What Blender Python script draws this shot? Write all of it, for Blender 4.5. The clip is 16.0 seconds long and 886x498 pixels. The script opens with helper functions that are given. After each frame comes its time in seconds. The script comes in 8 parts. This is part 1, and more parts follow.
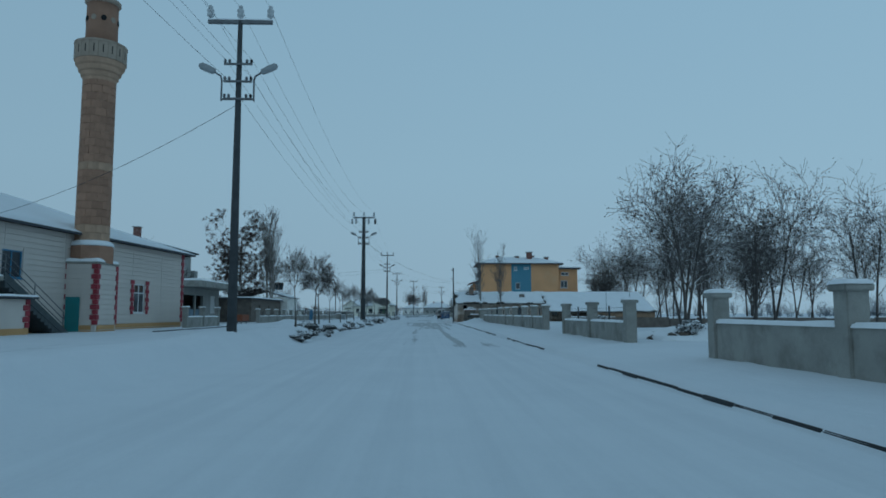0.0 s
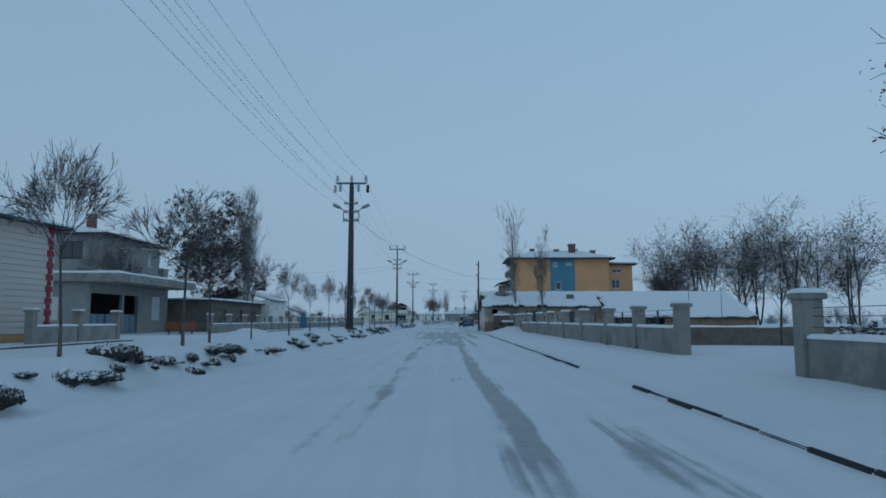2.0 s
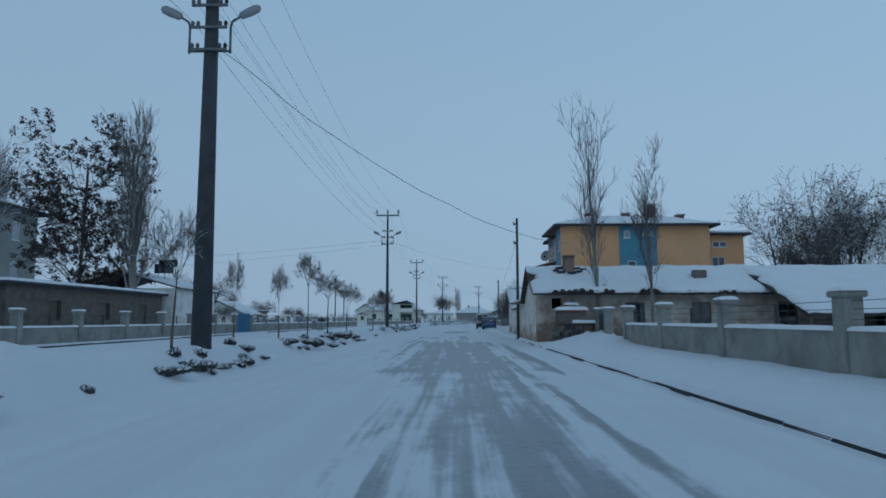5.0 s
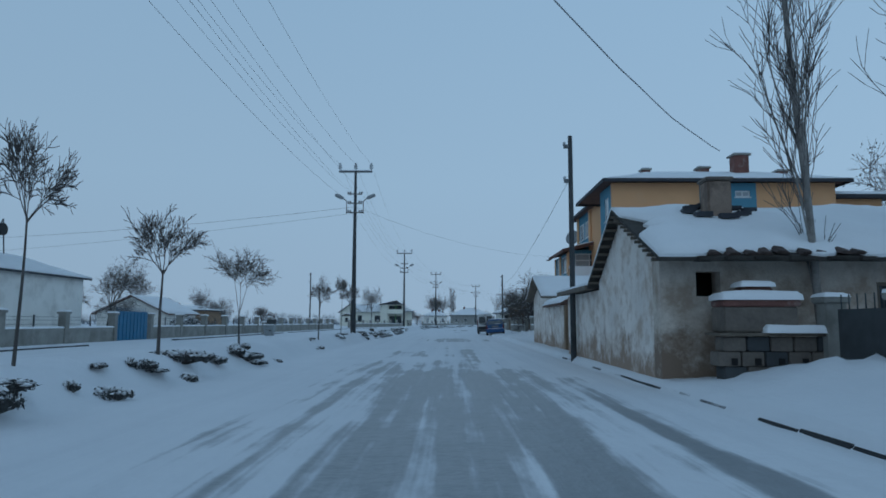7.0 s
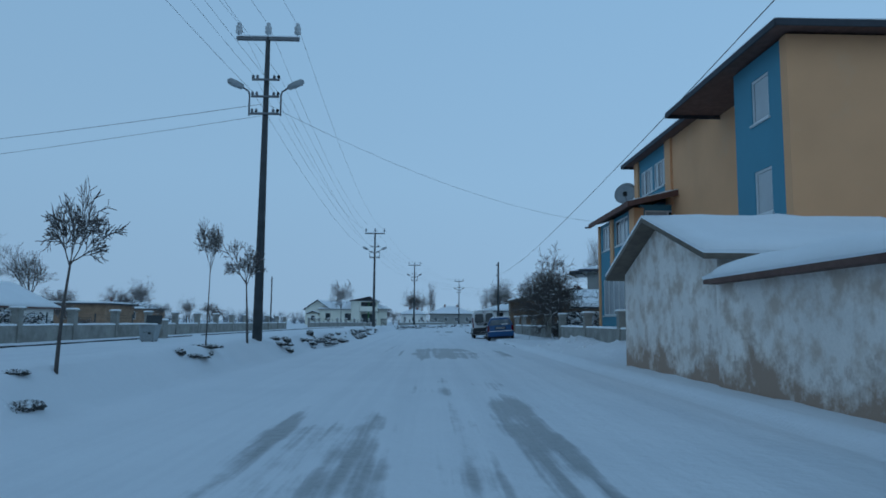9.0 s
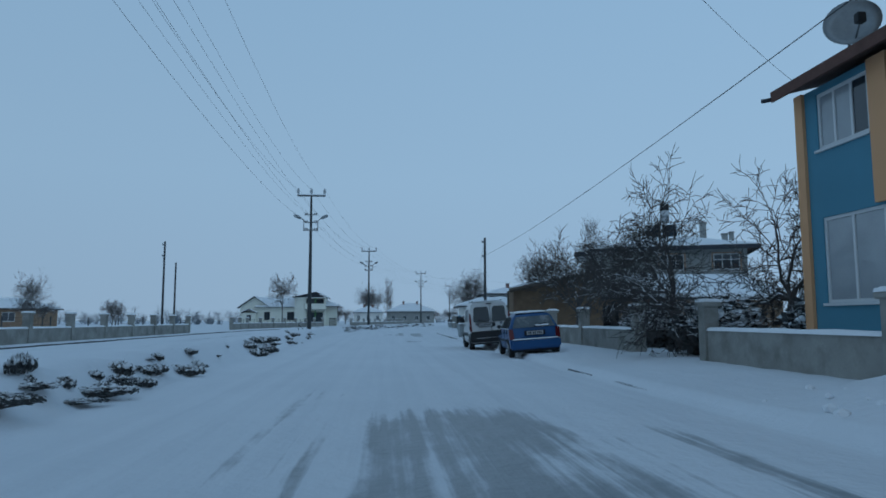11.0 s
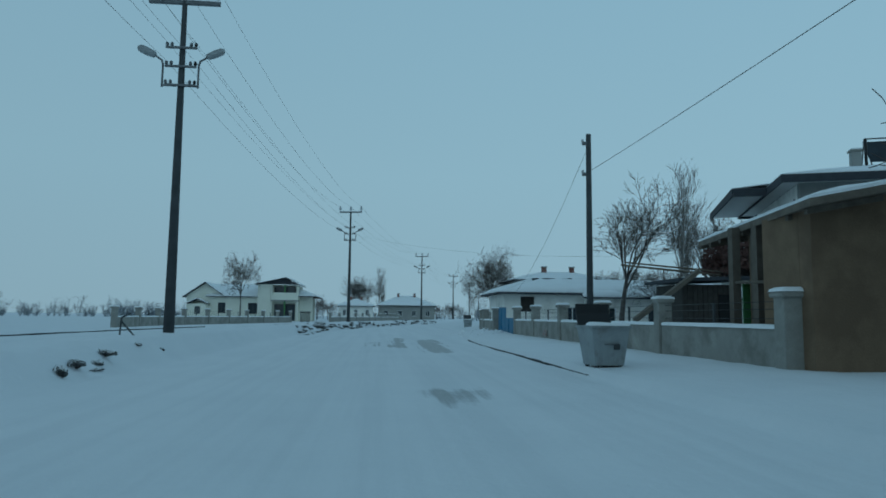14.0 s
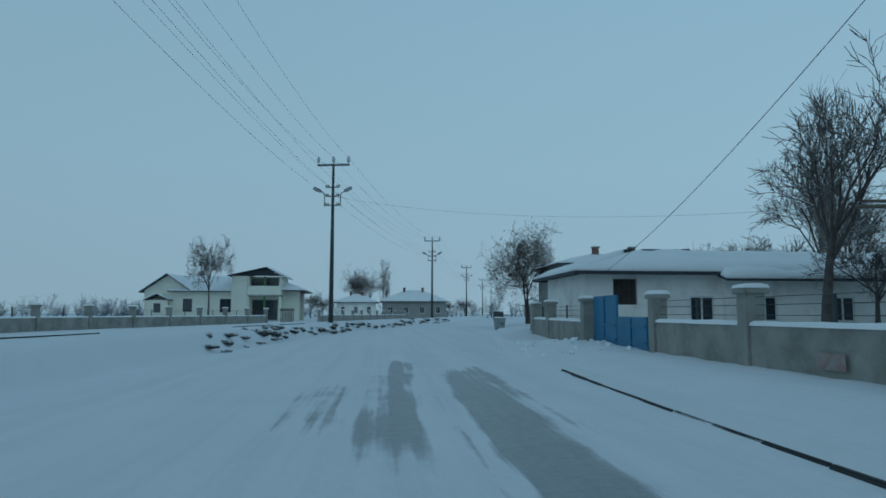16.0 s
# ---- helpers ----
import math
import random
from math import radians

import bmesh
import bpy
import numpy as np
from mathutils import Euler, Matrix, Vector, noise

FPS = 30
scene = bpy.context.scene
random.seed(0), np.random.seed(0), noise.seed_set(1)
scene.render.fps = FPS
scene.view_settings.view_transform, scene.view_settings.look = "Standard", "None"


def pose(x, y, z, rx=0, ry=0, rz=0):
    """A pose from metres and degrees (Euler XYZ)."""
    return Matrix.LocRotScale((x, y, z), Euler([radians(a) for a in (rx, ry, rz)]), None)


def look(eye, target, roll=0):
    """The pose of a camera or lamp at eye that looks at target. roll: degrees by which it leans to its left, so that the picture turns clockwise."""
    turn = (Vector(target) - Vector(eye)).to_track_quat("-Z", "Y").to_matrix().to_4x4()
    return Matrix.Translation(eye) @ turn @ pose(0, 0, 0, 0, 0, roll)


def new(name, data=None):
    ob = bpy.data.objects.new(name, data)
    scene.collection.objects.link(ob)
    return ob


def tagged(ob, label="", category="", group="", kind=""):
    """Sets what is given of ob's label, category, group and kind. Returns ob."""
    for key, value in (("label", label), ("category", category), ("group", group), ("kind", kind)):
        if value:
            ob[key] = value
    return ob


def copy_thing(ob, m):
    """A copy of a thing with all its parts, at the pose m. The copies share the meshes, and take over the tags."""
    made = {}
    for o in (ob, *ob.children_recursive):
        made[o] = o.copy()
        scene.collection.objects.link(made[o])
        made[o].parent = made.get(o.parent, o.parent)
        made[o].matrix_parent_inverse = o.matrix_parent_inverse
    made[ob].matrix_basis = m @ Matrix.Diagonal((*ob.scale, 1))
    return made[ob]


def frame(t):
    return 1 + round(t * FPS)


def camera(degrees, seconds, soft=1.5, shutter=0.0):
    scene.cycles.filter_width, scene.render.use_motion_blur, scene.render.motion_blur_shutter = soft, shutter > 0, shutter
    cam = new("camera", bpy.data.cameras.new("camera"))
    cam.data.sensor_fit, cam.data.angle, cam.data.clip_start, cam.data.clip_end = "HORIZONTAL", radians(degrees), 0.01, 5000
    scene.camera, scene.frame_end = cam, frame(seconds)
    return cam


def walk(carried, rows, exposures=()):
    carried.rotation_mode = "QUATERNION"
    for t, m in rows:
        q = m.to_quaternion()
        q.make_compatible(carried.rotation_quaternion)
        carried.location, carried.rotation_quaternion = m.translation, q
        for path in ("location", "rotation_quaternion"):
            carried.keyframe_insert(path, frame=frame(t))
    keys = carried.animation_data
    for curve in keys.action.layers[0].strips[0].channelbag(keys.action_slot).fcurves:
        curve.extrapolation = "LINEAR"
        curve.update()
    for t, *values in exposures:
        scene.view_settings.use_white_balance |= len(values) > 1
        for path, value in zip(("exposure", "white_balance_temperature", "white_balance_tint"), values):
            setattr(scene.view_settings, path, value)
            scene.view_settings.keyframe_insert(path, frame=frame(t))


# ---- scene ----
cam = camera(66.0, 16.0, 1.7, 0.0)
PATH = [
    (0.0, pose(0.000, 0.000, 1.230, 95.379, 0.005, -1.739)),
    (0.5, pose(0.255, 5.198, 1.217, 95.519, -0.123, -1.500)),
    (1.0, pose(0.451, 10.321, 1.222, 95.616, 0.111, -0.718)),
    (1.5, pose(0.605, 15.418, 1.221, 95.514, 0.179, -0.396)),
    (2.0, pose(0.687, 20.419, 1.223, 95.937, 0.019, 0.182)),
    (2.5, pose(0.723, 25.391, 1.217, 95.640, -0.212, 0.083)),
    (3.0, pose(0.724, 30.351, 1.219, 95.585, -0.266, 0.073)),
    (3.5, pose(0.593, 35.465, 1.215, 95.946, -0.082, 0.284)),
    (4.0, pose(0.544, 40.445, 1.191, 95.804, 0.236, 0.907)),
    (6.5, pose(0.256, 64.449, 1.210, 96.147, 0.088, 1.142)),
    (7.0, pose(0.217, 69.236, 1.212, 96.128, -0.153, 0.569)),
    (7.5, pose(0.123, 73.901, 1.195, 96.174, -0.147, 0.056)),
    (8.0, pose(0.031, 78.656, 1.210, 96.084, -0.163, 0.588)),
    (10.5, pose(-0.574, 105.710, 1.238, 96.110, -0.525, -5.256)),
    (11.0, pose(-0.574, 110.866, 1.260, 95.938, 0.128, -4.989)),
    (11.5, pose(-0.483, 116.000, 1.253, 95.292, -0.060, -5.089)),
    (12.0, pose(-0.389, 121.068, 1.239, 95.431, 0.114, -3.951)),
    (12.5, pose(-0.290, 126.143, 1.207, 95.253, 0.313, -4.267)),
    (13.0, pose(-0.303, 131.262, 1.228, 94.886, -0.452, -4.639)),
    (13.5, pose(-0.183, 136.440, 1.200, 95.751, -0.600, -5.147)),
    (14.0, pose(-0.030, 141.513, 1.156, 95.658, -0.615, -5.566)),
    (14.5, pose(0.163, 146.522, 1.218, 95.649, -0.364, -4.795)),
    (15.0, pose(0.434, 151.317, 1.209, 96.038, 0.071, -4.376)),
    (15.5, pose(0.582, 156.054, 1.210, 96.115, -0.105, -4.853)),
    (16.0, pose(0.717, 160.818, 1.198, 95.384, -0.149, -4.999)),
]
EXPOSURES = [(0.0, -0.1, 6500, 0), (1.5, -0.05, 6520, 6), (2.2, -0.05, 6500, 10), (4.0, -0.05, 6480, 10), (7.0, 0.0, 6420, 10), (7.5, 0.0, 6600, 10), (7.95, 0.02, 5850, 6), (10.5, 0.02, 5850, 7), (11.3, -0.05, 6380, 10), (13.0, -0.06, 6400, 9), (13.6, -0.08, 6500, 0), (14.0, -0.08, 6550, -7), (14.5, -0.08, 6550, -3), (16.0, -0.08, 6550, -3)]
walk(cam, PATH, EXPOSURES)

# ---- world and light: a closed, overcast winter sky ----
world = bpy.data.worlds.new("winter_sky")
scene.world = world
world.use_nodes = True
wn, wl = world.node_tree.nodes, world.node_tree.links
wbg = wn["Background"]
wco = wn.new("ShaderNodeTexCoord")
wsep = wn.new("ShaderNodeSeparateXYZ")
wramp = wn.new("ShaderNodeValToRGB")
wl.new(wco.outputs["Generated"], wsep.inputs[0])
wl.new(wsep.outputs[2], wramp.inputs[0])
# the overcast is a little brighter towards the east
wside = wn.new("ShaderNodeMath")
wside.operation = "MULTIPLY_ADD"
wside.inputs[1].default_value, wside.inputs[2].default_value = 0.11, 1.0
wl.new(wsep.outputs[0], wside.inputs[0])
wl.new(wside.outputs[0], wbg.inputs[1])
wl.new(wramp.outputs[0], wbg.inputs[0])
wramp.color_ramp.elements[0].position, wramp.color_ramp.elements[0].color = 0.0, (0.292, 0.420, 0.560, 1)
wramp.color_ramp.elements[1].position, wramp.color_ramp.elements[1].color = 1.0, (0.105, 0.200, 0.320, 1)
for pos, col in ((0.2, (0.292, 0.445, 0.602, 1)), (0.45, (0.262, 0.420, 0.590, 1))):
    wramp.color_ramp.elements.new(pos).color = col
sun_data = bpy.data.lights.new("overcast_sun", "SUN")
sun_data.energy, sun_data.angle, sun_data.color = 0.12, radians(60), (0.92, 0.97, 1.0)
sun = new("overcast_sun", sun_data)
sun.matrix_world = look((0, 0, 60), (20, 45, 0))


# ---- materials ----
def material(name, color, rough=0.8, metal=0.0, var=0.25, scale=2.0, bump=0.2, bscale=40.0, stain=None, stain_scale=0.7,
             stain_amount=0.5, spec=0.4, objrand=0.0, coords="Object", foot=None):
    """A surface with variation at two scales, an optional second stain colour, and fine relief."""
    m = bpy.data.materials.new(name)
    m.use_nodes = True
    n, l = m.node_tree.nodes, m.node_tree.links
    b = n["Principled BSDF"]
    b.inputs["Roughness"].default_value, b.inputs["Metallic"].default_value = rough, metal
    b.inputs["Specular IOR Level"].default_value = spec
    tc = n.new("ShaderNodeTexCoord")
    co = tc.outputs[coords]
    n1 = n.new("ShaderNodeTexNoise")
    n1.inputs["Scale"].default_value, n1.inputs["Detail"].default_value = scale, 6
    l.new(co, n1.inputs["Vector"])
    n2 = n.new("ShaderNodeTexNoise")
    n2.inputs["Scale"].default_value, n2.inputs["Detail"].default_value = bscale, 4
    l.new(co, n2.inputs["Vector"])
    mix = n.new("ShaderNodeMix")
    mix.data_type = "RGBA"
    mix.inputs[6].default_value = (*[c * (1 - var) for c in color], 1)
    mix.inputs[7].default_value = (*[min(1, c * (1 + var)) for c in color], 1)
    ad = n.new("ShaderNodeMath")
    ad.operation = "MULTIPLY_ADD"
    l.new(n2.outputs[0], ad.inputs[0])
    ad.inputs[1].default_value = 0.45
    l.new(n1.outputs[0], ad.inputs[2])
    sh = n.new("ShaderNodeMapRange")
    sh.inputs[1].default_value, sh.inputs[2].default_value = 0.45, 1.0
    l.new(ad.outputs[0], sh.inputs[0])
    l.new(sh.outputs[0], mix.inputs[0])
    out = mix.outputs[2]
    if stain:
        n3 = n.new("ShaderNodeTexNoise")
        n3.inputs["Scale"].default_value, n3.inputs["Detail"].default_value, n3.inputs["Roughness"].default_value = stain_scale, 7, 0.65
        l.new(co, n3.inputs["Vector"])
        rp = n.new("ShaderNodeValToRGB")
        rp.color_ramp.elements[0].position = 0.58 - 0.3 * stain_amount
        rp.color_ramp.elements[1].position = 0.77 - 0.3 * stain_amount
        l.new(n3.outputs[0], rp.inputs[0])
        m2 = n.new("ShaderNodeMix")
        m2.data_type = "RGBA"
        l.new(rp.outputs[0], m2.inputs[0])
        l.new(out, m2.inputs[6])
        m2.inputs[7].default_value = (*stain, 1)
        out = m2.outputs[2]
    if foot:
        # plaster fallen off along an uneven line above the ground
        n4 = n.new("ShaderNodeTexNoise")
        n4.inputs["Scale"].default_value, n4.inputs["Detail"].default_value, n4.inputs["Roughness"].default_value = 1.3, 8, 0.7
        l.new(co, n4.inputs["Vector"])
        sp = n.new("ShaderNodeSeparateXYZ")
        l.new(co, sp.inputs[0])
        edge = n.new("ShaderNodeMath")
        edge.operation = "MULTIPLY_ADD"
        l.new(n4.outputs[0], edge.inputs[0])
        edge.inputs[1].default_value = -3.2
        l.new(sp.outputs[2], edge.inputs[2])
        fr = n.new("ShaderNodeMapRange")
        fr.inputs[1].default_value, fr.inputs[2].default_value = foot[0] - 1.85, foot[0] - 1.35
        fr.inputs[3].default_value, fr.inputs[4].default_value = 1.0, 0.0
        l.new(edge.outputs[0], fr.inputs[0])
        m3 = n.new("ShaderNodeMix")
        m3.data_type = "RGBA"
        l.new(fr.outputs[0], m3.inputs[0])
        l.new(out, m3.inputs[6])
        m3.inputs[7].default_value = (*foot[1], 1)
        out = m3.outputs[2]
    if objrand:
        oi = n.new("ShaderNodeObjectInfo")
        hs = n.new("ShaderNodeHueSaturation")
        mr = n.new("ShaderNodeMapRange")
        mr.inputs[3].default_value, mr.inputs[4].default_value = 1 - objrand, 1 + objrand
        l.new(oi.outputs["Random"], mr.inputs[0])
        l.new(mr.outputs[0], hs.inputs["Value"])
        l.new(out, hs.inputs["Color"])
        out = hs.outputs[0]
    l.new(out, b.inputs["Base Color"])
    if bump:
        bp = n.new("ShaderNodeBump")
        bp.inputs["Strength"].default_value, bp.inputs["Distance"].default_value = bump, 0.03
        l.new(ad.outputs[0], bp.inputs["Height"])
        l.new(bp.outputs[0], b.inputs["Normal"])
    return m


SNOW = material("snow", (0.84, 0.86, 0.88), 0.75, var=0.03, scale=1.2, bump=0.35, bscale=14, spec=0.25)
CONCRETE = material("weathered_concrete", (0.31, 0.305, 0.28), 0.9, var=0.22, scale=1.4, bump=0.3, bscale=60, stain=(0.21, 0.205, 0.185), stain_scale=1.3, stain_amount=0.42)
RENDER_GREY = material("cement_render", (0.31, 0.315, 0.30), 0.9, var=0.15, scale=0.8, bump=0.2, bscale=70)
POLE_DARK = material("dark_concrete_pole", (0.06, 0.066, 0.07), 0.8, var=0.25, scale=3, bump=0.2)
STEEL = material("galvanised_steel", (0.16, 0.17, 0.18), 0.5, 0.6, var=0.2, scale=6, bump=0.1)
LAMP_GREY = material("lamp_housing", (0.30, 0.32, 0.33), 0.5, 0.2, var=0.12, scale=8, bump=0.05)
PORCELAIN = material("porcelain", (0.5, 0.52, 0.53), 0.3, var=0.1, scale=8, bump=0.05)
FROST_WIRE = material("frosted_cable", (0.26, 0.28, 0.30), 0.8, var=0.2, scale=6, bump=0.1)
PALE_BARK = material("pale_poplar_bark", (0.25, 0.235, 0.22), 0.9, var=0.35, scale=5, bump=0.4, bscale=40)
WIRE = material("wire", (0.05, 0.055, 0.06), 0.7, var=0.1, bump=0)
STONE_DARK = material("dark_field_stone", (0.17, 0.145, 0.125), 0.95, var=0.3, scale=2.5, bump=0.5, bscale=18)
BARK = material("wet_bark", (0.09, 0.08, 0.075), 0.9, var=0.35, scale=6, bump=0.5, bscale=50)
TWIG = material("twigs", (0.125, 0.112, 0.108), 0.9, var=0.3, scale=4, bump=0)
LEAF = material("withered_leaves", (0.072, 0.054, 0.050), 0.85, var=0.4, scale=3, bump=0)
SHRUB = material("frosted_shrub_leaves", (0.07, 0.073, 0.072), 0.8, var=0.4, scale=6, bump=0)
PLASTER = material("flaking_lime_plaster", (0.80, 0.735, 0.68), 0.95, var=0.14, scale=0.9, bump=0.7, bscale=24, stain=(0.56, 0.455, 0.375), stain_scale=2.3, stain_amount=0.42, foot=(0.55, (0.37, 0.265, 0.20)))
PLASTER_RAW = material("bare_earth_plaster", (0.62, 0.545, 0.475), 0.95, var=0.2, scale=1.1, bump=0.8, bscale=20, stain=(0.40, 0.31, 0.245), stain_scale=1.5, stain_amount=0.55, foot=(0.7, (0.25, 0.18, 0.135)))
MUDWALL = material("bare_mud_brick", (0.29, 0.195, 0.13), 0.95, var=0.3, scale=2, bump=0.6, bscale=25)
WHITEWASH = material("whitewashed_wall", (0.86, 0.845, 0.80), 0.95, var=0.08, scale=0.6, bump=0.3, bscale=40, stain=(0.66, 0.645, 0.60), stain_scale=0.9, stain_amount=0.32)
ORANGE = material("orange_house_paint", (0.73, 0.385, 0.195), 0.85, var=0.08, scale=0.5, bump=0.15, bscale=90, stain=(0.70, 0.42, 0.24), stain_scale=0.35, stain_amount=0.12)
BLUE = material("blue_house_paint", (0.095, 0.265, 0.355), 0.85, var=0.08, scale=0.5, bump=0.15, bscale=90)
PANEL_WHITE = material("white_panel_cladding", (0.60, 0.54, 0.49), 0.8, var=0.06, scale=0.6, bump=0.1, bscale=60, objrand=0.03)
PANEL_SAND = material("sand_panel_cladding", (0.50, 0.29, 0.13), 0.8, var=0.1, scale=0.6, bump=0.1, objrand=0.06)
REDSTONE = material("red_painted_quoin", (0.30, 0.045, 0.06), 0.8, var=0.15, scale=3, bump=0.1, objrand=0.08)
TUFF = material("brown_tuff_stone", (0.33, 0.185, 0.125), 0.9, var=0.22, scale=1.2, bump=0.35, bscale=30, objrand=0.14)
TUFF_PALE = material("pale_tuff_stone", (0.42, 0.27, 0.185), 0.9, var=0.2, scale=1.5, bump=0.3, objrand=0.08)
MORTAR = material("pale_mortar", (0.5, 0.34, 0.24), 0.95, var=0.15, scale=4, bump=0.2)
STONE_GREY = material("grey_balcony_stone", (0.36, 0.285, 0.225), 0.9, var=0.15, scale=3, bump=0.2, objrand=0.06)
GLASS_DARK = material("window_glass", (0.035, 0.045, 0.055), 0.06, var=0.1, scale=1, bump=0, spec=0.8)
GLASS_CURTAIN = material("curtained_window_glass", (0.34, 0.37, 0.39), 0.1, var=0.12, scale=1.4, bump=0, spec=0.8)
FRAME_WHITE = material("white_window_frame", (0.66, 0.67, 0.67), 0.5, var=0.04, bump=0)
TRIM_DARK = material("dark_eave_board", (0.045, 0.05, 0.06), 0.8, var=0.2, scale=3, bump=0.1)
TRIM_RUST = material("rusty_fascia", (0.13, 0.065, 0.05), 0.85, var=0.25, scale=3, bump=0.2)
ROOF_TILE = material("clay_roof_tile", (0.13, 0.075, 0.06), 0.9, var=0.3, scale=4, bump=0.3)
BRICK = material("red_brick_chimney", (0.20, 0.09, 0.075), 0.9, var=0.25, scale=4, bump=0.4, bscale=30, stain=(0.3, 0.27, 0.25), stain_scale=2, stain_amount=0.2)
TEAL = material("teal_door_paint", (0.02, 0.19, 0.20), 0.5, var=0.12, scale=2, bump=0.05)
GREEN_DOOR = material("dark_green_gate_paint", (0.015, 0.085, 0.07), 0.55, var=0.15, scale=2, bump=0.05)
GREEN_PAINT = material("green_column_paint", (0.07, 0.20, 0.07), 0.8, var=0.12, scale=1, bump=0.1)
BLUE_GATE = material("blue_gate_paint", (0.03, 0.175, 0.31), 0.5, var=0.12, scale=1.5, bump=0.05)
WOOD_GREY = material("weathered_wood", (0.15, 0.125, 0.10), 0.9, var=0.3, scale=4, bump=0.3)
SHED_WALL = material("brown_mud_render", (0.205, 0.14, 0.09), 0.95, var=0.2, scale=0.8, bump=0.4, bscale=30, stain=(0.15, 0.10, 0.065), stain_scale=0.7, stain_amount=0.4)
ZINC = material("zinc_dumpster", (0.30, 0.33, 0.34), 0.55, 0.3, var=0.15, scale=3, bump=0.08, stain=(0.2, 0.2, 0.19), stain_scale=2, stain_amount=0.2)
# near-black that paints the shade of interiors, openings, hollows and gaps
DARK = material("unlit_depth_black", (0.012, 0.012, 0.013), 0.9, var=0.1, bump=0)
BLACK_PLASTIC = material("black_plastic", (0.018, 0.019, 0.021), 0.6, var=0.1, scale=5, bump=0.03)
RUBBER = material("tyre_rubber", (0.02, 0.02, 0.02), 0.85, var=0.2, scale=8, bump=0.1)
RIM = material("wheel_trim", (0.24, 0.25, 0.26), 0.4, 0.5, var=0.1, scale=5, bump=0)
CAR_WHITE = material("white_car_paint", (0.58, 0.58, 0.57), 0.3, var=0.03, scale=1, bump=0, spec=0.5)
CAR_BLUE = material("blue_car_paint", (0.006, 0.075, 0.22), 0.3, var=0.05, scale=1, bump=0, spec=0.5)
CAR_GLASS = material("car_window_glass", (0.012, 0.017, 0.02), 0.08, var=0.1, bump=0, spec=0.7)
CAR_GLASS_FROST = material("frosted_car_glass", (0.10, 0.125, 0.14), 0.35, var=0.35, scale=3, bump=0, stain=(0.35, 0.38, 0.4), stain_scale=2.5, stain_amount=0.2)
TAIL_RED = material("tail_lamp", (0.11, 0.007, 0.010), 0.25, var=0.1, bump=0)
PLATE = material("number_plate", (0.36, 0.37, 0.37), 0.5, var=0.03, bump=0)
INK = material("dark_lettering", (0.03, 0.03, 0.035), 0.7, var=0.05, bump=0)
EARTH = material("bare_earth", (0.10, 0.08, 0.065), 0.95, var=0.35, scale=3, bump=0.6, bscale=20)
POST_WOOD = material("pale_timber", (0.13, 0.11, 0.09), 0.9, var=0.25, scale=4, bump=0.3)
DARK_WOOD = material("sooty_boards", (0.05, 0.045, 0.04), 0.9, var=0.3, scale=4, bump=0.3)
VINE = material("withered_creeper", (0.115, 0.06, 0.052), 0.9, var=0.4, scale=4, bump=0)
EARTH_PLASTER = material("smoked_mud_plaster", (0.30, 0.225, 0.18), 0.95, var=0.25, scale=3, bump=0.5, bscale=25, stain=(0.17, 0.125, 0.10), stain_scale=2, stain_amount=0.4)
BLUE_FADED = material("faded_blue_sheet", (0.16, 0.24, 0.31), 0.6, var=0.15, scale=2)
KERB = material("wet_kerb_concrete", (0.042, 0.045, 0.048), 0.85, var=0.3, scale=2.5, bump=0.4, bscale=30)
SOOTY_TILE = material("sooty_clay_tile", (0.07, 0.05, 0.045), 0.9, var=0.4, scale=5, bump=0.4, objrand=0.25)
FADED_RED = material("faded_red_paint", (0.33, 0.225, 0.21), 0.9, var=0.3, scale=6, bump=0.2, stain=(0.30, 0.29, 0.27), stain_scale=5, stain_amount=0.5)
STAIR_DARK = material("dark_painted_stair", (0.06, 0.075, 0.08), 0.7, var=0.25, scale=3, bump=0.2)
CREAM = material("cream_house_paint", (0.80, 0.79, 0.69), 0.9, var=0.06, scale=0.6, bump=0.15, bscale=60)
# pale blue-grey: the haze over far trees is painted into this colour
FAR_HAZE = material("haze_tinted_far_woods", (0.22, 0.25, 0.28), 1.0, var=0.2, scale=0.3, bump=0)


# ---- mesh tools ----
def box(bm, x0, x1, y0, y1, z0, z1, bevel=0.0):
    vs = [bm.verts.new((x, y, z)) for x in (x0, x1) for y in (y0, y1) for z in (z0, z1)]
    fs = [bm.faces.new([vs[i] for i in q]) for q in ((0, 1, 3, 2), (4, 6, 7, 5), (0, 4, 5, 1), (2, 3, 7, 6), (0, 2, 6, 4), (1, 5, 7, 3))]
    if bevel:
        es = {e for f in fs for e in f.edges}
        bmesh.ops.bevel(bm, geom=list(es), offset=bevel, segments=2, affect="EDGES")
    return bm


def prism(bm, profile, axis, a0, a1):
    """A closed profile of (u, v) pairs pushed from a0 to a1 along x or y; v is z."""
    put = (lambda u, v, a: (a, u, v)) if axis == "x" else (lambda u, v, a: (u, a, v))
    r0 = [bm.verts.new(put(u, v, a0)) for u, v in profile]
    r1 = [bm.verts.new(put(u, v, a1)) for u, v in profile]
    k = len(profile)
    fs = [bm.faces.new((r0[i], r0[(i + 1) % k], r1[(i + 1) % k], r1[i])) for i in range(k)]
    fs += [bm.faces.new(r0[::-1]), bm.faces.new(r1)]
    bmesh.ops.recalc_face_normals(bm, faces=fs)
    return bm


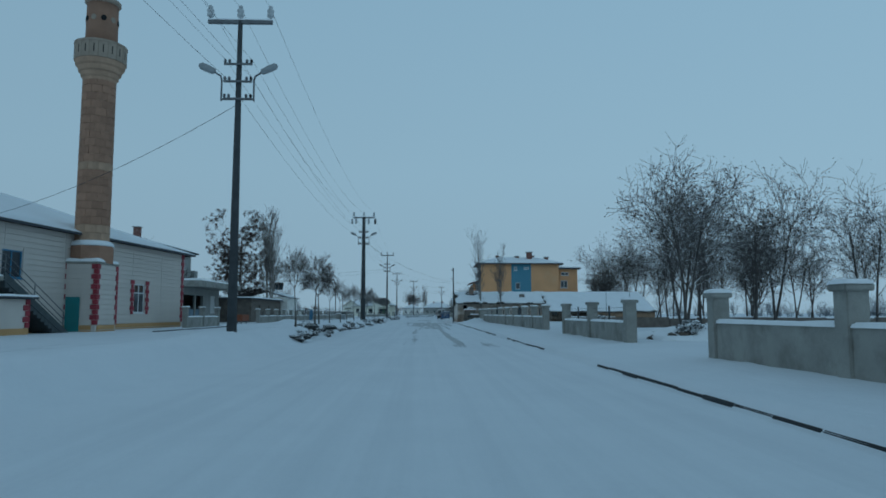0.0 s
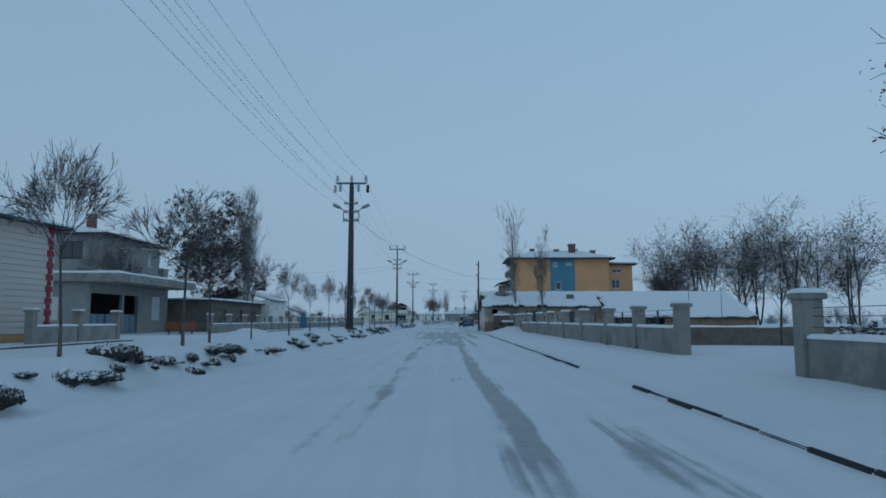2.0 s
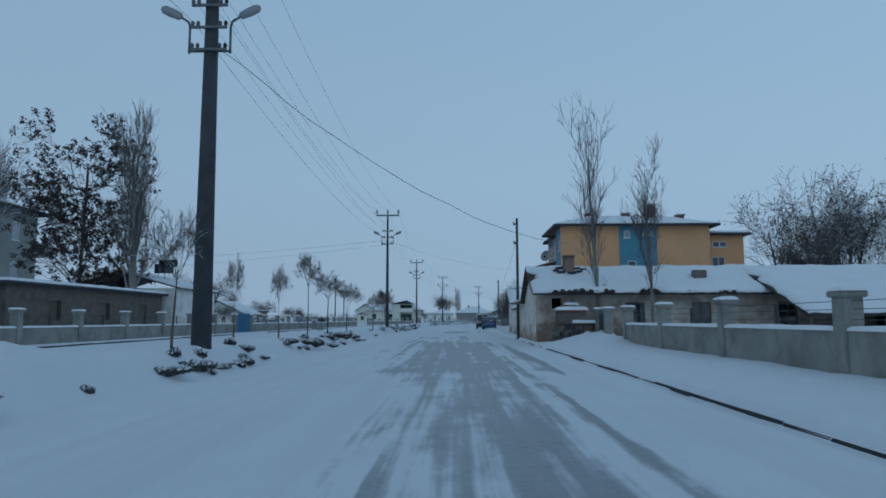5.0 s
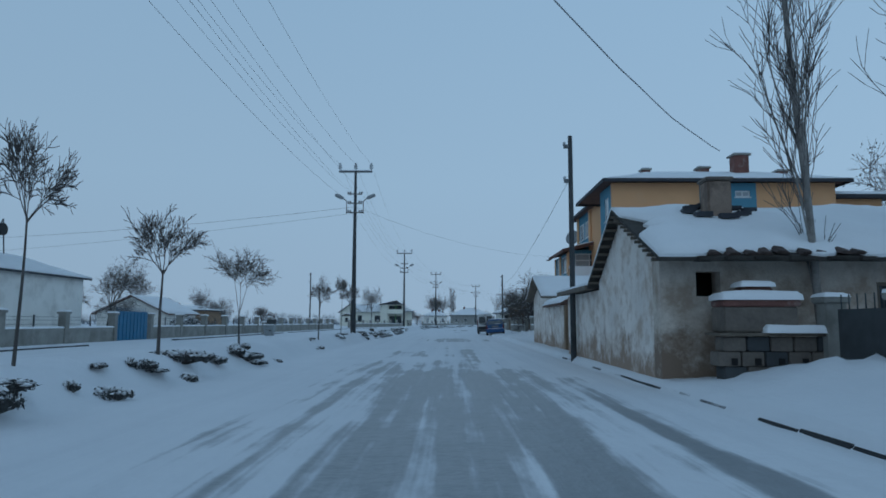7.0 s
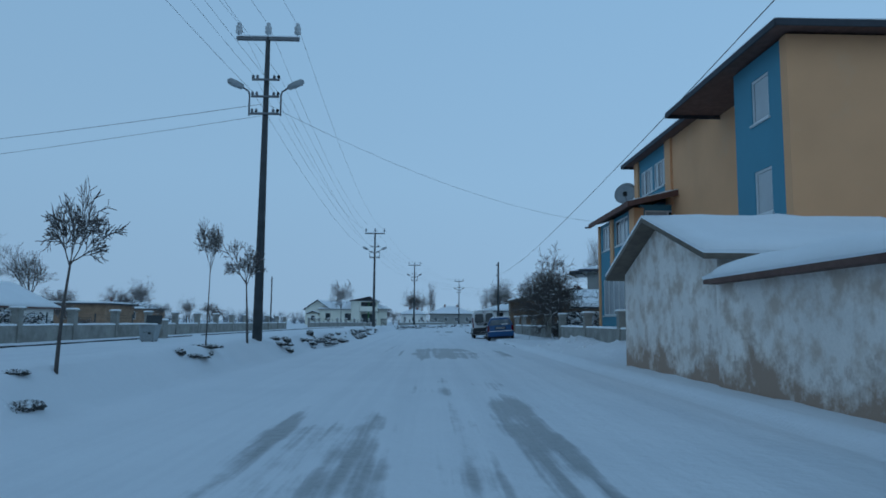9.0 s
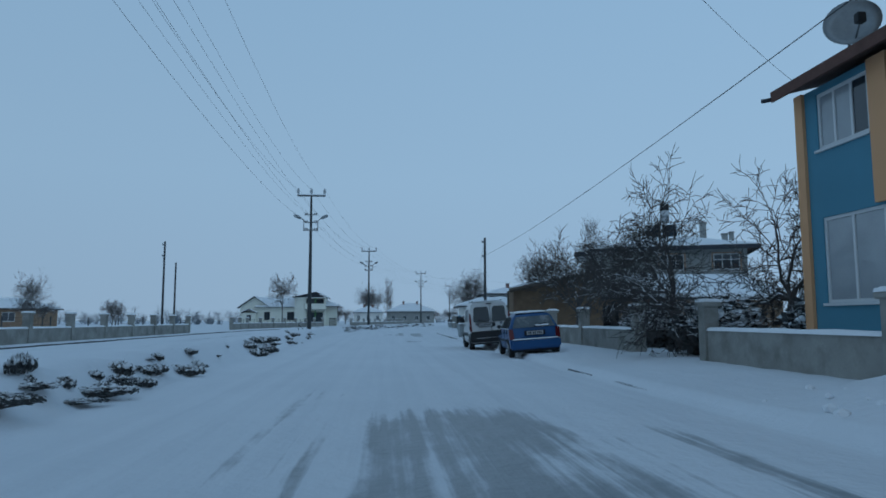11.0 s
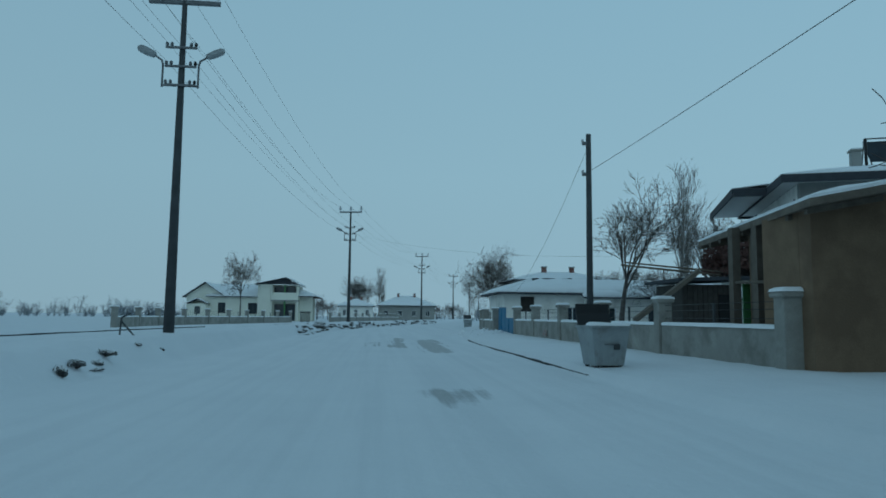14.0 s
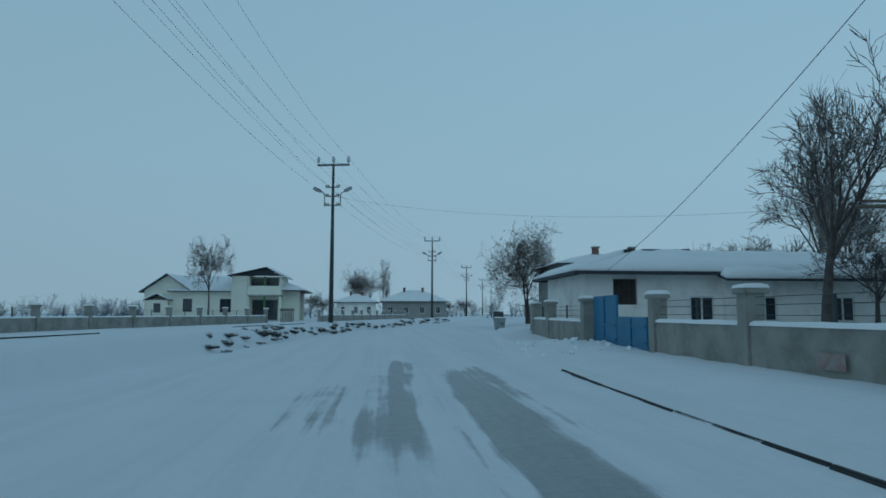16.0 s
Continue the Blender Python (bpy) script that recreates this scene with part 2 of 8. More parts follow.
def rod(bm, p0, p1, r0, r1=None, k=8, caps=True):
    p0, p1, r1 = Vector(p0), Vector(p1), r0 if r1 is None else r1
    d = (p1 - p0).normalized()
    u = d.cross(Vector((0, 0, 1)) if abs(d.z) < 0.9 else Vector((1, 0, 0))).normalized()
    w = d.cross(u)
    rings = []
    for p, r in ((p0, r0), (p1, r1)):
        rings.append([bm.verts.new(p + (u * math.cos(a) + w * math.sin(a)) * r) for a in (2 * math.pi * i / k for i in range(k))])
    for i in range(k):
        f = bm.faces.new((rings[0][i], rings[0][(i + 1) % k], rings[1][(i + 1) % k], rings[1][i]))
        f.smooth = True
    if caps:
        bm.faces.new(rings[0][::-1])
        bm.faces.new(rings[1])
    return bm


def lathe(bm, profile, k=24, cx=0.0, cy=0.0, smooth=True):
    rings = [[bm.verts.new((cx + r * math.cos(2 * math.pi * i / k), cy + r * math.sin(2 * math.pi * i / k), z)) for i in range(k)] for r, z in profile]
    for a, b in zip(rings, rings[1:]):
        for i in range(k):
            bm.faces.new((a[i], a[(i + 1) % k], b[(i + 1) % k], b[i])).smooth = smooth
    bm.faces.new(rings[0][::-1])
    bm.faces.new(rings[-1])
    return bm


def root_of(ob):
    while ob.parent:
        ob = ob.parent
    return ob


def mesh_of(name, bm, mat):
    me = bpy.data.meshes.new(name)
    bmesh.ops.recalc_face_normals(bm, faces=bm.faces[:])
    bm.to_mesh(me)
    bm.free()
    me.materials.append(mat)
    return me


def part(name, bm, mat, parent, label=""):
    """One mesh under a thing or under a part; it is drawn in world metres and moved to the thing's own base."""
    base = root_of(parent).location
    if base.length:
        bmesh.ops.translate(bm, verts=bm.verts[:], vec=-base)
    ob = new(name, mesh_of(name, bm, mat))
    ob.parent = parent
    return tagged(ob, label)


def thing(name, label, category, at=(0, 0, 0), group="", kind=""):
    ob = new(name)
    ob.location = at
    return tagged(ob, label, category, group, kind)


def solo(name, bm, mat, label, category, group="", kind=""):
    ob = new(name, mesh_of(name, bm, mat))
    return tagged(ob, label, category, group, kind)


def B(*a, **k):
    return box(bmesh.new(), *a, **k)


def soft_slab(bm, x0, x1, y0, y1, z, h, cell=0.5, amp=0.03, edge=0.08, seed=0.0):
    """A snow blanket with a rounded rim and an uneven top, lying on z."""
    nx, ny = max(2, int((x1 - x0) / cell) + 1), max(2, int((y1 - y0) / cell) + 1)
    xs = [x0, x0 + edge * 0.3] + [x0 + edge + (x1 - x0 - 2 * edge) * i / nx for i in range(nx + 1)] + [x1 - edge * 0.3, x1]
    ys = [y0, y0 + edge * 0.3] + [y0 + edge + (y1 - y0 - 2 * edge) * i / ny for i in range(ny + 1)] + [y1 - edge * 0.3, y1]
    hs = lambda i, k: 0.0 if i in (0, k) else (0.7 if i in (1, k - 1) else 1.0)
    g = []
    for i, x in enumerate(xs):
        row = []
        for j, y in enumerate(ys):
            w = min(hs(i, len(xs) - 1), hs(j, len(ys) - 1))
            b = noise.noise(Vector((x * 1.1 + seed, y * 1.1, z))) * amp * w
            o = noise.noise(Vector((x * 2.3, y * 2.3, 7 + seed))) * 0.03 if w == 0.0 else 0
            row.append(bm.verts.new((x + (o if i in (0, len(xs) - 1) else 0), y + (o if j in (0, len(ys) - 1) else 0), z + h * w + b)))
        g.append(row)
    for i in range(len(xs) - 1):
        for j in range(len(ys) - 1):
            bm.faces.new((g[i][j], g[i + 1][j], g[i + 1][j + 1], g[i][j + 1])).smooth = True
    return bm


def blanket(bm, quad, h=0.14, n=12, m=8, amp=0.05, seed=0.0, rag=0.0, verge=0.0):
    """Snow on a sloping four-sided roof plane (corners in order round it), with thickness and a rounded, uneven rim.
    rag and verge let it break off short of the eave (first edge) and of the first gable end."""
    a, b, c, d = [Vector(q) for q in quad]
    nrm = (b - a).cross(d - a).normalized()
    if nrm.z < 0:
        nrm = -nrm
    top, low = [], []
    for i in range(n + 1):
        r, s = [], []
        for j in range(m + 1):
            u, v = i / n, j / m
            q = a.lerp(b, u)
            v = v + (1 - v) ** 3 * rag * max(0.0, noise.noise(q * 0.8 + Vector((seed, 1, 2))) + 0.6 * noise.noise(q * 2.9))
            u = u + (1 - u) ** 6 * verge * max(0.0, noise.noise(d.lerp(a, v) * 1.3 + Vector((0, seed, 5))))
            p = a.lerp(b, u).lerp(d.lerp(c, u), v)
            e = min(i, n - i, 1) * min(j, m - j, 1)
            w = 0.35 if not e else 1.0
            bumpy = noise.noise(p * 0.9 + Vector((seed, 0, 0))) * amp + noise.noise(p * 2.7 + Vector((seed, 3, 0))) * amp * 0.5
            r.append(bm.verts.new(p + nrm * (h * w + bumpy * w)))
            s.append(bm.verts.new(p))
        top.append(r)
        low.append(s)
    for i in range(n):
        for j in range(m):
            bm.faces.new((top[i][j], top[i + 1][j], top[i + 1][j + 1], top[i][j + 1])).smooth = True
            bm.faces.new((low[i][j], low[i][j + 1], low[i + 1][j + 1], low[i + 1][j]))
    for i in range(n):
        bm.faces.new((low[i][0], low[i + 1][0], top[i + 1][0], top[i][0]))
        bm.faces.new((low[i + 1][m], low[i][m], top[i][m], top[i + 1][m]))
    for j in range(m):
        bm.faces.new((low[0][j + 1], low[0][j], top[0][j], top[0][j + 1]))
        bm.faces.new((low[n][j], low[n][j + 1], top[n][j + 1], top[n][j]))
    return bm


def obox(bm, p, q, width, z0, z1, z0b=None, z1b=None):
    """An upright slab from p to q in plan."""
    p, q = Vector((p[0], p[1], 0)), Vector((q[0], q[1], 0))
    d = (q - p).normalized()
    s = Vector((-d.y, d.x, 0)) * width / 2
    z0b, z1b = z0 if z0b is None else z0b, z1 if z1b is None else z1b
    vs = [bm.verts.new(c + Vector((0, 0, z))) for c, z in ((p - s, z0), (p + s, z0), (q + s, z0b), (q - s, z0b), (p - s, z1), (p + s, z1), (q + s, z1b), (q - s, z1b))]
    for f in ((3, 2, 1, 0), (4, 5, 6, 7), (0, 1, 5, 4), (1, 2, 6, 5), (2, 3, 7, 6), (3, 0, 4, 7)):
        bm.faces.new([vs[i] for i in f])
    return bm


# ---- ground: one snow sheet to the horizon, with road, median, second carriageway and pavements ----
def bend(y):
    """How far the street has swung to the east at y."""
    if y < 165:
        return 0.0
    y1 = 208.75
    return 0.0024 * (min(y, y1) - 165) ** 2 + 0.21 * max(0.0, y - y1)


def ramp(u, a, b):
    t = min(1.0, max(0.0, (u - a) / (b - a)))
    return t * t * (3 - 2 * t)


def street_height(x, y):
    u = x - bend(y)
    n1 = noise.noise(Vector((x * 0.35, y * 0.3, 0)))
    n2 = noise.noise(Vector((x * 1.3, y * 1.1, 4)))
    n3 = noise.noise(Vector((x * 3.1, y * 2.6, 9)))
    z = 0.0
    if u > 0:
        k = u - 0.11 * ramp(y, 138, 150)
        z += 0.15 * ramp(k, 4.08, 4.2) + 0.14 * ramp(u, 4.3, 7.0)
        z += (0.03 * n2 + 0.012 * n3) * ramp(u, 4.2, 5.0) - 0.03 * ramp(k, 3.6, 4.05) * (1 - ramp(k, 4.05, 4.2))
    if u < 0:
        z += 0.58 * ramp(-u, 4.9, 5.75) - 0.38 * ramp(-u, 6.4, 8.4) - 0.10 * ramp(-u, 8.4, 9.2)
        z += 0.10 * ramp(-u, 15.4, 15.6)
        z += (0.10 * n2 + 0.055 * n3) * ramp(-u, 4.8, 5.5) * (1 - ramp(-u, 8.0, 9.0))
    on_road = ramp(u, -5.0, -4.2) * (1 - ramp(u, 3.6, 4.1))
    ruts = math.exp(-((u - 1.45) / 0.22) ** 2) + math.exp(-((u + 0.55) / 0.22) ** 2) + 0.6 * math.exp(-((u + 2.6) / 0.3) ** 2)
    z += on_road * (0.012 * n2 - 0.022 * ruts)
    z += 0.015 * n1 + 0.006 * n3
    if x > 12 or x < -19:
        z += 0.12 * noise.noise(Vector((x * 0.08, y * 0.08, 2))) * min(1.0, abs(x + 3) / 60)
    # shovelled heaps beside the walls
    for hx, hy, hr, hh in ((6.3, 80.2, 1.3, 0.34), (6.3, 77.6, 1.4, 0.26), (6.2, 118.6, 1.1, 0.34), (5.9, 115.5, 1.3, 0.25), (6.0, 112.6, 1.1, 0.3), (6.3, 110.2, 1.2, 0.3), (5.2, 117.4, 0.9, 0.16), (5.8, 180.2, 1.6, 0.22), (-13.5, 70.0, 1.6, 0.5), (-13.8, 66.5, 1.0, 0.3), (-6.3, 21.0, 0.9, 0.1)):
        d2 = ((x - hx) ** 2 + ((y - hy) * 0.8) ** 2) / hr ** 2
        if d2 < 5:
            z += hh * math.exp(-d2) * (1 + 0.5 * n3)
    # trampled, lumpy snow before the gates
    for hx, hy, hr, hh in ((5.6, 179.5, 2.2, 0.07), (5.4, 183.5, 2.0, 0.06), (5.5, 117.0, 1.8, 0.05), (5.2, 95.0, 1.6, 0.04)):
        d2 = ((x - hx) ** 2 + ((y - hy) * 0.7) ** 2) / hr ** 2
        if d2 < 5:
            z += hh * math.exp(-d2) * (noise.noise(Vector((x * 5, y * 4, 1))) + 0.5 * noise.noise(Vector((x * 11, y * 9, 3))))
    return z


# bare, wet streaks where tyres have cleared the snow: centre x, half width, from y, to y, strength
CLEARED = [(-0.45, 0.30, 27, 66, 0.6), (1.4, 0.27, 25, 70, 0.92), (2.6, 0.28, 25, 30, 0.8), (2.1, 0.24, 51, 70, 0.85), (0.75, 0.4, 33.5, 37.5, 0.55), (0.45, 1.0, 53, 68, 0.75),
           (0.45, 1.75, 65, 87.5, 1.0), (-1.7, 0.7, 70, 91, 0.62), (2.65, 0.32, 65, 85, 0.85), (0.3, 1.2, 86, 91.5, 0.62), (1.05, 0.28, 86, 101, 0.95), (-1.25, 0.9, 93, 98.5, 0.68), (0.3, 0.45, 93, 100, 0.55),
           (0.4, 1.15, 111.8, 120.8, 1.0), (2.2, 0.8, 112, 119, 0.62), (-1.6, 0.45, 113, 124, 0.45), (0.3, 1.0, 100, 104, 0.45), (1.0, 0.5, 128, 130, 0.4),
           (1.2, 0.42, 150.3, 153.4, 1.05), (0.75, 0.42, 166.5, 178.5, 0.9), (2.2, 0.52, 163.5, 176, 1.0), (-0.25, 0.35, 168, 172.5, 0.75), (-11.5, 1.2, 150, 240, 0.45), (-12.5, 0.8, 20, 60, 0.35)]


def cleared(x, y):
    u, a = x - bend(y), 0.0
    for cx, w, y0, y1, s in CLEARED:
        a = max(a, s * math.exp(-(max(0.0, abs(u - cx) - w * 0.6) / (0.5 * w)) ** 2) * ramp(y, y0 - 1.5, y0 + 1.5) * (1 - ramp(y, y1 - 1.5, y1 + 1.5)))
    return a


def axis(*runs):
    out = []
    for a, b, step in runs:
        k = max(1, round((b - a) / step))
        out += [a + (b - a) * i / k for i in range(k)]
    return out + [runs[-1][1]]


gx = axis((-1600, -400, 600), (-400, -60, 85), (-60, -19, 6), (-19, -8.5, 0.5), (-8.5, -4, 0.22), (-4, 3.6, 0.25), (3.6, 4.5, 0.09), (4.5, 8.1, 0.2), (8.1, 30, 3), (30, 120, 15), (120, 400, 70), (400, 1600, 600))
gy = axis((-1600, -100, 500), (-100, -12, 22), (-12, 190, 0.45), (190, 340, 1.2), (340, 600, 20), (600, 1800, 300))
gv, gs, gd = [], [], []
for yy in gy:
    for xx in gx:
        xb = xx + (bend(yy) if abs(xx) < 60 else 0.0) * (1.0 if abs(xx) < 30 else (60 - abs(xx)) / 30)
        gv.append((xb, yy, street_height(xb, yy)))
        ug = xb - bend(yy)
        gd.append(max(ramp(ug, -4.6, -3.4) * (1 - ramp(ug, 3.3, 4.0)), 0.7 * ramp(ug, -15.2, -14.2) * (1 - ramp(ug, -9.8, -8.8)), 0.2))
        gs.append(cleared(xb, yy) if -14 < xb - bend(yy) < 4.2 else 0.0)
nxg = len(gx)
gf = [(j * nxg + i, j * nxg + i + 1, (j + 1) * nxg + i + 1, (j + 1) * nxg + i) for j in range(len(gy) - 1) for i in range(nxg - 1)]
gme = bpy.data.meshes.new("ground")
gme.from_pydata(gv, [], gf)
gme.attributes.new("cleared", "FLOAT", "POINT").data.foreach_set("value", gs)
gme.attributes.new("driven", "FLOAT", "POINT").data.foreach_set("value", gd)
gme.polygons.foreach_set("use_smooth", [True] * len(gf))

GROUND = bpy.data.materials.new("snowy_ground")
GROUND.use_nodes = True
gn, gl = GROUND.node_tree.nodes, GROUND.node_tree.links
gb = gn["Principled BSDF"]
gtc = gn.new("ShaderNodeTexCoord")


def gnoise(scale, detail, sx=1.0, sy=1.0, rough=0.55):
    mp = gn.new("ShaderNodeMapping")
    mp.inputs["Scale"].default_value = (sx, sy, 1)
    gl.new(gtc.outputs["Object"], mp.inputs[0])
    t = gn.new("ShaderNodeTexNoise")
    t.inputs["Scale"].default_value, t.inputs["Detail"].default_value, t.inputs["Roughness"].default_value = scale, detail, rough
    gl.new(mp.outputs[0], t.inputs["Vector"])
    return t.outputs[0]


def gmath(op, a, b, c=None):
    m = gn.new("ShaderNodeMath")
    m.operation = op
    for k, v in enumerate((a, b, c)):
        if v is None:
            continue
        if isinstance(v, (int, float)):
            m.inputs[k].default_value = v
        else:
            gl.new(v, m.inputs[k])
    return m.outputs[0]


gat = gn.new("ShaderNodeAttribute")
gat.attribute_name = "cleared"
streak = gnoise(3.4, 3, 1.0, 0.022)
blotch = gnoise(1.4, 6, 1.0, 0.35, 0.62)
gsum = gmath("MULTIPLY_ADD", gmath("SUBTRACT", streak, 0.5), 1.9, gmath("MULTIPLY", gmath("SUBTRACT", blotch, 0.5), 1.25))
gmask = gn.new("ShaderNodeMapRange")
gmask.interpolation_type = "SMOOTHSTEP"
gmask.inputs[1].default_value, gmask.inputs[2].default_value = 0.42, 0.85
gl.new(gmath("MULTIPLY_ADD", gat.outputs["Fac"], 0.85, gsum), gmask.inputs[0])
gate_m = gmath("MULTIPLY", gmask.outputs[0], gmath("MINIMUM", gmath("MULTIPLY", gat.outputs["Fac"], 5.0), 0.92))
gmix = gn.new("ShaderNodeMix")
gmix.data_type = "RGBA"
gl.new(gate_m, gmix.inputs[0])
gsn = gn.new("ShaderNodeMix")
gsn.data_type = "RGBA"
gsn.inputs[6].default_value, gsn.inputs[7].default_value = (0.705, 0.732, 0.766, 1), (0.80, 0.822, 0.848, 1)
gl.new(gnoise(0.6, 6), gsn.inputs[0])
gwet = gn.new("ShaderNodeMix")
gwet.data_type = "RGBA"
gwet.inputs[6].default_value, gwet.inputs[7].default_value = (0.175, 0.192, 0.205, 1), (0.32, 0.345, 0.365, 1)
gl.new(gnoise(9, 5, 1.0, 0.15), gwet.inputs[0])
gpk = gn.new("ShaderNodeMix")
gpk.data_type = "RGBA"
gpk.inputs[7].default_value = (0.56, 0.59, 0.63, 1)
grd = gn.new("ShaderNodeAttribute")
grd.attribute_name = "driven"
gline = gn.new("ShaderNodeMapRange")
gline.interpolation_type = "SMOOTHSTEP"
gline.inputs[1].default_value, gline.inputs[2].default_value = 0.42, 0.66
gl.new(gmath("MULTIPLY_ADD", gnoise(0.7, 4, 1.0, 0.3), 0.35, gmath("MULTIPLY", gnoise(2.6, 4, 1.0, 0.012, 0.6), 0.68)), gline.inputs[0])
gl.new(gmath("MULTIPLY", gline.outputs[0], gmath("MULTIPLY", grd.outputs["Fac"], 0.26)), gpk.inputs[0])
gl.new(gsn.outputs[2], gpk.inputs[6])
gl.new(gpk.outputs[2], gmix.inputs[6])
gl.new(gwet.outputs[2], gmix.inputs[7])
gl.new(gmix.outputs[2], gb.inputs["Base Color"])
grg = gn.new("ShaderNodeMapRange")
grg.inputs[3].default_value, grg.inputs[4].default_value = 0.8, 0.36
gl.new(gate_m, grg.inputs[0])
gl.new(grg.outputs[0], gb.inputs["Roughness"])
gb.inputs["Specular IOR Level"].default_value = 0.3
gbp = gn.new("ShaderNodeBump")
gbp.inputs["Strength"].default_value, gbp.inputs["Distance"].default_value = 0.8, 0.06
gh1 = gmath("MULTIPLY_ADD", gnoise(7, 5), 0.55, gmath("MULTIPLY_ADD", gnoise(2.4, 5, 1.0, 0.06), 0.55, gnoise(1.6, 5)))
gl.new(gmath("SUBTRACT", gh1, gmath("MULTIPLY", gate_m, 0.5)), gbp.inputs["Height"])
gl.new(gbp.outputs[0], gb.inputs["Normal"])
gme.materials.append(GROUND)
tagged(new("ground", gme), "snow-covered street, verges and fields with wheel tracks", "ground", kind="structure")


# kerbs: concrete stones that show as a dark line between road and pavement
def kerb_run(name, label, u, runs, z0, z1):
    k = thing(name, label, "kerb", kind="structure")
    me = None
    for y0, y1 in runs:
        y = y0
        while y < y1:
            if me is None:
                me = mesh_of("kerb_stone", B(-0.04, 0.04, 0.0, 0.995, z0, z1, bevel=0.015), KERB)
            ob = new("kerb_stone", me)
            ob.parent = k
            ob.location = (u + bend(y) + random.uniform(-0.015, 0.015), y, random.uniform(-0.012, 0.004) - 0.02 * max(0.0, noise.noise(Vector((y * 0.21, u, 0)))))
            ob.rotation_euler = (0, 0, -math.atan((bend(y + 1) - bend(y))))
            y += 1.0


kerb_run("kerb_east", "dark concrete kerb half buried in snow", 4.12, ((3, 15.5), (23, 32.5), (38, 80.5)), -0.15, 0.05)
kerb_run("kerb_east", "dark kerb nearly buried before the houses", 4.13, ((82, 93), (113.6, 115.2), (122.5, 124.4), (126.0, 127.2)), -0.15, 0.034)
kerb_run("kerb_east", "dark concrete kerb beyond the rubbish container", 4.24, ((155, 175),), -0.15, 0.045)
kerb_run("kerb_west", "dark concrete kerb across the second carriageway", -15.5, ((40, 56), (72, 99), (108, 134), (136, 196), (212, 228)), -0.1, 0.21)


# ---- street poles with cables ----
def street_pole(r0, r1, heavy):
    p = thing("utility_pole", "dark concrete utility pole with crossarm and twin street lamps", "utility pole", group="utility poles along the median")
    part("shaft", rod(bmesh.new(), (0, 0, -0.4), (0, 0, 10.2), r0, r1, 12), POLE_DARK, p)
    part("crossarm", B(-1.05, 1.05, -0.06, 0.06, 10.08, 10.2, bevel=0.01), STEEL, p)
    for x in (-0.98, 0.0, 0.98):
        zb = 10.2
        bm = lathe(bmesh.new(), [(0.03, zb), (0.03, zb + 0.1), (0.1, zb + 0.12), (0.12, zb + 0.19), (0.085, zb + 0.23), (0.11, zb + 0.27), (0.12, zb + 0.34), (0.07, zb + 0.39), (0.075, zb + 0.46), (0.04, zb + 0.5)], 12, x, 0)
        part("insulator", bm, PORCELAIN, p, "white porcelain insulator")
    if heavy:
        for x, y, tilt in ((-0.75, -0.2, -0.1), (0.5, -0.25, 0.0), (1.1, 0.1, 0.12), (-1.15, 0.1, -0.2)):
            part("strain_insulator", lathe(bmesh.new(), [(0.03, 9.5), (0.1, 9.55), (0.11, 9.72), (0.09, 9.78), (0.11, 9.84), (0.1, 9.98), (0.03, 10.06)], 10, x, y), PORCELAIN if x < 1 else BLACK_PLASTIC, p)
    for z in (8.68, 8.1, 7.52):
        part("bracket", B(-0.46, 0.46, -r1 - 0.07, -r1 - 0.01, z - 0.035, z + 0.035, bevel=0.008), STEEL, p)
        for x in (-0.42, -0.28, 0.28, 0.42):
            part("pin_insulator", lathe(bmesh.new(), [(0.015, z + 0.035), (0.045, z + 0.06), (0.05, z + 0.12), (0.025, z + 0.16)], 8, x, -r1 - 0.04), BLACK_PLASTIC if x > 0.3 else STEEL, p)
    for s in (-1, 1):
        bm = bmesh.new()
        pts = [(s * 0.52, -0.1, 7.45), (s * 0.52, -0.1, 8.15), (s * 0.56, -0.1, 8.28), (s * 0.78, -0.1, 8.42)]
        for a, b in zip(pts, pts[1:]):
            rod(bm, a, b, 0.03, k=6)
        arm = part("lamp_arm", bm, STEEL, p)
        part("arm_clamp", B(min(s * 0.1, s * 0.55), max(s * 0.1, s * 0.55), -0.12, -0.08, 7.48, 7.53), STEEL, p)
        bm = bmesh.new()
        lathe(bm, [(0.03, 0), (0.10, 0.06), (0.125, 0.3), (0.115, 0.52), (0.05, 0.6)], 12)
        bmesh.ops.scale(bm, vec=(1, 0.62, 1), verts=bm.verts[:])
        bmesh.ops.transform(bm, matrix=Matrix.Translation((s * 0.72, -0.1, 8.4)) @ Matrix.Rotation(s * radians(65), 4, "Y"), verts=bm.verts[:])
        part("lamp_head", bm, LAMP_GREY, p, "grey street lamp housing")
    bm = bmesh.new()
    soft_slab(bm, -1.05, 1.05, -0.07, 0.07, 10.19, 0.05, 0.3, 0.01, 0.03)
    part("snow", bm, SNOW, p)
    return p


POLES = [(-6.0, 21.83, 0.62), (-5.75, 66.73, 0.45), (-5.73, 111.43, 0.5), (-6.0, 162.07, 0.42), (-2.55, 204.29, 0.5), (7.05, 249.6, 0.5), (17.87, 301.2, 0.5), (28.6, 352, 0.5), (39, 402, 0.5)]
slim = street_pole(0.165, 0.075, False)
stout = street_pole(0.25, 0.15, True)
slim.matrix_basis = pose(*POLES[0])
stout.matrix_basis = pose(*POLES[1])
for px_, py_, pz_ in POLES[2:]:
    copy_thing(slim, pose(px_, py_, pz_, 0, 0, -math.degrees(math.atan((bend(py_ + 5) - bend(py_ - 5)) / 10))))


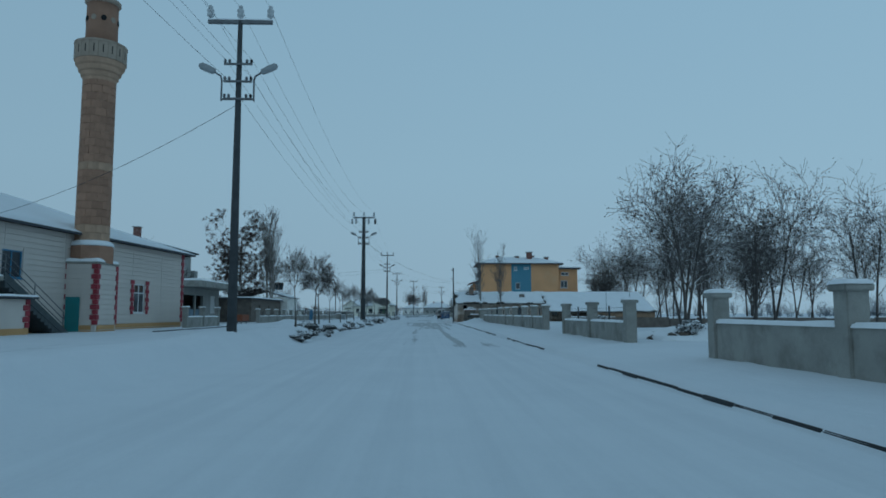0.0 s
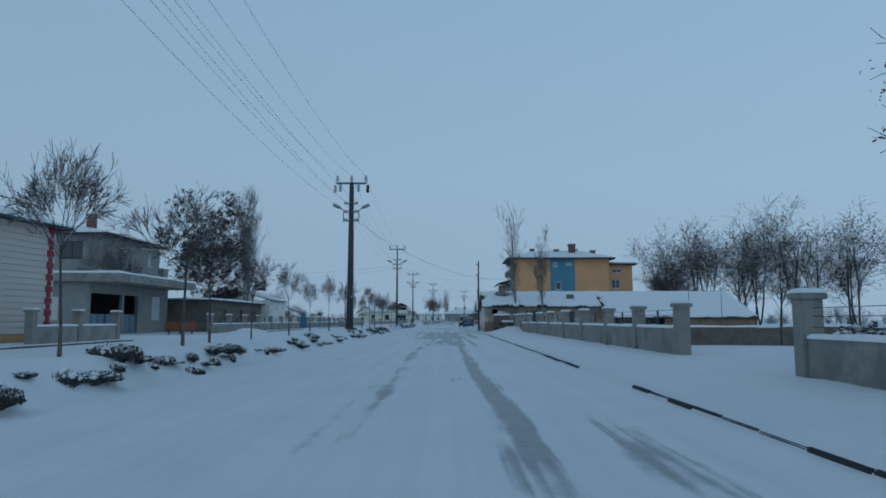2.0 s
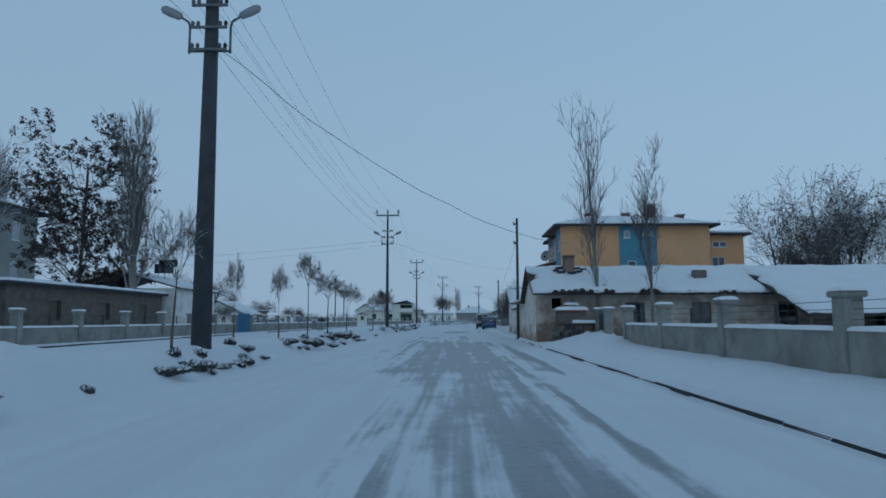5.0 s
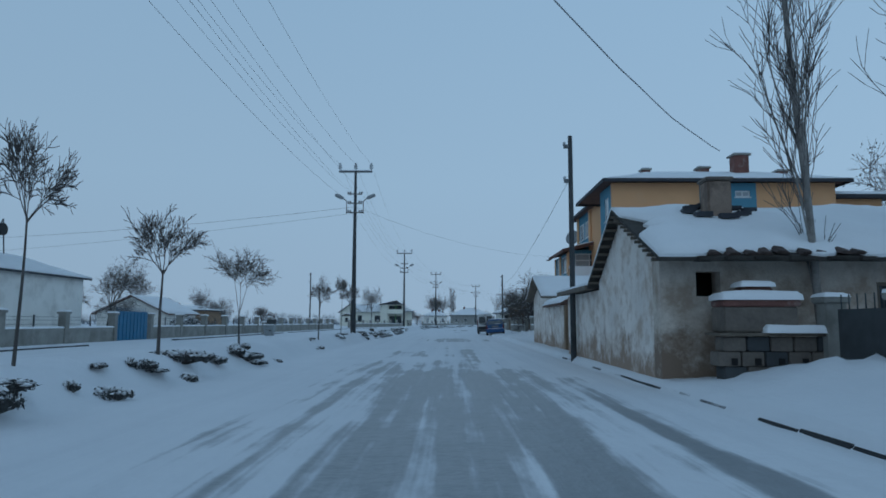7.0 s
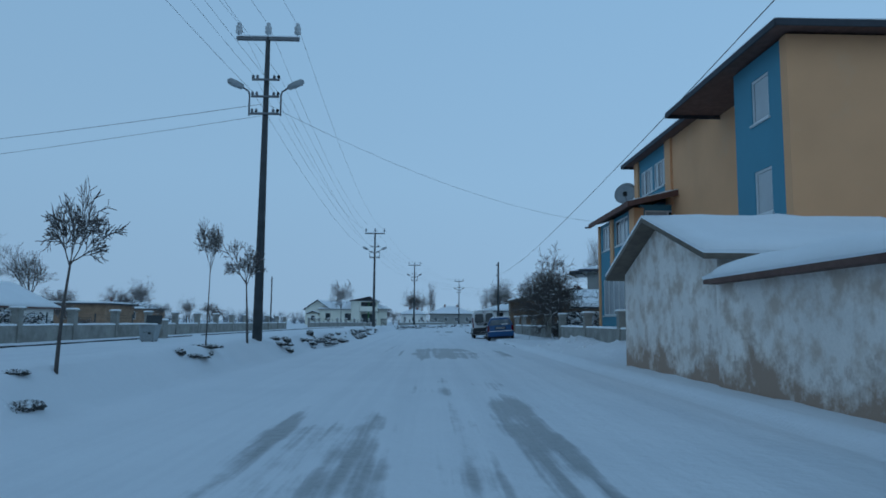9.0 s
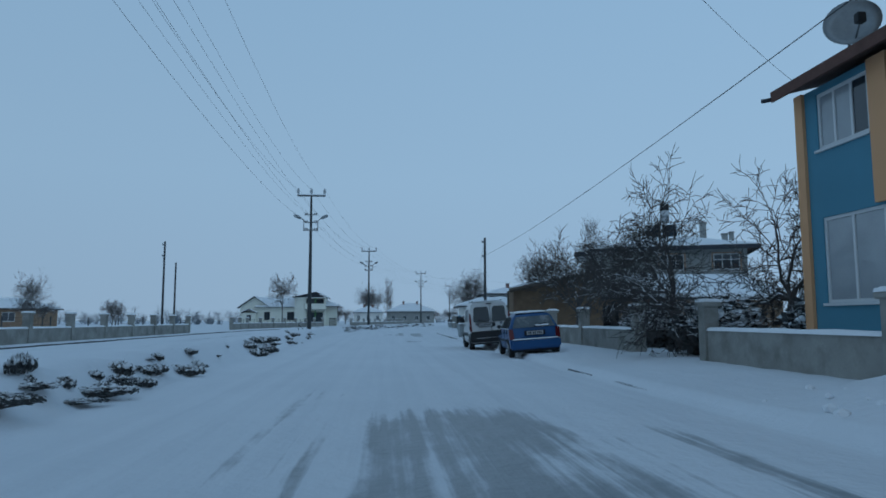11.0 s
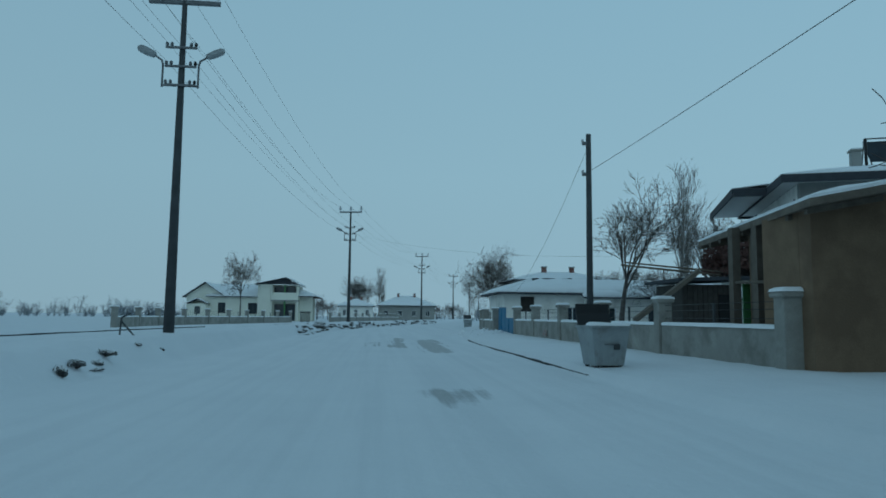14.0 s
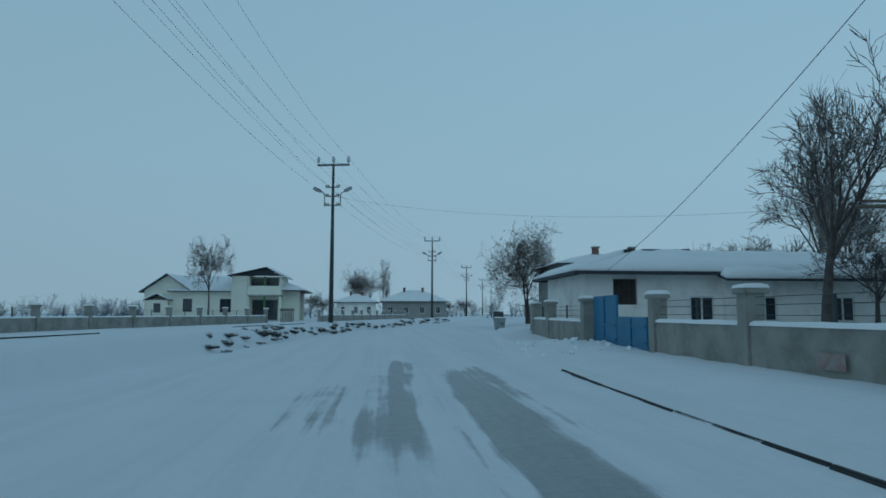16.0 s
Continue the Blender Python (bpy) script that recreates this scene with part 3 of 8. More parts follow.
def cable(bm, p, q, sag, r=0.011, n=14, wave=0.0):
    p, q = Vector(p), Vector(q)
    prev = None
    for i in range(n + 1):
        t = i / n
        c = p.lerp(q, t) - Vector((0, 0, 4 * sag * t * (1 - t)))
        if wave:
            c += Vector((noise.noise(Vector((t * 9, 1, 0))), 0, noise.noise(Vector((t * 9, 5, 0))))) * wave
        ring = [bm.verts.new(c + Vector((r * math.cos(a), 0, r * math.sin(a)))) for a in (0.5, 2.6, 4.7)]
        if prev:
            for k in range(3):
                bm.faces.new((prev[k], prev[(k + 1) % 3], ring[(k + 1) % 3], ring[k])).smooth = True
        prev = ring
    return bm


LINES = [(-0.98, 10.62, 1.12, 0.006), (0.0, 10.62, 1.15, 0.006), (0.98, 10.62, 1.15, 0.006), (-0.42, 8.84, 0.7, 0.005), (0.42, 8.84, 0.75, 0.005), (-0.42, 8.26, 0.85, 0.006), (0.42, 8.26, 0.8, 0.005)]
for lx, lz, sag, r in LINES:
    ends = [(-6.3, -24, 0.5)] + POLES
    for a, b in zip(ends, ends[1:]):
        bm = cable(bmesh.new(), (a[0] + lx, a[1], a[2] + lz), (b[0] + lx, b[1], b[2] + lz), sag * ((b[1] - a[1]) / 45) ** 2, r)
        solo("overhead_cable", bm, WIRE, "thin dark overhead line strung from pole to pole", "cable", group="overhead lines")


def plain_pole(x, y, z0, z1, r, label, fittings=True):
    p = thing("wooden_pole", label, "pole", (x, y, z0), "plain roadside poles")
    part("shaft", rod(bmesh.new(), (x, y, z0 - 0.3), (x, y, z1), r, r * 0.75, 10), POLE_DARK, p)
    if fittings:
        for k, dz in enumerate((0.35, 1.5)):
            part("bracket", B(x - r - 0.12, x + r * 0.5, y - 0.05, y + 0.05, z1 - dz - 0.06, z1 - dz + 0.06, bevel=0.01), STEEL, p)
            part("insulator", lathe(bmesh.new(), [(0.02, z1 - dz), (0.05, z1 - dz + 0.03), (0.05, z1 - dz + 0.13), (0.02, z1 - dz + 0.16)], 8, x - r - 0.1, y), PORCELAIN, p)
    return p


plain_pole(4.15, 91.15, 0.2, 7.3, 0.095, "slender dark pole standing beside a green gate")
plain_pole(7.62, 165.5, 0.2, 7.9, 0.125, "slender dark pole rising behind the garden wall")
plain_pole(-23.1, 183.2, 0.2, 9.4, 0.12, "tall bare pole in the field beyond the wall")
plain_pole(-20.8, 179.4, 0.2, 6.9, 0.10, "shorter bare pole beside a taller one in the field", False)
for a, b, sag, r, wave, lab in (((4.05, 91.15, 5.75), (7.5, 165.5, 6.42), 0.75, 0.009, 0, "service line between two plain poles"),
                                ((7.5, 165.5, 7.2), (9.1, 186.2, 2.75), 0.5, 0.009, 0, "service line dropping to the white farmhouse"),
                                ((-2.55, 204.29, 8.6), (20.0, 186.0, 5.6), 0.9, 0.006, 0, "thin line crossing the street to the gardens"),
                                ((-5.75, 66.73, 8.2), (6.2, 84.1, 5.0), 1.15, 0.012, 0.09, "frosted thick cable across the street to the farmhouse chimney"),
                                ((-5.73, 111.43, 8.4), (8.9, 125.3, 6.6), 0.7, 0.006, 0, "cable across the street to the orange house"),
                                ((-5.73, 111.43, 8.4), (-70, 128, 8.5), 1.2, 0.010, 0, "cable crossing the second carriageway to the fields"),
                                ((-5.73, 111.43, 8.0), (-70, 128, 6.3), 1.0, 0.008, 0, "lower cable crossing the second carriageway to the fields"),
                                ((-6.0, 21.83, 8.0), (-19.0, 30.0, 5.4), 0.4, 0.010, 0, "service cable to the mosque roof")):
    solo("service_cable", cable(bmesh.new(), a, b, sag, r, 24, wave), FROST_WIRE if wave else WIRE, lab, "cable", group="service cables")


# ---- garden walls with square pillars ----
def garden_wall(label, pillars, top=1.02, cap=1.62, base=-0.1, gaps=(), rails=True, w=0.35, group="garden walls", ends=True):
    """pillars: (x, y) in order; gaps: indices of the bays left open."""
    x0, y0 = pillars[0]
    t = thing("garden_wall", label, "wall", (x0, y0, 0), group)
    for i, (x, y) in enumerate(pillars):
        zb = street_height(x, y)
        pil = part("pillar", B(x - w / 2, x + w / 2, y - w / 2, y + w / 2, zb - 0.3, cap, bevel=0.015), CONCRETE, t)
        part("capstone", B(x - w * 0.66, x + w * 0.66, y - w * 0.66, y + w * 0.66, cap - 0.06, cap + 0.05, bevel=0.02), CONCRETE, pil)
        part("snow_cap", soft_slab(bmesh.new(), x - w * 0.68, x + w * 0.68, y - w * 0.68, y + w * 0.68, cap + 0.045, 0.085, 0.2, 0.025, 0.09, seed=y), SNOW, pil)
    for i, (a, b) in enumerate(zip(pillars, pillars[1:])):
        if i in gaps:
            continue
        d = (Vector(b) - Vector(a)).normalized() * w / 2
        p, q = Vector(a) + d, Vector(b) - d
        part("wall_panel", obox(bmesh.new(), p, q, 0.24, min(street_height(*p), street_height(*q)) - 0.3, top), CONCRETE, t)
        L = (q - p).length
        bm = soft_slab(bmesh.new(), -0.15, 0.15, 0, L, 0, 0.085, 0.35, 0.025, 0.06, seed=y0 + i * 3.7)
        m = Matrix.Translation((p.x, p.y, top - 0.004)) @ Matrix.Rotation(-math.atan2(q.x - p.x, q.y - p.y), 4, "Z")
        bmesh.ops.transform(bm, matrix=m, verts=bm.verts[:])
        part("snow_cap", bm, SNOW, t)
        if rails:
            mid = (p + q) / 2
            part("fence_post", B(mid.x - 0.025, mid.x + 0.025, mid.y - 0.025, mid.y + 0.025, top - 0.05, cap - 0.12), POLE_DARK, t)
            for z in (top + 0.18, top + 0.36, top + 0.5):
                part("fence_wire", rod(bmesh.new(), (p.x, p.y, z), (q.x, q.y, z), 0.006, k=4), WIRE, t)
    return t


GREY_WALL = "rendered concrete garden wall with snow-capped square pillars"
garden_wall(GREY_WALL + " beside the road", [(6.45, y) for y in (-9, -4.2, 0.6, 5.4, 10.1, 14.75)], rails=False)
garden_wall(GREY_WALL + ", a short length between two gaps", [(6.75, y) for y in (22.1, 27.0, 31.9)], top=0.92)
garden_wall(GREY_WALL + " running on to the old house", [(7.05, y) for y in (38.9, 43.0, 47.1, 51.9, 56.7, 61.8, 67.0, 72.0, 76.6)], top=1.0)
garden_wall(GREY_WALL + " with an iron gate, before the old house", [(6.9, 79.3), (6.9, 81.3)], gaps=(0,), rails=False)
garden_wall(GREY_WALL + " before the orange house", [(7.05, 110.4), (7.05, 114.8), (7.05, 120.4), (7.1, 126.5)], rails=False, top=1.0)
garden_wall(GREY_WALL + " beside the parked cars", [(7.1, 131.0), (7.1, 136.6), (7.1, 141.5), (7.2, 146.4)], rails=False, top=0.95)
garden_wall(GREY_WALL + " with wire between its pillars", [(7.3, y) for y in (153.1, 158.5, 163.2, 168.0, 172.6, 176.8)], top=1.0)
garden_wall(GREY_WALL + " on the far side of the blue gate", [(7.0, 181.5), (7.3, 187.3), (7.9, 192.6), (9.0, 198.0), (10.2, 203.0)], top=0.95)
garden_wall("low concrete wall before the grey house with pillars", [(-16.9, 49.5), (-16.9, 53.2), (-16.9, 57.0)], top=0.95, rails=False)
garden_wall("long concrete wall with snowy pillars across the second carriageway", [(-17.35, 73.0 + 4.55 * i) for i in range(8)], top=0.9, cap=1.6)
garden_wall("long concrete wall with snowy pillars beyond the blue gate", [(-17.35, 109.2 + 4.47 * i) for i in range(15)], top=0.9, cap=1.6)
garden_wall("concrete wall with pillars bending before the white villa", [(-17.5 + max(0, bend(189.4 + 4.6 * i) - bend(198.6)), 189.4 + 4.6 * i) for i in range(10)], top=0.9, cap=1.55)
garden_wall("concrete wall with pillars bending away beyond the villa", [(-15.0 + bend(240 + 5 * i) - bend(198.6), 240 + 5 * i) for i in range(12)], top=0.9, cap=1.55, rails=False)


# ---- trees ----
def tubes(segs, kmin=3):
    vs, fs = [], []
    for p, q, r0, r1, k in segs:
        d = q - p
        if d.length < 1e-5:
            continue
        d.normalize()
        u = d.cross(Vector((0, 0, 1)) if abs(d.z) < 0.9 else Vector((1, 0, 0))).normalized()
        w = d.cross(u)
        b = len(vs)
        for c, r in ((p, r0), (q, r1)):
            for i in range(k):
                a = 2 * math.pi * i / k
                vs.append(c + (u * math.cos(a) + w * math.sin(a)) * r)
        fs += [(b + i, b + (i + 1) % k, b + k + (i + 1) % k, b + k + i) for i in range(k)]
    return vs, fs


def raw(name, vs, fs, mat, parent, label=""):
    me = bpy.data.meshes.new(name)
    me.from_pydata([tuple(v) for v in vs], [], fs)
    me.polygons.foreach_set("use_smooth", [True] * len(fs))
    me.materials.append(mat)
    ob = new(name, me)
    ob.parent = parent
    return tagged(ob, label)


def grow(rng, p, d, length, r, level, spec, out, tips):
    """spec: per level (children, child length ratio, angle in degrees, upward pull, wobble)."""
    n_child, ratio, ang, pull, wob = spec[level][:5]
    low = spec[level][5] if len(spec[level]) > 5 else (0.35 if level else 0.72)
    segs = max(2, (5, 4, 3, 2, 2, 2)[min(level, 5)])
    pts = [p.copy()]
    for i in range(segs):
        d = (d + Vector((rng.gauss(0, wob), rng.gauss(0, wob), rng.gauss(0, wob) + pull))).normalized()
        p = p + d * (length / segs)
        pts.append(p.copy())
    end = r * 0.45 if level < len(spec) - 1 else r * 0.3
    for i in range(segs):
        a, b = r + (end - r) * i / segs, r + (end - r) * (i + 1) / segs
        out.append((pts[i], pts[i + 1], a, b, level))
    if level == len(spec) - 1:
        tips.append((p, d))
        return
    for c in range(n_child):
        t = rng.uniform(low, 1.0)
        f = t * segs
        i = min(segs - 1, int(f))
        q = pts[i].lerp(pts[i + 1], f - i)
        a = radians(rng.gauss(ang, ang * 0.25))
        az = 2 * math.pi * (c + rng.random() * 0.7) / n_child
        ax = d.cross(Vector((0.3, 0.2, 1)) if abs(d.z) < 0.9 else Vector((1, 0, 0))).normalized()
        nd = Matrix.Rotation(az, 3, d) @ (Matrix.Rotation(a, 3, ax) @ d)
        rr = max(0.005, (r + (end - r) * t) * (0.36 if n_child > 9 else 0.6))
        grow(rng, q, nd, length * ratio * rng.uniform(0.75, 1.2), rr, level + 1, spec, out, tips)


def tree(seed, height, r, spec, label, first=0.5, leaves=0, leaf=LEAF, leaf_size=0.09, snow=0.5, twig=None, lean=(0, 0), group="", name="tree", twig_r=0.0075, stems=1, bark=None):
    rng = random.Random(seed)
    t = thing(name, label, "tree", group=group)
    out, tips = [], []
    for s in range(stems):
        base = Vector((rng.uniform(-0.3, 0.3), rng.uniform(-0.3, 0.3), -0.3)) if stems > 1 else Vector((0, 0, -0.3))
        d = Vector((lean[0] + (rng.gauss(0, 0.13) if stems > 1 else 0), lean[1] + (rng.gauss(0, 0.13) if stems > 1 else 0), 1)).normalized()
        grow(rng, base, d, height * first * rng.uniform(0.85, 1.1), r, 0, spec, out, tips)
    last = len(spec) - 1
    big = [(p, q, a, b, 8 if l == 0 else 5) for p, q, a, b, l in out if l <= 1]
    fine = [(p, q, max(a, twig_r), max(b, twig_r * 0.7), 3) for p, q, a, b, l in out if l > 1]
    trunk = raw("trunk", *tubes(big), bark or BARK, t)
    tagged(raw("crown", *tubes(fine), twig or TWIG, t, "fine bare twigs"), kind="stuff")
    if snow:
        sn = []
        for p, q, a, b, l in out:
            h = (q - p)
            if 0 < l <= 3 and abs(h.normalized().z) < 0.75 and rng.random() < snow:
                up = Vector((0, 0, a * 0.75 + 0.006))
                sn.append((p + up, q + up, max(a * 0.6, 0.006), max(b * 0.6, 0.005), 4))
        if sn:
            tagged(raw("snow", *tubes(sn), SNOW, t, "thin snow lying along the branches"), kind="stuff")
    if leaves:
        vs, fs = [], []
        for k in range(leaves):
            p, d = tips[rng.randrange(len(tips))]
            c = p + Vector((rng.gauss(0, 0.13), rng.gauss(0, 0.13), rng.gauss(0, 0.12)))
            u = Vector((rng.gauss(0, 1), rng.gauss(0, 1), rng.gauss(0, 1))).normalized()
            w = u.cross(Vector((rng.gauss(0, 1), rng.gauss(0, 1), rng.gauss(0, 1)))).normalized()
            s = leaf_size * rng.uniform(0.6, 1.4)
            b = len(vs)
            bowl = u.cross(w) * s * 0.25
            vs += [c - u * s, c - w * s * 0.45 + bowl, c + u * s, c + w * s * 0.45 + bowl]
            fs.append((b, b + 1, b + 2, b + 3))
        tagged(raw("foliage", vs, fs, leaf, t, "dark withered leaves and seed pods"), kind="stuff")
    return t


ROUND = [(7, 0.46, 44, 0.03, 0.03, 0.9), (6, 0.62, 30, 0.03, 0.07, 0.4), (5, 0.6, 30, 0.03, 0.09), (5, 0.62, 32, 0.03, 0.12), (0, 0, 0, 0.02, 0.15)]
WILD = [(7, 0.78, 38, 0.04, 0.07), (7, 0.6, 40, 0.06, 0.12), (6, 0.55, 42, 0.05, 0.16), (5, 0.55, 42, 0.02, 0.2), (0, 0, 0, 0.0, 0.2)]
ACACIA = [(14, 0.36, 32, 0.01, 0.04, 0.34), (6, 0.55, 38, 0.06, 0.12), (5, 0.55, 40, 0.04, 0.16), (0, 0, 0, 0.02, 0.2)]
POPV = [(19, 0.30, 20, 0.02, 0.02, 0.12), (6, 0.5, 22, 0.2, 0.06), (5, 0.5, 25, 0.14, 0.1), (0, 0, 0, 0.1, 0.12)]
BALL = [(9, 0.85, 48, 0.03, 0.06, 0.6), (7, 0.6, 42, 0.03, 0.12), (6, 0.55, 42, 0.03, 0.16), (4, 0.55, 42, 0.02, 0.2), (0, 0, 0, 0, 0.2)]
CONE = [(34, 0.30, 58, 0.0, 0.015, 0.15), (6, 0.5, 40, 0.06, 0.08), (4, 0.5, 40, 0.05, 0.12), (0, 0, 0, 0.05, 0.12)]
POPLAR = [(22, 0.36, 19, 0.02, 0.015, 0.18), (6, 0.45, 20, 0.22, 0.05), (5, 0.5, 22, 0.18, 0.08), (0, 0, 0, 0.1, 0.12)]
UPRIGHT = [(7, 0.85, 27, 0.05, 0.06), (7, 0.6, 30, 0.10, 0.1), (6, 0.55, 34, 0.08, 0.14), (4, 0.55, 38, 0.05, 0.18), (0, 0, 0, 0.02, 0.2)]
TWIST = [(8, 0.95, 50, 0.0, 0.12), (7, 0.62, 46, 0.02, 0.24), (7, 0.55, 46, 0.0, 0.28), (6, 0.5, 46, -0.02, 0.28), (0, 0, 0, -0.03, 0.25)]
FAN = [(10, 0.95, 44, 0.05, 0.07, 0.62), (7, 0.58, 34, 0.03, 0.12), (6, 0.55, 36, 0.02, 0.16), (5, 0.55, 38, 0.0, 0.18), (0, 0, 0, 0, 0.2)]
VASE = [(6, 0.36, 35, 0.0, 0.025, 0.94), (5, 0.66, 28, 0.03, 0.07, 0.35), (5, 0.6, 30, 0.02, 0.1, 0.3), (4, 0.6, 32, 0.0, 0.12, 0.3), (0, 0, 0, 0.0, 0.15)]
FORK = [(3, 0.85, 22, 0.03, 0.03, 0.96), (7, 0.66, 44, 0.03, 0.06, 0.82), (6, 0.58, 36, 0.03, 0.1, 0.35), (5, 0.55, 36, 0.0, 0.13, 0.2), (0, 0, 0, 0.0, 0.15)]

# young street trees along the median
young = [tree(11 + k, h, 0.06, ROUND, "young bare street tree with a round clipped crown", f, group="street trees along the median", name="street_tree", lean=l, twig_r=0.0075)
         for k, (h, f, l) in enumerate(((4.6, 0.56, (0.03, 0)), (4.6, 0.56, (-0.03, 0.02)), (4.6, 0.56, (0, 0.05))))]
withered = tree(19, 4.6, 0.06, ROUND, "young street tree still holding withered leaves", 0.5, 900, LEAF, 0.06, group="street trees along the median", name="street_tree", lean=(0.04, 0.0))
# width and height of each crown in turn
CROWNS = [(0.58, 0.88), (0.82, 0.93), (0.75, 0.85), (0.45, 0.75), (0.5, 0.8), (0.58, 0.88), (0.52, 0.83), (0.55, 0.83), (0.42, 0.85), (0.42, 0.7)]
for i, y in enumerate((32.2, 37.5, 39.8, 43.7, 49.0, 54.1, 59.2, 65.2, 69.8, 74.5)):
    x = -5.9 + 0.08 * math.sin(i * 2.1)
    w, h = CROWNS[i]
    m = pose(x, y, street_height(x, y), 0, 0, 67 * i) @ Matrix.Diagonal((w, w, h, 1))
    if i == 2:
        withered.matrix_basis = m
    elif i < 4:
        young[min(i, 2)].matrix_basis = m
    else:
        copy_thing(young[i % 3], m)
    pst = thing("tree_stake", "short dark stake beside a young tree", "stake", (x + 0.05, y - 0.12, street_height(x, y)), "tree stakes")
    part("shaft", rod(bmesh.new(), (x + 0.05, y - 0.14, street_height(x, y) - 0.2), (x + 0.05, y - 0.14, street_height(x, y) + 0.55), 0.03, 0.025, 6), WOOD_GREY, pst)


def sized(t, x, y, width, height, turn):
    """Stands a tree on the street's snow with a crown so wide and so high a top."""
    co = [v.co for c in t.children for v in c.data.vertices]
    top = max(v.z for v in co)
    r = [math.hypot(v.x, v.y) for v in co if v.z > 0.4 * top]
    k = 0.5 * width / sorted(r)[int(0.97 * len(r))]
    t.matrix_basis = pose(x, y, street_height(x, y), 0, 0, turn) @ Matrix.Diagonal((k, k, height / top, 1))


# open vase-shaped ones further on, one of them forked low
for k, (x, y, w, h, first, spec, lean) in enumerate(((-5.75, 78.6, 1.4, 3.55, 2.2, VASE, (0.05, 0.02)), (-5.8, 83.4, 1.6, 3.1, 1.93, VASE, (0.0, 0.02)), (-5.67, 88.4, 2.1, 2.85, 1.2, FORK, (0.0, 0.0)),
                                                   (-5.51, 99.1, 1.4, 2.9, 1.7, VASE, (0.02, 0.0)), (-5.63, 106.0, 0.95, 3.2, 2.1, VASE, (0.06, 0.0)), (-5.6, 109.8, 1.55, 3.2, 1.6, VASE, (-0.04, 0.0)))):
    lab = "young bare street tree forked low with a flat spreading crown" if spec is FORK else "young bare street tree with an open vase-shaped crown"
    sized(tree(130 + k, 1.0, 0.05, spec, lab, first + 0.3, group="street trees along the median", name="street_tree", lean=lean, twig_r=0.0085, snow=0.35), x, y, w, h, 67 * k)

# acacias behind the first walls on the east side
aca = [tree(40 + k, h, 0.07, ACACIA, "acacia with dark seed pods and snow on its branches", 0.82, 1100, LEAF, 0.05, group="acacias on the vacant plot", name="acacia_tree", stems=s, twig_r=0.0095)
       for k, (h, s) in enumerate(((6.2, 2), (7.0, 2), (5.7, 2)))]
spots = [(11.2, 28.5), (12.6, 33.0), (15.5, 31.2), (15.1, 36.2), (18.0, 34.5), (19.5, 40.0), (24, 36)]
for i, (x, y) in enumerate(spots):
    m = pose(x, y, 0.25, 0, 0, 80 * i) @ Matrix.Diagonal((1.04, 1.04, 1.02, 1))
    if i < 3:
        aca[i].matrix_basis = m
    else:
        copy_thing(aca[i % 3], m)
for i, (x, y, s) in enumerate(((31, 104, 1.5), (35, 101, 1.65), (38, 104, 1.7), (42, 101, 1.8), (46, 103, 1.75), (50, 103, 1.8), (55, 99, 1.7), (60, 104, 1.8), (66, 100, 1.7), (36, 112, 1.7), (46, 113, 1.8), (29, 110, 1.6), (41, 108, 1.7), (53, 108, 1.8), (33, 107, 1.5))):
    c = copy_thing(aca[(i + 1) % 3], pose(x, y, 0.2, 0, 0, 50 * i) @ Matrix.Scale(s, 4))

# poplars
popv = [tree(58 + k, h, 0.085, POPV, "slender sparse poplar with upswept bare branches", 0.9, snow=0, group="tall poplars", name="poplar_tree", twig_r=0.008, bark=PALE_BARK) for k, h in enumerate((9.8, 8.6))]
popv[0].matrix_basis = pose(7.12, 82.0, 0.3, 0, -2.5, 0)
popv[1].matrix_basis = pose(9.35, 81.2, 0.3, 0, 0, 120)
pop = [tree(60 + k, h, 0.16, POPLAR, "tall slender bare poplar with upswept branches", 0.92, snow=0, group="tall poplars", name="poplar_tree", twig_r=0.010, bark=PALE_BARK) for k, h in enumerate((13.5,))]
pop[0].matrix_basis = pose(-20.9, 95.2, 0.2)
for i, (x, y, s) in enumerate(((-21.8, 97.0, 1.05), (-20.3, 93.4, 0.85), (26.0, 198.0, 0.95), (27.6, 200.5, 0.8), (0.6, 332, 0.95), (1.6, 335, 0.8))):
    copy_thing(pop[0], pose(x, y, 0.2, 0, 0, 40 * i) @ Matrix.Scale(s, 4))
dark = tree(70, 11.5, 0.17, CONE, "dense tree still holding dark withered leaves", 0.98, 14000, LEAF, 0.115, snow=0.25, group="", name="leafy_tree", twig_r=0.012)
dark.matrix_basis = pose(-25.8, 97.0, 0.2)

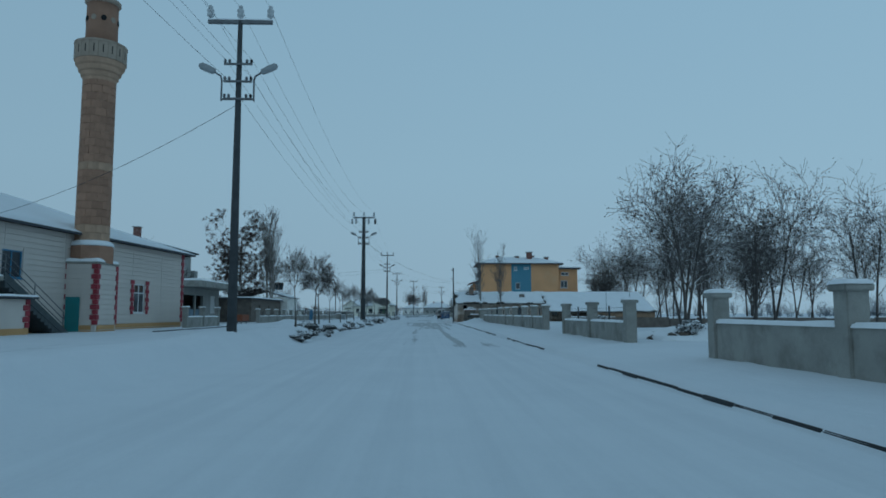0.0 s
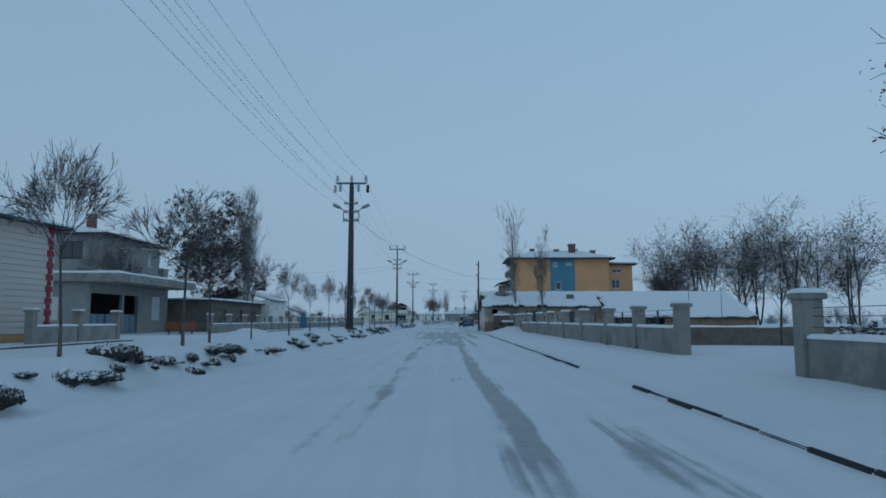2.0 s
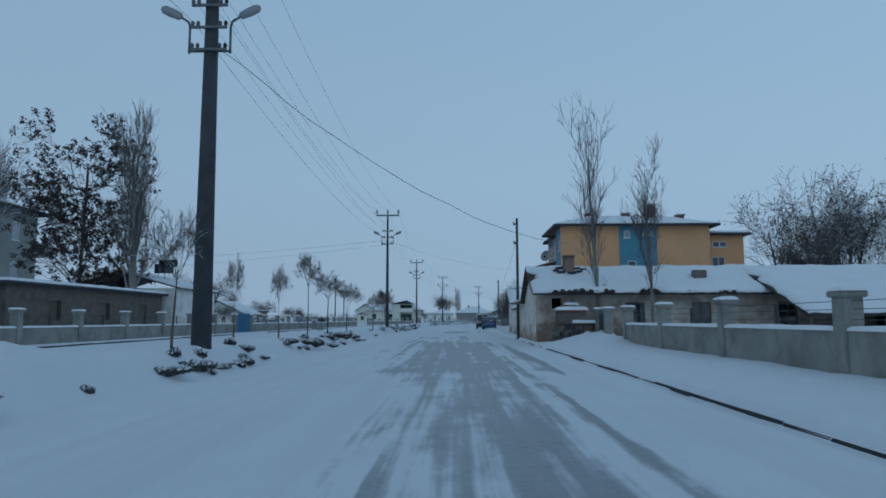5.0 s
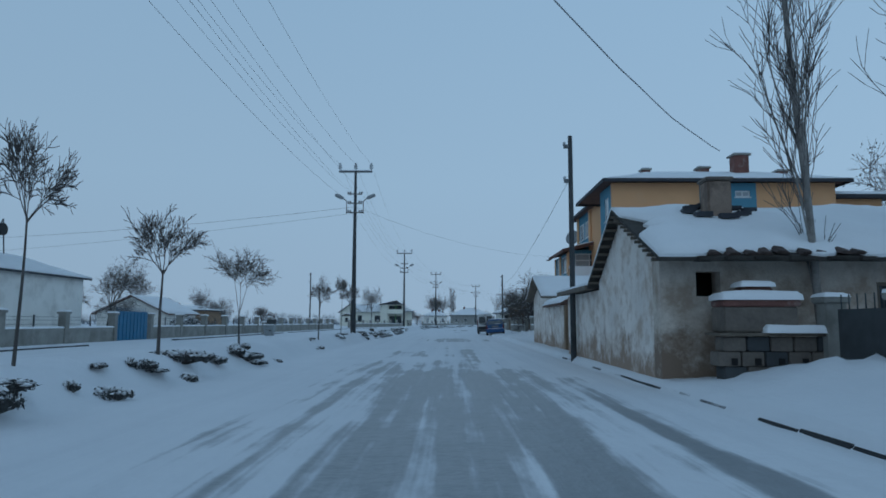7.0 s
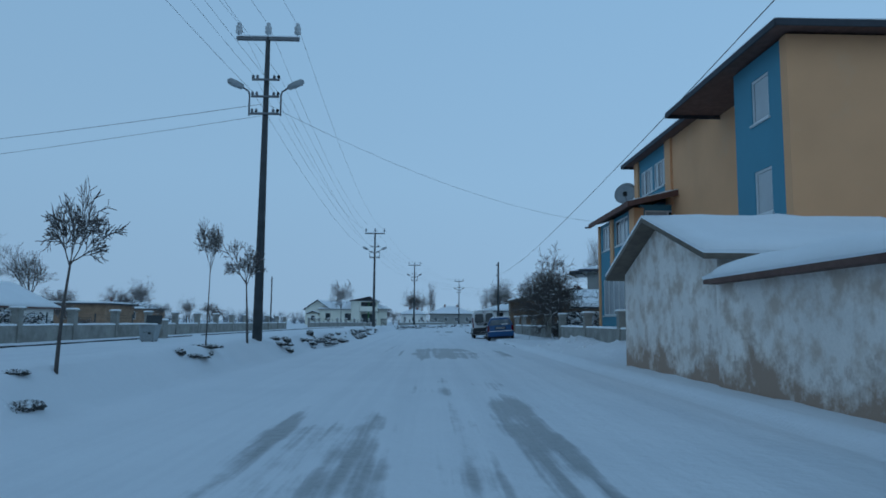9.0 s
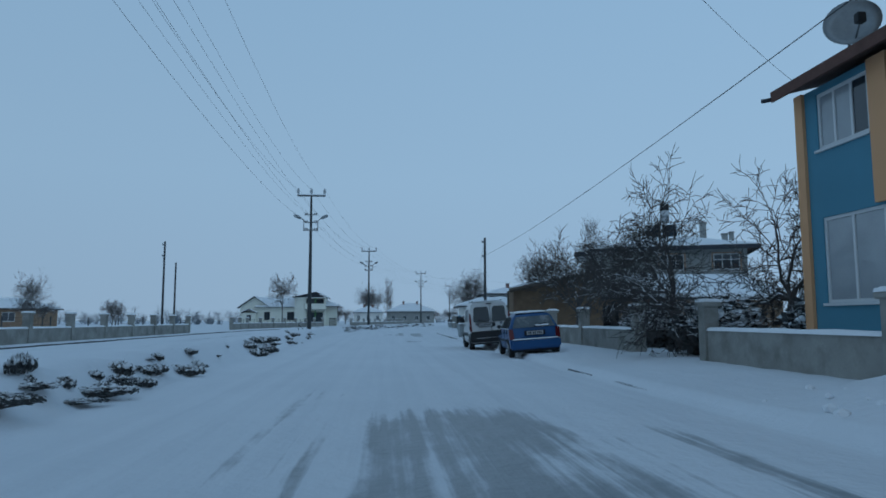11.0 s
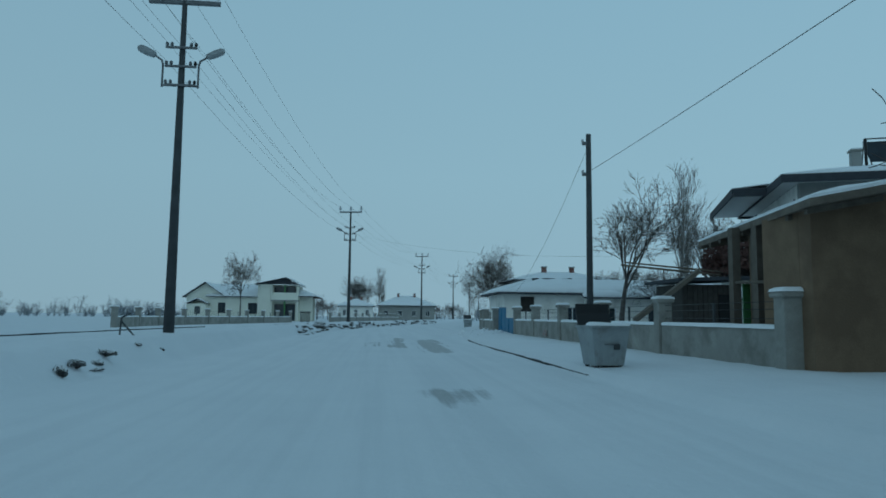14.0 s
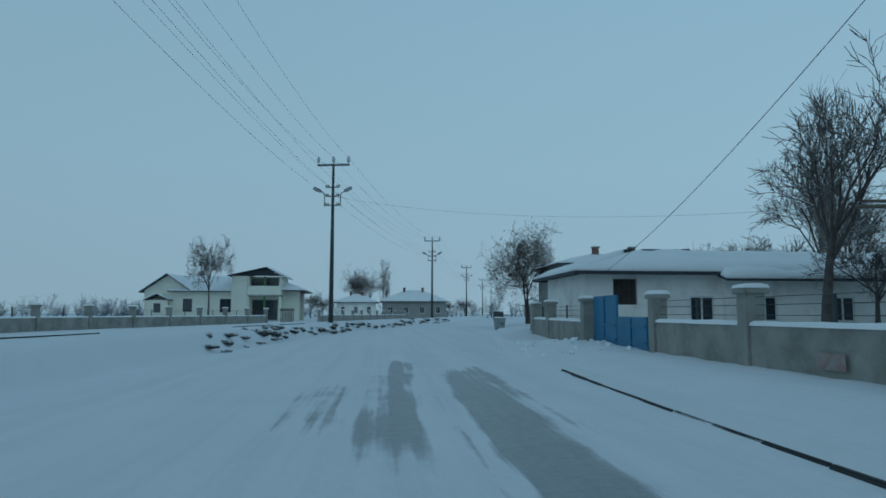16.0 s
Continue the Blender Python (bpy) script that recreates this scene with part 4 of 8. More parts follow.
# bare garden trees
bare = [tree(80 + k, h, rr, sp, lab, 0.36, name="bare_tree", twig_r=0.0095, stems=st, group="bare garden trees")
        for k, (h, rr, st, sp, lab) in enumerate(((9.0, 0.16, 1, UPRIGHT, "large bare tree with spreading branches behind the wall"), (6.2, 0.12, 1, WILD, "bare garden tree dusted with snow")))]
bare[0].matrix_basis = pose(14.4, 181.0, 0.3, 0, 0, 180) @ Matrix.Scale(1.3, 4)
bare[1].matrix_basis = pose(18.5, 184.0, 0.3)
for i, (k, x, y, s) in enumerate(((0, -24.5, 160.0, 0.36), (0, -43, 164, 1.0), (1, -38, 160, 1.0), (1, -30, 157, 1.0), (1, 19.5, 196.5, 1.2), (1, 23, 198, 1.3), (0, 36, 213, 1.5), (0, 40, 216, 1.4), (0, -6.0, 318, 1.2), (0, -2.5, 316, 1.1), (0, -4.4, 322, 1.3), (1, -15.0, 285, 1.0), (1, -12.5, 288, 1.1), (1, -10.0, 284, 0.9), (1, 15.5, 318, 0.9), (1, 20.0, 322, 1.0), (1, -45, 205, 0.9), (1, -40, 215, 1.0), (0, -60, 230, 1.0), (1, -34, 200, 0.7), (0, 20, 112, 0.9), (1, -30, 88, 1.1), (0, -34, 92, 1.1), (1, -21.3, 113.5, 0.62), (0, -24.5, 118.5, 0.62), (1, -28.0, 119.0, 0.9), (1, -22.0, 133.0, 0.28), (1, -25.5, 137.0, 0.55))):
    copy_thing(bare[k], pose(x, y, 0.2, 0, 0, 70 * i) @ Matrix.Scale(s, 4))
copy_thing(bare[1], pose(-19.6, 243.0, 0.2) @ Matrix.Diagonal((1.15, 1.15, 2.4, 1)))
twist = tree(95, 7.0, 0.17, TWIST, "wide twisted bare tree with snow on its limbs", 0.36, name="fruit_tree", lean=(-0.12, -0.05), twig_r=0.011, snow=0.3, twig=BARK)
twist.matrix_basis = pose(8.5, 129.6, 0.3) @ Matrix.Diagonal((0.78, 0.9, 0.95, 1))
fan = tree(97, 6.6, 0.17, FAN, "wide bare garden tree with radiating snowy branches", 0.30, name="fruit_tree", twig_r=0.009, snow=0.25, twig=BARK)
fan.matrix_basis = pose(10.9, 150.4, 0.3) @ Matrix.Diagonal((1.45, 1.3, 1.5, 1))
copy_thing(twist, pose(9.6, 136.0, 0.3, 0, 0, 60) @ Matrix.Scale(0.72, 4))
copy_thing(twist, pose(10.6, 129.4, 0.3, 0, 0, 215) @ Matrix.Scale(1.1, 4))
crownball = tree(99, 9.5, 0.16, BALL, "broad bushy tree with dark seed clumps", 0.34, 5200, LEAF, 0.06, name="acacia_tree", twig_r=0.011, stems=2)
crownball.matrix_basis = pose(14.1, 223.0, 0.3) @ Matrix.Diagonal((0.86, 0.86, 1.22, 1))
broad = tree(103, 9.6, 0.2, UPRIGHT, "broad bare tree with a dense rounded crown", 0.30, 900, LEAF, 0.05, name="bare_tree", twig_r=0.013, stems=2, snow=0.2)
broad.matrix_basis = pose(26.7, 103.4, 0.2) @ Matrix.Scale(1.3, 4)

# shrubs poking through the snow on the median, and in the gardens
def shrub(seed, w, h, count, label, name="shrub", group="median shrubs", size=0.055, leaf=None, snowy=0.55):
    rng = random.Random(seed)
    t = thing(name, label, "shrub", group=group)
    segs = []
    vs, fs, sv, sf = [], [], [], []
    for k in range(count):
        a, rr = rng.uniform(0, 6.28), w * math.sqrt(rng.random())
        c = Vector((rr * math.cos(a), rr * math.sin(a), h * rng.uniform(0.1, 1.0) * (1 - 0.45 * (rr / w) ** 2)))
        if k % 6 == 0:
            segs.append((Vector((c.x * 0.3, c.y * 0.3, -0.1)), c * 1.12, 0.011, 0.004, 3))
        u = Vector((rng.gauss(0, 1), rng.gauss(0, 1), rng.gauss(0, 0.7))).normalized()
        v = u.cross(Vector((rng.gauss(0, 1), rng.gauss(0, 1), rng.gauss(0, 1)))).normalized()
        s = size * rng.uniform(0.6, 1.5)
        tv, tf = (sv, sf) if (c.z > h * 0.45 and rng.random() < snowy) else (vs, fs)
        if tv is sv:
            u, v = Vector((u.x, u.y, 0.25 * u.z)).normalized(), Vector((v.x, v.y, 0.25 * v.z)).normalized()
            s *= 1.1
        b = len(tv)
        tv += [c - u * s, c - v * s * 0.6, c + u * s, c + v * s * 0.6]
        tf.append((b, b + 1, b + 2, b + 3))
    for k in range(int(22 * min(1.0, snowy * 2))):
        a, rr = rng.uniform(0, 6.28), w * 0.9 * math.sqrt(rng.random())
        c = Vector((rr * math.cos(a), rr * math.sin(a), h * rng.uniform(0.6, 1.0) * (1 - 0.45 * (rr / w) ** 2)))
        s = size * rng.uniform(1.2, 2.4)
        b = len(sv)
        sv += [c + Vector(v) * s for v in ((1, 0.1, 0), (0.1, 1, 0), (-1, 0, 0.1), (0, -1, 0), (0.1, 0, 0.7), (0, 0.1, -0.5))]
        sf += [(b + i, b + (i + 1) % 4, b + 4) for i in range(4)] + [(b + (i + 1) % 4, b + i, b + 5) for i in range(4)]
    raw("stem", *tubes(segs), BARK, t)
    tagged(raw("foliage", vs, fs, leaf or SHRUB, t), kind="stuff")
    tagged(raw("snow", sv, sf, SNOW, t), kind="stuff")
    return t


shr = [shrub(5 + k, w, h, n, "low dark shrub half buried in the snowbank", size=0.05) for k, (w, h, n) in enumerate(((0.60, 0.37, 640), (0.46, 0.33, 460), (0.82, 0.36, 860)))]
rs = random.Random(3)
ib = 0
for y0, y1, gap, big in ((28, 31, 1.0, 0.7), (31.3, 40.5, 0.42, 0.95), (42.2, 43.6, 0.6, 0.8), (47.2, 48.9, 0.35, 1.0), (51.2, 53.8, 0.5, 0.85), (57.2, 58.3, 0.35, 1.0), (60.5, 61.2, 0.9, 0.6), (63.3, 70, 0.48, 0.85), (73.6, 75.2, 0.6, 0.85), (75.8, 78.2, 0.32, 1.0), (79.2, 80.8, 0.5, 0.9), (81.6, 82.4, 0.5, 0.8), (83.0, 86.0, 0.5, 0.95),
                         (87.2, 88.8, 0.3, 1.15), (90, 90.6, 0.6, 0.6), (97, 98.5, 0.5, 0.6), (104, 106.3, 0.5, 0.7), (113.2, 114.8, 0.4, 0.95), (117.6, 119.8, 0.45, 0.85), (120.8, 127.0, 0.34, 0.95), (128.2, 129.2, 0.35, 0.95), (131, 133.4, 1.2, 0.6), (135.4, 141.0, 0.32, 0.9), (145.0, 149.5, 0.6, 0.7), (153.4, 155.8, 0.42, 0.72), (158, 160, 1.2, 0.5), (182, 212, 0.6, 0.85), (212, 262, 1.3, 1.0)):
    yb = y0
    while yb < y1:
        u = -5.3 + rs.gauss(0, 0.17)
        x = u + bend(yb)
        m = pose(x, yb, street_height(x, yb) - 0.05, 0, 0, rs.uniform(0, 360)) @ Matrix.Diagonal((big * rs.uniform(0.5, 0.95), big * rs.uniform(0.5, 1.35), big * rs.uniform(0.5, 1.15), 1))
        if ib < 3:
            shr[ib].matrix_basis = m
        else:
            copy_thing(shr[ib % 3], m)
        ib += 1
        yb += gap * rs.uniform(0.4, 1.7)
hedge = shrub(21, 1.1, 1.7, 1500, "snow-dusted evergreen garden bush", "garden_bush", "garden bushes", 0.09)
hedge.matrix_basis = pose(8.4, 129.0, 0.25)
for i, (x, y, s) in enumerate(((9.8, 130.8, 1.1), (9.0, 134.5, 0.9), (10.3, 138, 1.0), (11.5, 142, 1.0), (12.0, 128.0, 1.2), (10.6, 127.2, 1.1), (13.2, 130.5, 1.3), (8.6, 33.5, 0.6), (9.5, 24.0, 0.5), (-20, 121, 0.9), (-21, 126, 0.8))):
    copy_thing(hedge, pose(x, y, 0.2, 0, 0, 70 * i) @ Matrix.Scale(s, 4))


# ---- building tools ----
def pierced(bm, axis, c0, c1, a0, a1, z0, z1, holes=()):
    """A wall slab with openings. axis 'x': the wall runs along x between a0 and a1, with y from c0 to c1; 'y': the other way."""
    av = sorted({a0, a1, *[h[0] for h in holes], *[h[1] for h in holes]})
    zv = sorted({z0, z1, *[h[2] for h in holes], *[h[3] for h in holes]})
    inside = lambda a, z: any(h[0] < a < h[1] and h[2] < z < h[3] for h in holes)
    solid = {(i, j) for i in range(len(av) - 1) for j in range(len(zv) - 1) if not inside((av[i] + av[i + 1]) / 2, (zv[j] + zv[j + 1]) / 2)}
    V = (lambda a, c, z: bm.verts.new((a, c, z))) if axis == "x" else (lambda a, c, z: bm.verts.new((c, a, z)))
    for i, j in solid:
        p, q, r, s = av[i], av[i + 1], zv[j], zv[j + 1]
        for c in (c0, c1):
            bm.faces.new([V(p, c, r), V(q, c, r), V(q, c, s), V(p, c, s)])
        for di, dj, e in ((-1, 0, (p, r, p, s)), (1, 0, (q, r, q, s)), (0, -1, (p, r, q, r)), (0, 1, (p, s, q, s))):
            if (i + di, j + dj) not in solid:
                bm.faces.new([V(e[0], c0, e[1]), V(e[2], c0, e[3]), V(e[2], c1, e[3]), V(e[0], c1, e[1])])
    bmesh.ops.remove_doubles(bm, verts=bm.verts[:], dist=0.0005)
    return bm


def window(parent, axis, c, a0, a1, z0, z1, out, panes=2, glass=None, frame=None, transom=0.0, bar=0.07, name="window", label=""):
    """A framed window set in an opening: c is the wall's outer plane, out its outward sign."""
    glass, frame = glass or GLASS_DARK, frame or FRAME_WHITE
    S = (lambda a, b, d0, d1, e, f: (a, b, min(c + d0, c + d1), max(c + d0, c + d1), e, f)) if axis == "x" else (lambda a, b, d0, d1, e, f: (min(c + d0, c + d1), max(c + d0, c + d1), a, b, e, f))
    f0, f1 = -0.10 * out, -0.03 * out
    lo, hi_ = min(c + f0, c + f1), max(c + f0, c + f1)
    w = part(name, pierced(bmesh.new(), axis, lo, hi_, a0, a1, z0, z1, [(a0 + bar, a1 - bar, z0 + bar, z1 - bar)]), frame, parent, label)
    for i in range(1, panes):
        m = a0 + (a1 - a0) * i / panes
        part("mullion", box(bmesh.new(), *S(m - bar / 2, m + bar / 2, f0 + 0.004 * out, f1 - 0.004 * out, z0 + bar, z1 - bar)), frame, w)
    if transom:
        part("transom", box(bmesh.new(), *S(a0 + bar, a1 - bar, f0 + 0.008 * out, f1 - 0.008 * out, transom - bar / 2, transom + bar / 2)), frame, w)
    for i in range(panes):
        g = glass[i % len(glass)] if isinstance(glass, (list, tuple)) else glass
        p, q = a0 + (a1 - a0) * i / panes, a0 + (a1 - a0) * (i + 1) / panes
        part("pane", box(bmesh.new(), *S(p + 0.01, q - 0.01, -0.075 * out, -0.06 * out, z0 + 0.01, z1 - 0.01)), g, w)
    part("sill", box(bmesh.new(), *S(a0 - 0.06, a1 + 0.06, -0.02 * out, 0.06 * out, z0 - 0.06, z0 - 0.004)), frame, w)
    return w


def hip_roof(parent, x0, x1, y0, y1, ze, zr, tile=None, over=0.5, snow=0.13, seed=0.0, fascia=None, thick=0.12, ridge="long"):
    """A hipped roof with boarded eaves and a snow blanket on every slope."""
    x0, x1, y0, y1 = x0 - over, x1 + over, y0 - over, y1 + over
    if (y1 - y0) >= (x1 - x0):
        k = (x1 - x0) / 2
        r0, r1 = Vector(((x0 + x1) / 2, y0 + k, zr)), Vector(((x0 + x1) / 2, y1 - k, zr))
    else:
        k = (y1 - y0) / 2
        r0, r1 = Vector((x0 + k, (y0 + y1) / 2, zr)), Vector((x1 - k, (y0 + y1) / 2, zr))
    c = [Vector((x0, y0, ze)), Vector((x1, y0, ze)), Vector((x1, y1, ze)), Vector((x0, y1, ze))]
    if (y1 - y0) >= (x1 - x0):
        quads = [(c[0], c[1], r0, r0), (c[2], c[3], r1, r1), (c[1], c[2], r1, r0), (c[3], c[0], r0, r1)]
    else:
        quads = [(c[3], c[0], r0, r0), (c[1], c[2], r1, r1), (c[0], c[1], r1, r0), (c[2], c[3], r0, r1)]
    bm = bmesh.new()
    for q in quads:
        vs, seen = [], []
        for v in q:
            if not any((v - s).length < 1e-4 for s in seen):
                seen.append(v)
                vs.append(bm.verts.new(v))
        bm.faces.new(vs)
    bm.faces.new([bm.verts.new(v - Vector((0, 0, 0.02))) for v in c])
    bmesh.ops.remove_doubles(bm, verts=bm.verts[:], dist=0.001)
    roof = part("roof", bm, tile or ROOF_TILE, parent)
    for a, b in zip(c, c[1:] + c[:1]):
        part("fascia", obox(bmesh.new(), a, b, 0.05, ze - thick, ze + 0.02), fascia or TRIM_DARK, roof)
    for i, q in enumerate(quads):
        part("snow_blanket", blanket(bmesh.new(), q, snow, 14, 6, 0.045, seed + i), SNOW, roof)
    return roof


def gable_roof(parent, axis, a0, a1, b0, b1, z0, bm_, zr, z1, tile=None, snow=0.15, seed=0.0, thick=0.1, amp=0.06, rag=0.0, verge=0.0):
    """Ridge along the axis from a0 to a1; eaves at b0 (height z0) and b1 (height z1), ridge at bm_ (height zr)."""
    P = (lambda a, b, z: Vector((a, b, z))) if axis == "x" else (lambda a, b, z: Vector((b, a, z)))
    prof = [(b0, z0), (bm_, zr), (b1, z1), (b1, z1 - thick), (bm_, zr - thick), (b0, z0 - thick)]
    roof = part("roof", prism(bmesh.new(), prof, axis, a0, a1), tile or ROOF_TILE, parent)
    n = max(10, int((a1 - a0) / (0.2 if rag else 0.7)))
    part("snow_blanket", blanket(bmesh.new(), (P(a0, b0, z0), P(a1, b0, z0), P(a1, bm_, zr), P(a0, bm_, zr)), snow, n, 14 if rag else 7, amp, seed, rag, verge), SNOW, roof)
    part("snow_blanket", blanket(bmesh.new(), (P(a0, b1, z1), P(a1, b1, z1), P(a1, bm_, zr), P(a0, bm_, zr)), snow, n, 7, amp, seed + 5), SNOW, roof)
    return roof


def chimney(parent, x, y, z0, z1, w=0.5, mat=None, cap=True):
    c = part("chimney", B(x - w / 2, x + w / 2, y - w / 2, y + w / 2, z0, z1, bevel=0.015), mat or BRICK, parent)
    if cap:
        part("chimney_cap", B(x - w * 0.65, x + w * 0.65, y - w * 0.65, y + w * 0.65, z1 - 0.02, z1 + 0.08, bevel=0.01), CONCRETE, c)
        part("snow_cap", soft_slab(bmesh.new(), x - w * 0.6, x + w * 0.6, y - w * 0.6, y + w * 0.6, z1 + 0.07, 0.09, 0.2, 0.02, 0.1), SNOW, c)
    return c


# ---- mosque with its minaret ----
mosque = thing("mosque", "white-clad village mosque with red quoins and a snowy hipped roof", "mosque", (-18.7, 38, 0))
MX = -18.7
holes = [(46.6, 48.0, 1.25, 3.2), (24.0, 25.6, 1.2, 3.2), (33.9, 35.4, 3.0, 4.4)]
part("wall", pierced(bmesh.new(), "y", MX - 0.35, MX, 14, 54.1, -0.2, 5.75, holes), PANEL_WHITE, mosque)
part("wall", B(-36, MX - 0.36, 53.75, 54.1, -0.2, 5.75), PANEL_WHITE, mosque)
part("wall", B(-36, MX - 0.36, 14, 14.35, -0.2, 5.75), PANEL_WHITE, mosque)
part("wall", B(-36, -35.6, 14.36, 53.74, -0.2, 5.75), PANEL_WHITE, mosque)
panel_me = {}
for k in range(20):
    z0 = 0.0 + k * 0.287
    for y0, y1 in ((20.0, 24.9), (24.9, 29.8), (29.8, 34.0), (34.0, 38.9), (38.9, 42.6), (42.6, 46.3), (46.3, 50.3), (50.3, 53.7)):
        spans = [(y0, y1)]
        for h in holes:
            if z0 + 0.28 > h[2] and z0 < h[3]:
                spans = [s for a, b in spans for s in ((a, min(b, h[0] - 0.02)), (max(a, h[1] + 0.02), b)) if s[1] - s[0] > 0.05]
        for a, b in spans:
            key = (round(b - a, 2), k < 2)
            if key not in panel_me:
                panel_me[key] = mesh_of("cladding_panel", B(0, 0.04, 0.008, b - a - 0.008, 0.024, 0.268), PANEL_SAND if k < 2 else PANEL_WHITE)
            ob = new("cladding_panel", panel_me[key])
            ob.parent = mosque
            ob.location = Vector((MX + 0.002, a, z0)) - mosque.location
quoin_me = {w: mesh_of("quoin", B(0, 0.06, -w / 2, w / 2, 0.01, 0.28, bevel=0.01), REDSTONE) for w in (0.5, 0.28)}
for yq, zs, top in ((53.72, 2, 20), (46.3, 4, 12), (48.3, 4, 12), (29.0, 4, 18)):
    for k in range(zs, top):
        ob = new("quoin", quoin_me[0.5 if k % 2 else 0.28])
        ob.parent = mosque
        ob.location = Vector((MX + 0.02, yq, k * 0.287)) - mosque.location
window(mosque, "y", MX, 46.6, 48.0, 1.25, 3.2, 1, 2, GLASS_DARK, transom=2.6)
window(mosque, "y", MX, 24.0, 25.6, 1.2, 3.2, 1, 2, GLASS_DARK, transom=2.6)
window(mosque, "y", MX, 33.9, 35.4, 3.0, 4.4, 1, 2, GLASS_DARK, frame=BLUE_GATE)
hip_roof(mosque, -36, MX, 14, 54.1, 5.8, 9.2, over=0.6, snow=0.16, seed=3)
chimney(mosque, -24.0, 50.5, 6.5, 8.1, 0.45)
stair = thing("outside_stair", "dark painted stair with steel railing up the mosque wall", "stairs", (-18.0, 32, 0))
for k in range(16):
    y = 34.4 - k * 0.3
    part("step", B(-18.66, -17.4, y - 0.3, y, -0.2 if k < 2 else 0.02 + k * 0.18 - 0.3, 0.2 + k * 0.18, bevel=0.01), STAIR_DARK, stair)
part("landing", B(-18.66, -17.4, 26.5, 29.6, 2.75, 2.95), CONCRETE, stair)
part("snow", soft_slab(bmesh.new(), -18.64, -17.42, 26.55, 29.55, 2.95, 0.09, 0.3), SNOW, stair)
for x in (-17.42, -18.64):
    part("stringer", prism(bmesh.new(), [(34.55, -0.1), (34.55, 0.25), (29.5, 3.2), (29.5, 2.75)], "x", x, x + 0.05), STAIR_DARK, stair)
for y0, z0 in ((34.2, 0.3), (31.8, 1.75), (29.6, 3.0), (26.6, 3.0)):
    part("rail_post", rod(bmesh.new(), (-17.45, y0, z0 - 0.1), (-17.45, y0, z0 + 1.0), 0.025, k=6), STEEL, stair)
for dz in (0.35, 0.65, 1.0):
    bm = bmesh.new()
    rod(bm, (-17.45, 34.2, 0.3 + dz), (-17.45, 29.6, 3.0 + dz), 0.02, k=6)
    rod(bm, (-17.45, 29.6, 3.0 + dz), (-17.45, 26.6, 3.0 + dz), 0.02, k=6)
    part("handrail", bm, STEEL, stair)
kiosk = thing("entrance_porch", "small white-clad porch under the outside stair", "porch", (-17.9, 29, 0))
part("wall", B(-18.6, -17.3, 26.4, 31.2, -0.1, 1.9), PANEL_WHITE, kiosk)
part("plinth", B(-18.62, -17.27, 26.38, 31.22, -0.12, 0.5), PANEL_SAND, kiosk)
for k in range(5):
    part("quoin", B(-17.31, -17.25, 31.22 - (0.42 if k % 2 else 0.26), 31.25, 0.52 + k * 0.28, 0.78 + k * 0.28), REDSTONE, kiosk)
part("canopy", B(-18.6, -17.0, 26.2, 31.5, 1.92, 2.02), TRIM_DARK, kiosk)
part("snow", soft_slab(bmesh.new(), -18.6, -17.0, 26.2, 31.5, 2.02, 0.1, 0.4), SNOW, kiosk)

minaret = thing("minaret", "brown stone minaret with a grey balcony on a white-clad base", "minaret", (-18.1, 37.5, 0))
cx, cy = -18.1, 37.5
part("base", B(-19.25, -17.0, 36.1, 38.9, -0.2, 4.05), PANEL_WHITE, minaret)
for k in range(14):
    mat = PANEL_SAND if k < 2 else PANEL_WHITE
    part("cladding_panel", B(-16.995, -16.965, 36.3, 38.7, k * 0.287 + 0.024, k * 0.287 + 0.268), mat, minaret)
    dz0, w = k * 0.287, (0.34 if k % 2 else 0.2)
    if k > 7 or k < 2:
        part("cladding_panel", B(-19.1, -17.25, 36.065, 36.095, dz0 + 0.024, dz0 + 0.268), mat, minaret)
    else:
        part("cladding_panel", B(-17.9, -17.25, 36.065, 36.095, dz0 + 0.024, dz0 + 0.268), mat, minaret)
    if k >= 2:
        part("quoin", B(-17.0 - w, -16.94, 36.04, 36.1 + w, dz0 + 0.01, dz0 + 0.28), REDSTONE, minaret)
        part("quoin", B(-17.02, -16.94, 38.9 - w, 38.93, dz0 + 0.01, dz0 + 0.28), REDSTONE, minaret)
        part("quoin", B(-19.27, -19.22 + w, 36.04, 36.1, dz0 + 0.01, dz0 + 0.28), REDSTONE, minaret)
part("door", B(-18.85, -17.98, 36.05, 36.09, 0.1, 2.15, bevel=0.01), TEAL, minaret, "teal painted steel door")
part("base_coping", B(-19.33, -16.9, 36.0, 39.0, 4.05, 4.15, bevel=0.02), CONCRETE, minaret)
part("snow", soft_slab(bmesh.new(), -19.3, -16.93, 36.03, 38.97, 4.15, 0.22, 0.3, 0.08, 0.2), SNOW, minaret)
part("pedestal", lathe(bmesh.new(), [(1.38, 4.1), (1.38, 5.0), (1.28, 5.2), (1.12, 5.4)], 8, cx, cy, False), TUFF, minaret)
part("snow", lathe(bmesh.new(), [(1.33, 5.1), (1.27, 5.3), (1.08, 5.42)], 16, cx, cy), SNOW, minaret)
part("shaft_core", lathe(bmesh.new(), [(1.0, 5.2), (0.97, 15.2)], 30, cx, cy), MORTAR, minaret)
nb, z, course = 10, 5.4, 0
